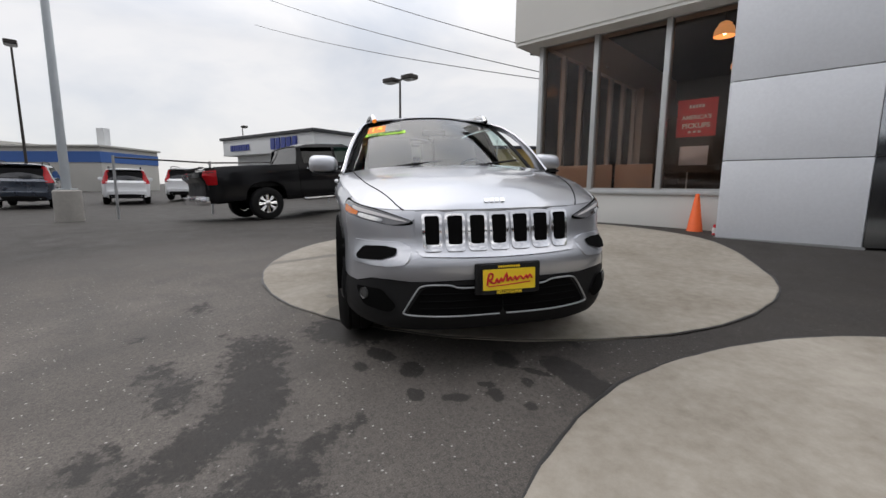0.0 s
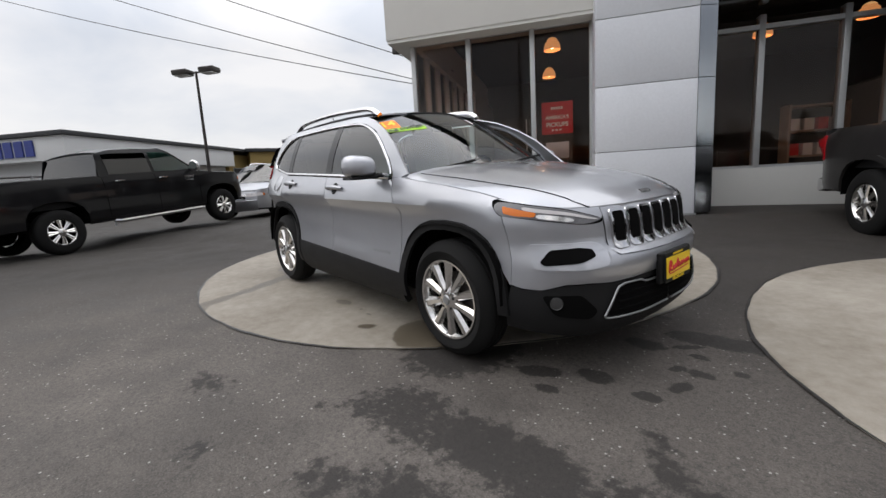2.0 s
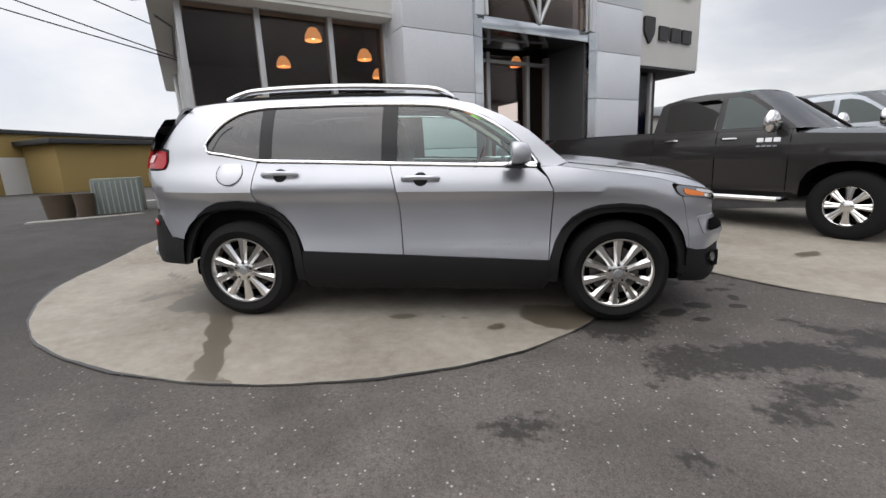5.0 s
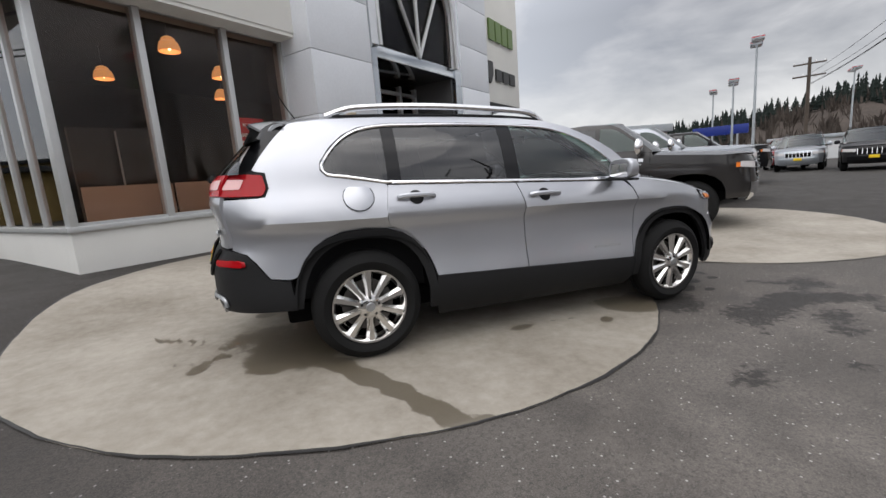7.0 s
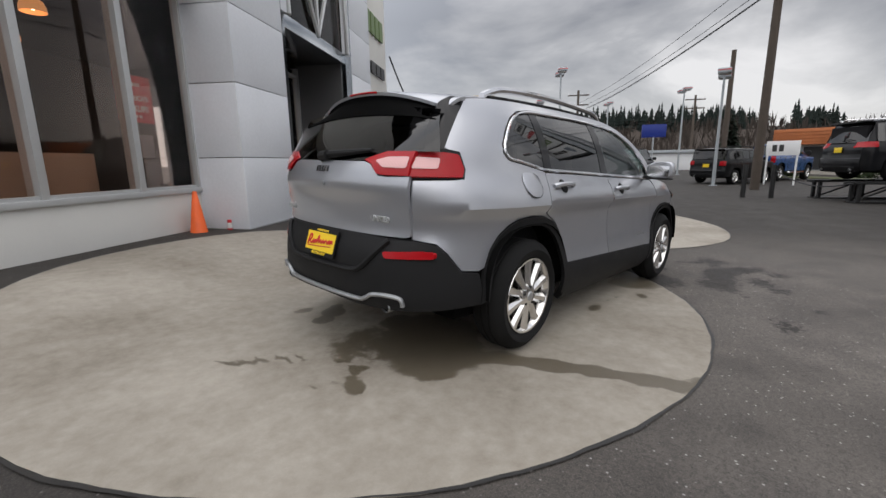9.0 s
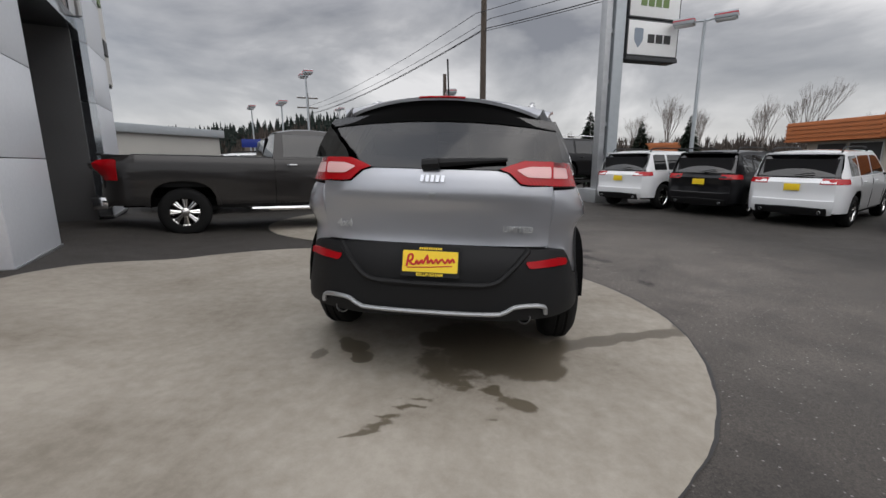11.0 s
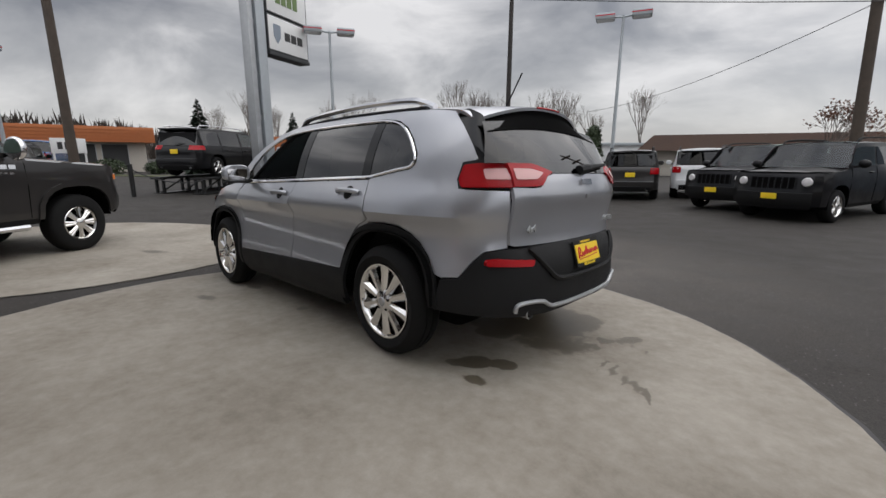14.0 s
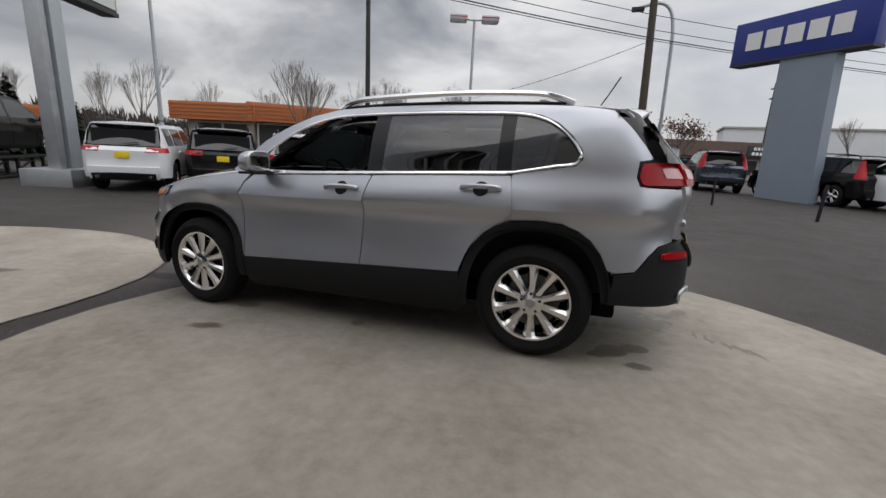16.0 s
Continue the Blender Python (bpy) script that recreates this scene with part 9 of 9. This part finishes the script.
def boughs(h, r, rnd):
    """A conifer crown of many drooping boughs, each a narrow spray of needles."""
    bm = bmesh.new()
    for _ in range(900):
        f = rnd.random() ** 1.25
        a = rnd.uniform(0, 6.283)
        k = r * (1 - f) ** 0.8 * rnd.uniform(0.55, 1.12) + 0.06
        d = Vector((math.cos(a), math.sin(a), 0))
        p = Vector((0, 0, h * (0.06 + 0.92 * f)))
        tip = p + d * k + Vector((0, 0, -k * rnd.uniform(0.1, 0.5) + 0.06))
        mid = p.lerp(tip, 0.55) + Vector((0, 0, k * 0.12))
        s = Vector((-d.y, d.x, rnd.uniform(-0.5, 0.5))) * k * rnd.uniform(0.16, 0.34)
        bm.faces.new([bm.verts.new(v) for v in (p, mid - s, tip, mid + s)])
    return bm


for x, y, h, s in ((24.5, -6.2, 4.6, 1), (23.4, -9.0, 3.8, 2), (26.5, -13.0, 4.4, 3), (30.0, 3.5, 4.0, 4)):
    root = thing("conifer", "dark young conifer across the road", "tree", "young conifers", m=Matrix.Translation(on_ground(x, y)))
    rnd = random.Random(s)
    part("trunk", tube((0, 0, -0.2), (0, 0, h * 0.9), 0.08, 0.02, 8), "bark", root)
    part("crown", boughs(h, h * 0.27, rnd), "conifer", root, "dark ragged needle crown", smooth=None)


def leafy(bm, c, rx, rz, n, rnd, size):
    for _ in range(n):
        v = Vector((rnd.gauss(0, 1), rnd.gauss(0, 1), rnd.gauss(0, 1))).normalized()
        p = c + Vector((v.x * rx, v.y * rx, v.z * rz)) * rnd.uniform(0.75, 1.05)
        a = Vector((rnd.gauss(0, 1), rnd.gauss(0, 1), rnd.gauss(0, 1))).normalized() * size
        b = a.cross(v).normalized() * size * 0.6
        bm.faces.new([bm.verts.new(p + q) for q in (a, b, -a, -b)])


rnd = random.Random(8)
for x, y, h in ((9.3, -20.6, 3.2), (8.0, -21.8, 3.0)):
    bm = bmesh.new()
    for k in range(7):
        leafy(bm, Vector((0, 0, 0.3 + h * k / 7.5)), 0.62 * (1 - 0.35 * (k / 6) ** 2), 0.42, 260, rnd, 0.11)
    root = thing("hedge_column", "dark columnar evergreen hedge across the road", "hedge", "columnar hedges", m=Matrix.Translation(on_ground(x, y)))
    part("foliage", bm, "hedge", root, "dense dark foliage", smooth=None)
    part("stem", tube((0, 0, -0.2), (0, 0, h * 0.8), 0.07, 0.03, 6), "bark", root)
for x, y, r in ((17.6, -19.4, 0.8), (19.4, -17.4, 0.7), (14.6, -22.4, 0.8), (33.0, -3.0, 1.0), (33.5, -6.0, 0.9), (32.5, 0.5, 0.9)):
    bm = bmesh.new()
    leafy(bm, Vector((0, 0, r * 0.5)), r, r * 0.6, 500, rnd, 0.10)
    leafy(bm, Vector((r * 0.3, 0, r * 0.4)), r * 0.6, r * 0.4, 220, rnd, 0.10)
    root = thing("shrub", "low rounded evergreen shrub before the shops", "shrub", "shrubs", m=Matrix.Translation(on_ground(x, y)))
    part("foliage", bm, "hedge", root, "small dark leaves", smooth=None)
# grass verge across the road
bm = fabric([(13.5, -17.0), (33.0, -3.0), (33.4, 6.0), (31.0, 5.0), (30.8, -3.0), (12.5, -16.0)][::-1], lambda x, y: Vector((x, y, ground_z(x, y) + 0.05)), (2, 2), 0.1, (0, 0, -1))
solo("verge", bm, "grass", "strip of winter grass across the road", "grass", kind="structure")

# ridge with woods: one ground form, and its trees as stuff
def ridge(name, a0, a1, dist, base_h, amp, seed, mat, label):
    n = 90
    bm = bmesh.new()
    rows = []
    for j, (k, f) in enumerate(((0.0, 0.0), (0.35, 0.35), (0.7, 0.8), (1.0, 1.0), (1.4, 0.9))):
        row = []
        for i in range(n + 1):
            a = radians(a0 + (a1 - a0) * i / n)
            h = base_h(a0 + (a1 - a0) * i / n) + amp * noise.noise(Vector((i * 0.13, seed, 0)))
            d = dist * (1 + 0.55 * k) + 6 * noise.noise(Vector((i * 0.3, seed + 5, j)))
            row.append(bm.verts.new((d * math.cos(a), d * math.sin(a), h * f - 0.5)))
        rows.append(row)
    for u, v in zip(rows, rows[1:]):
        for i in range(n):
            bm.faces.new((u[i], u[i + 1], v[i + 1], v[i]))
    solo(name, bm, mat, label, "hill", kind="structure", smooth=80)
    return rows


def ridge_h(a):
    return tab([(-66, 2.0), (-48, 4.0), (-30, 6.5), (-12, 9.0), (0, 12.0), (8, 14.5), (15, 15.5), (24, 17.0), (30, 13.0), (36, 9.5), (44, 6.5), (56, 3.0)], a)


ridge("hill", -62, 56, 135, ridge_h, 1.5, 3, "brush_far", "wooded ridge beyond the town in winter brown")
rnd = random.Random(5)
far, brush = bmesh.new(), bmesh.new()
for i in range(2600):
    a = rnd.uniform(-62, 56)
    k = rnd.uniform(0.35, 1.15)
    d = 135 * (1 + 0.55 * k)
    z = ridge_h(a) * min(1, k * 1.1) - 1.0
    p = Vector((d * math.cos(radians(a)), d * math.sin(radians(a)), z))
    dense = tab([(-62, 0.08), (-40, 0.12), (-15, 0.25), (0, 0.42), (8, 0.62), (14, 0.72), (22, 0.9), (50, 0.95)], a)
    if k < 0.72 + 0.25 * noise.noise(Vector((a * 0.2, 9.1, 0))) and a < 32:
        continue
    if noise.noise(Vector((a * 0.09, 3.3, 0))) * 0.5 + 0.5 < dense:
        conifer_mesh(far, p, rnd.triangular(3.5, 10.5, 6.0), rnd.uniform(1.5, 3.0), rnd, 6, 6)
for i in range(1500):
    a = rnd.uniform(-66, 56)
    k = rnd.uniform(-0.25, 1.0)
    d = 135 * (1 + 0.5 * k)
    p = Vector((d * math.cos(radians(a)), d * math.sin(radians(a)), ridge_h(a) * max(0, min(1, k)) * 0.95 - 0.5))
    h = rnd.uniform(3.5, 7.0)
    for _ in range(9):
        b = p + Vector((rnd.gauss(0, 0.5), rnd.gauss(0, 0.5), 0))
        t = b + Vector((rnd.gauss(0, 1.1), rnd.gauss(0, 1.1), h * rnd.uniform(0.6, 1.0)))
        w = Vector((rnd.gauss(0, 1), rnd.gauss(0, 1), 0)).normalized() * rnd.uniform(0.10, 0.34)
        brush.faces.new([brush.verts.new(v) for v in (b - w * 0.4, b.lerp(t, 0.6) - w, t, b.lerp(t, 0.6) + w, b + w * 0.4)])
solo("conifers", far, "conifer_far", "dark conifers on the ridge", "woods", kind="stuff", smooth=None)
solo("woods", brush, "brush_far", "bare winter woods on the ridge", "woods", kind="stuff", smooth=None)
ridge("hill", -122, -96, 420, lambda a: tab([(-122, 4), (-113, 26), (-106, 30), (-100, 16), (-96, 4)], a), 4, 9, "hill_far", "hill far to the south, coloured blue for haze")
# low white sheds and vans beyond the far lot
for p, q, h in (((44, 24), (50, 8), 1.9), ((54, 5), (52, -6), 1.9), ((46, 34), (38, 44), 2.2)):
    block("shed", "low white shed beyond the far lot", p, q, 8, -0.3, h, "white_wall", roof_mat="lamp_grey", roof_h=0.3)
root = thing("lot_sign", "small blue sign board on a post", "sign", m=Matrix.Translation(on_ground(34, 9.5)) @ Matrix.Rotation(radians(-62), 4, "Z"))
part("post", tube((0, 0, 0), (0, 0, 3.6), 0.06), "lamp_grey", root)
part("board", box(-0.9, 0.9, -0.06, 0.06, 2.9, 3.9, 0.01), "sign_blue", root, "blue board")
root = thing("lot_sign", "wide blue sign board on posts", "sign", m=Matrix.Translation(on_ground(27, 17)) @ Matrix.Rotation(radians(-62), 4, "Z"))
for x in (-1, 1):
    part("post", tube((x, 0, 0), (x, 0, 3.0), 0.06), "lamp_grey", root)
part("board", box(-1.6, 1.6, -0.06, 0.06, 2.4, 3.0, 0.01), "sign_blue", root, "blue board")
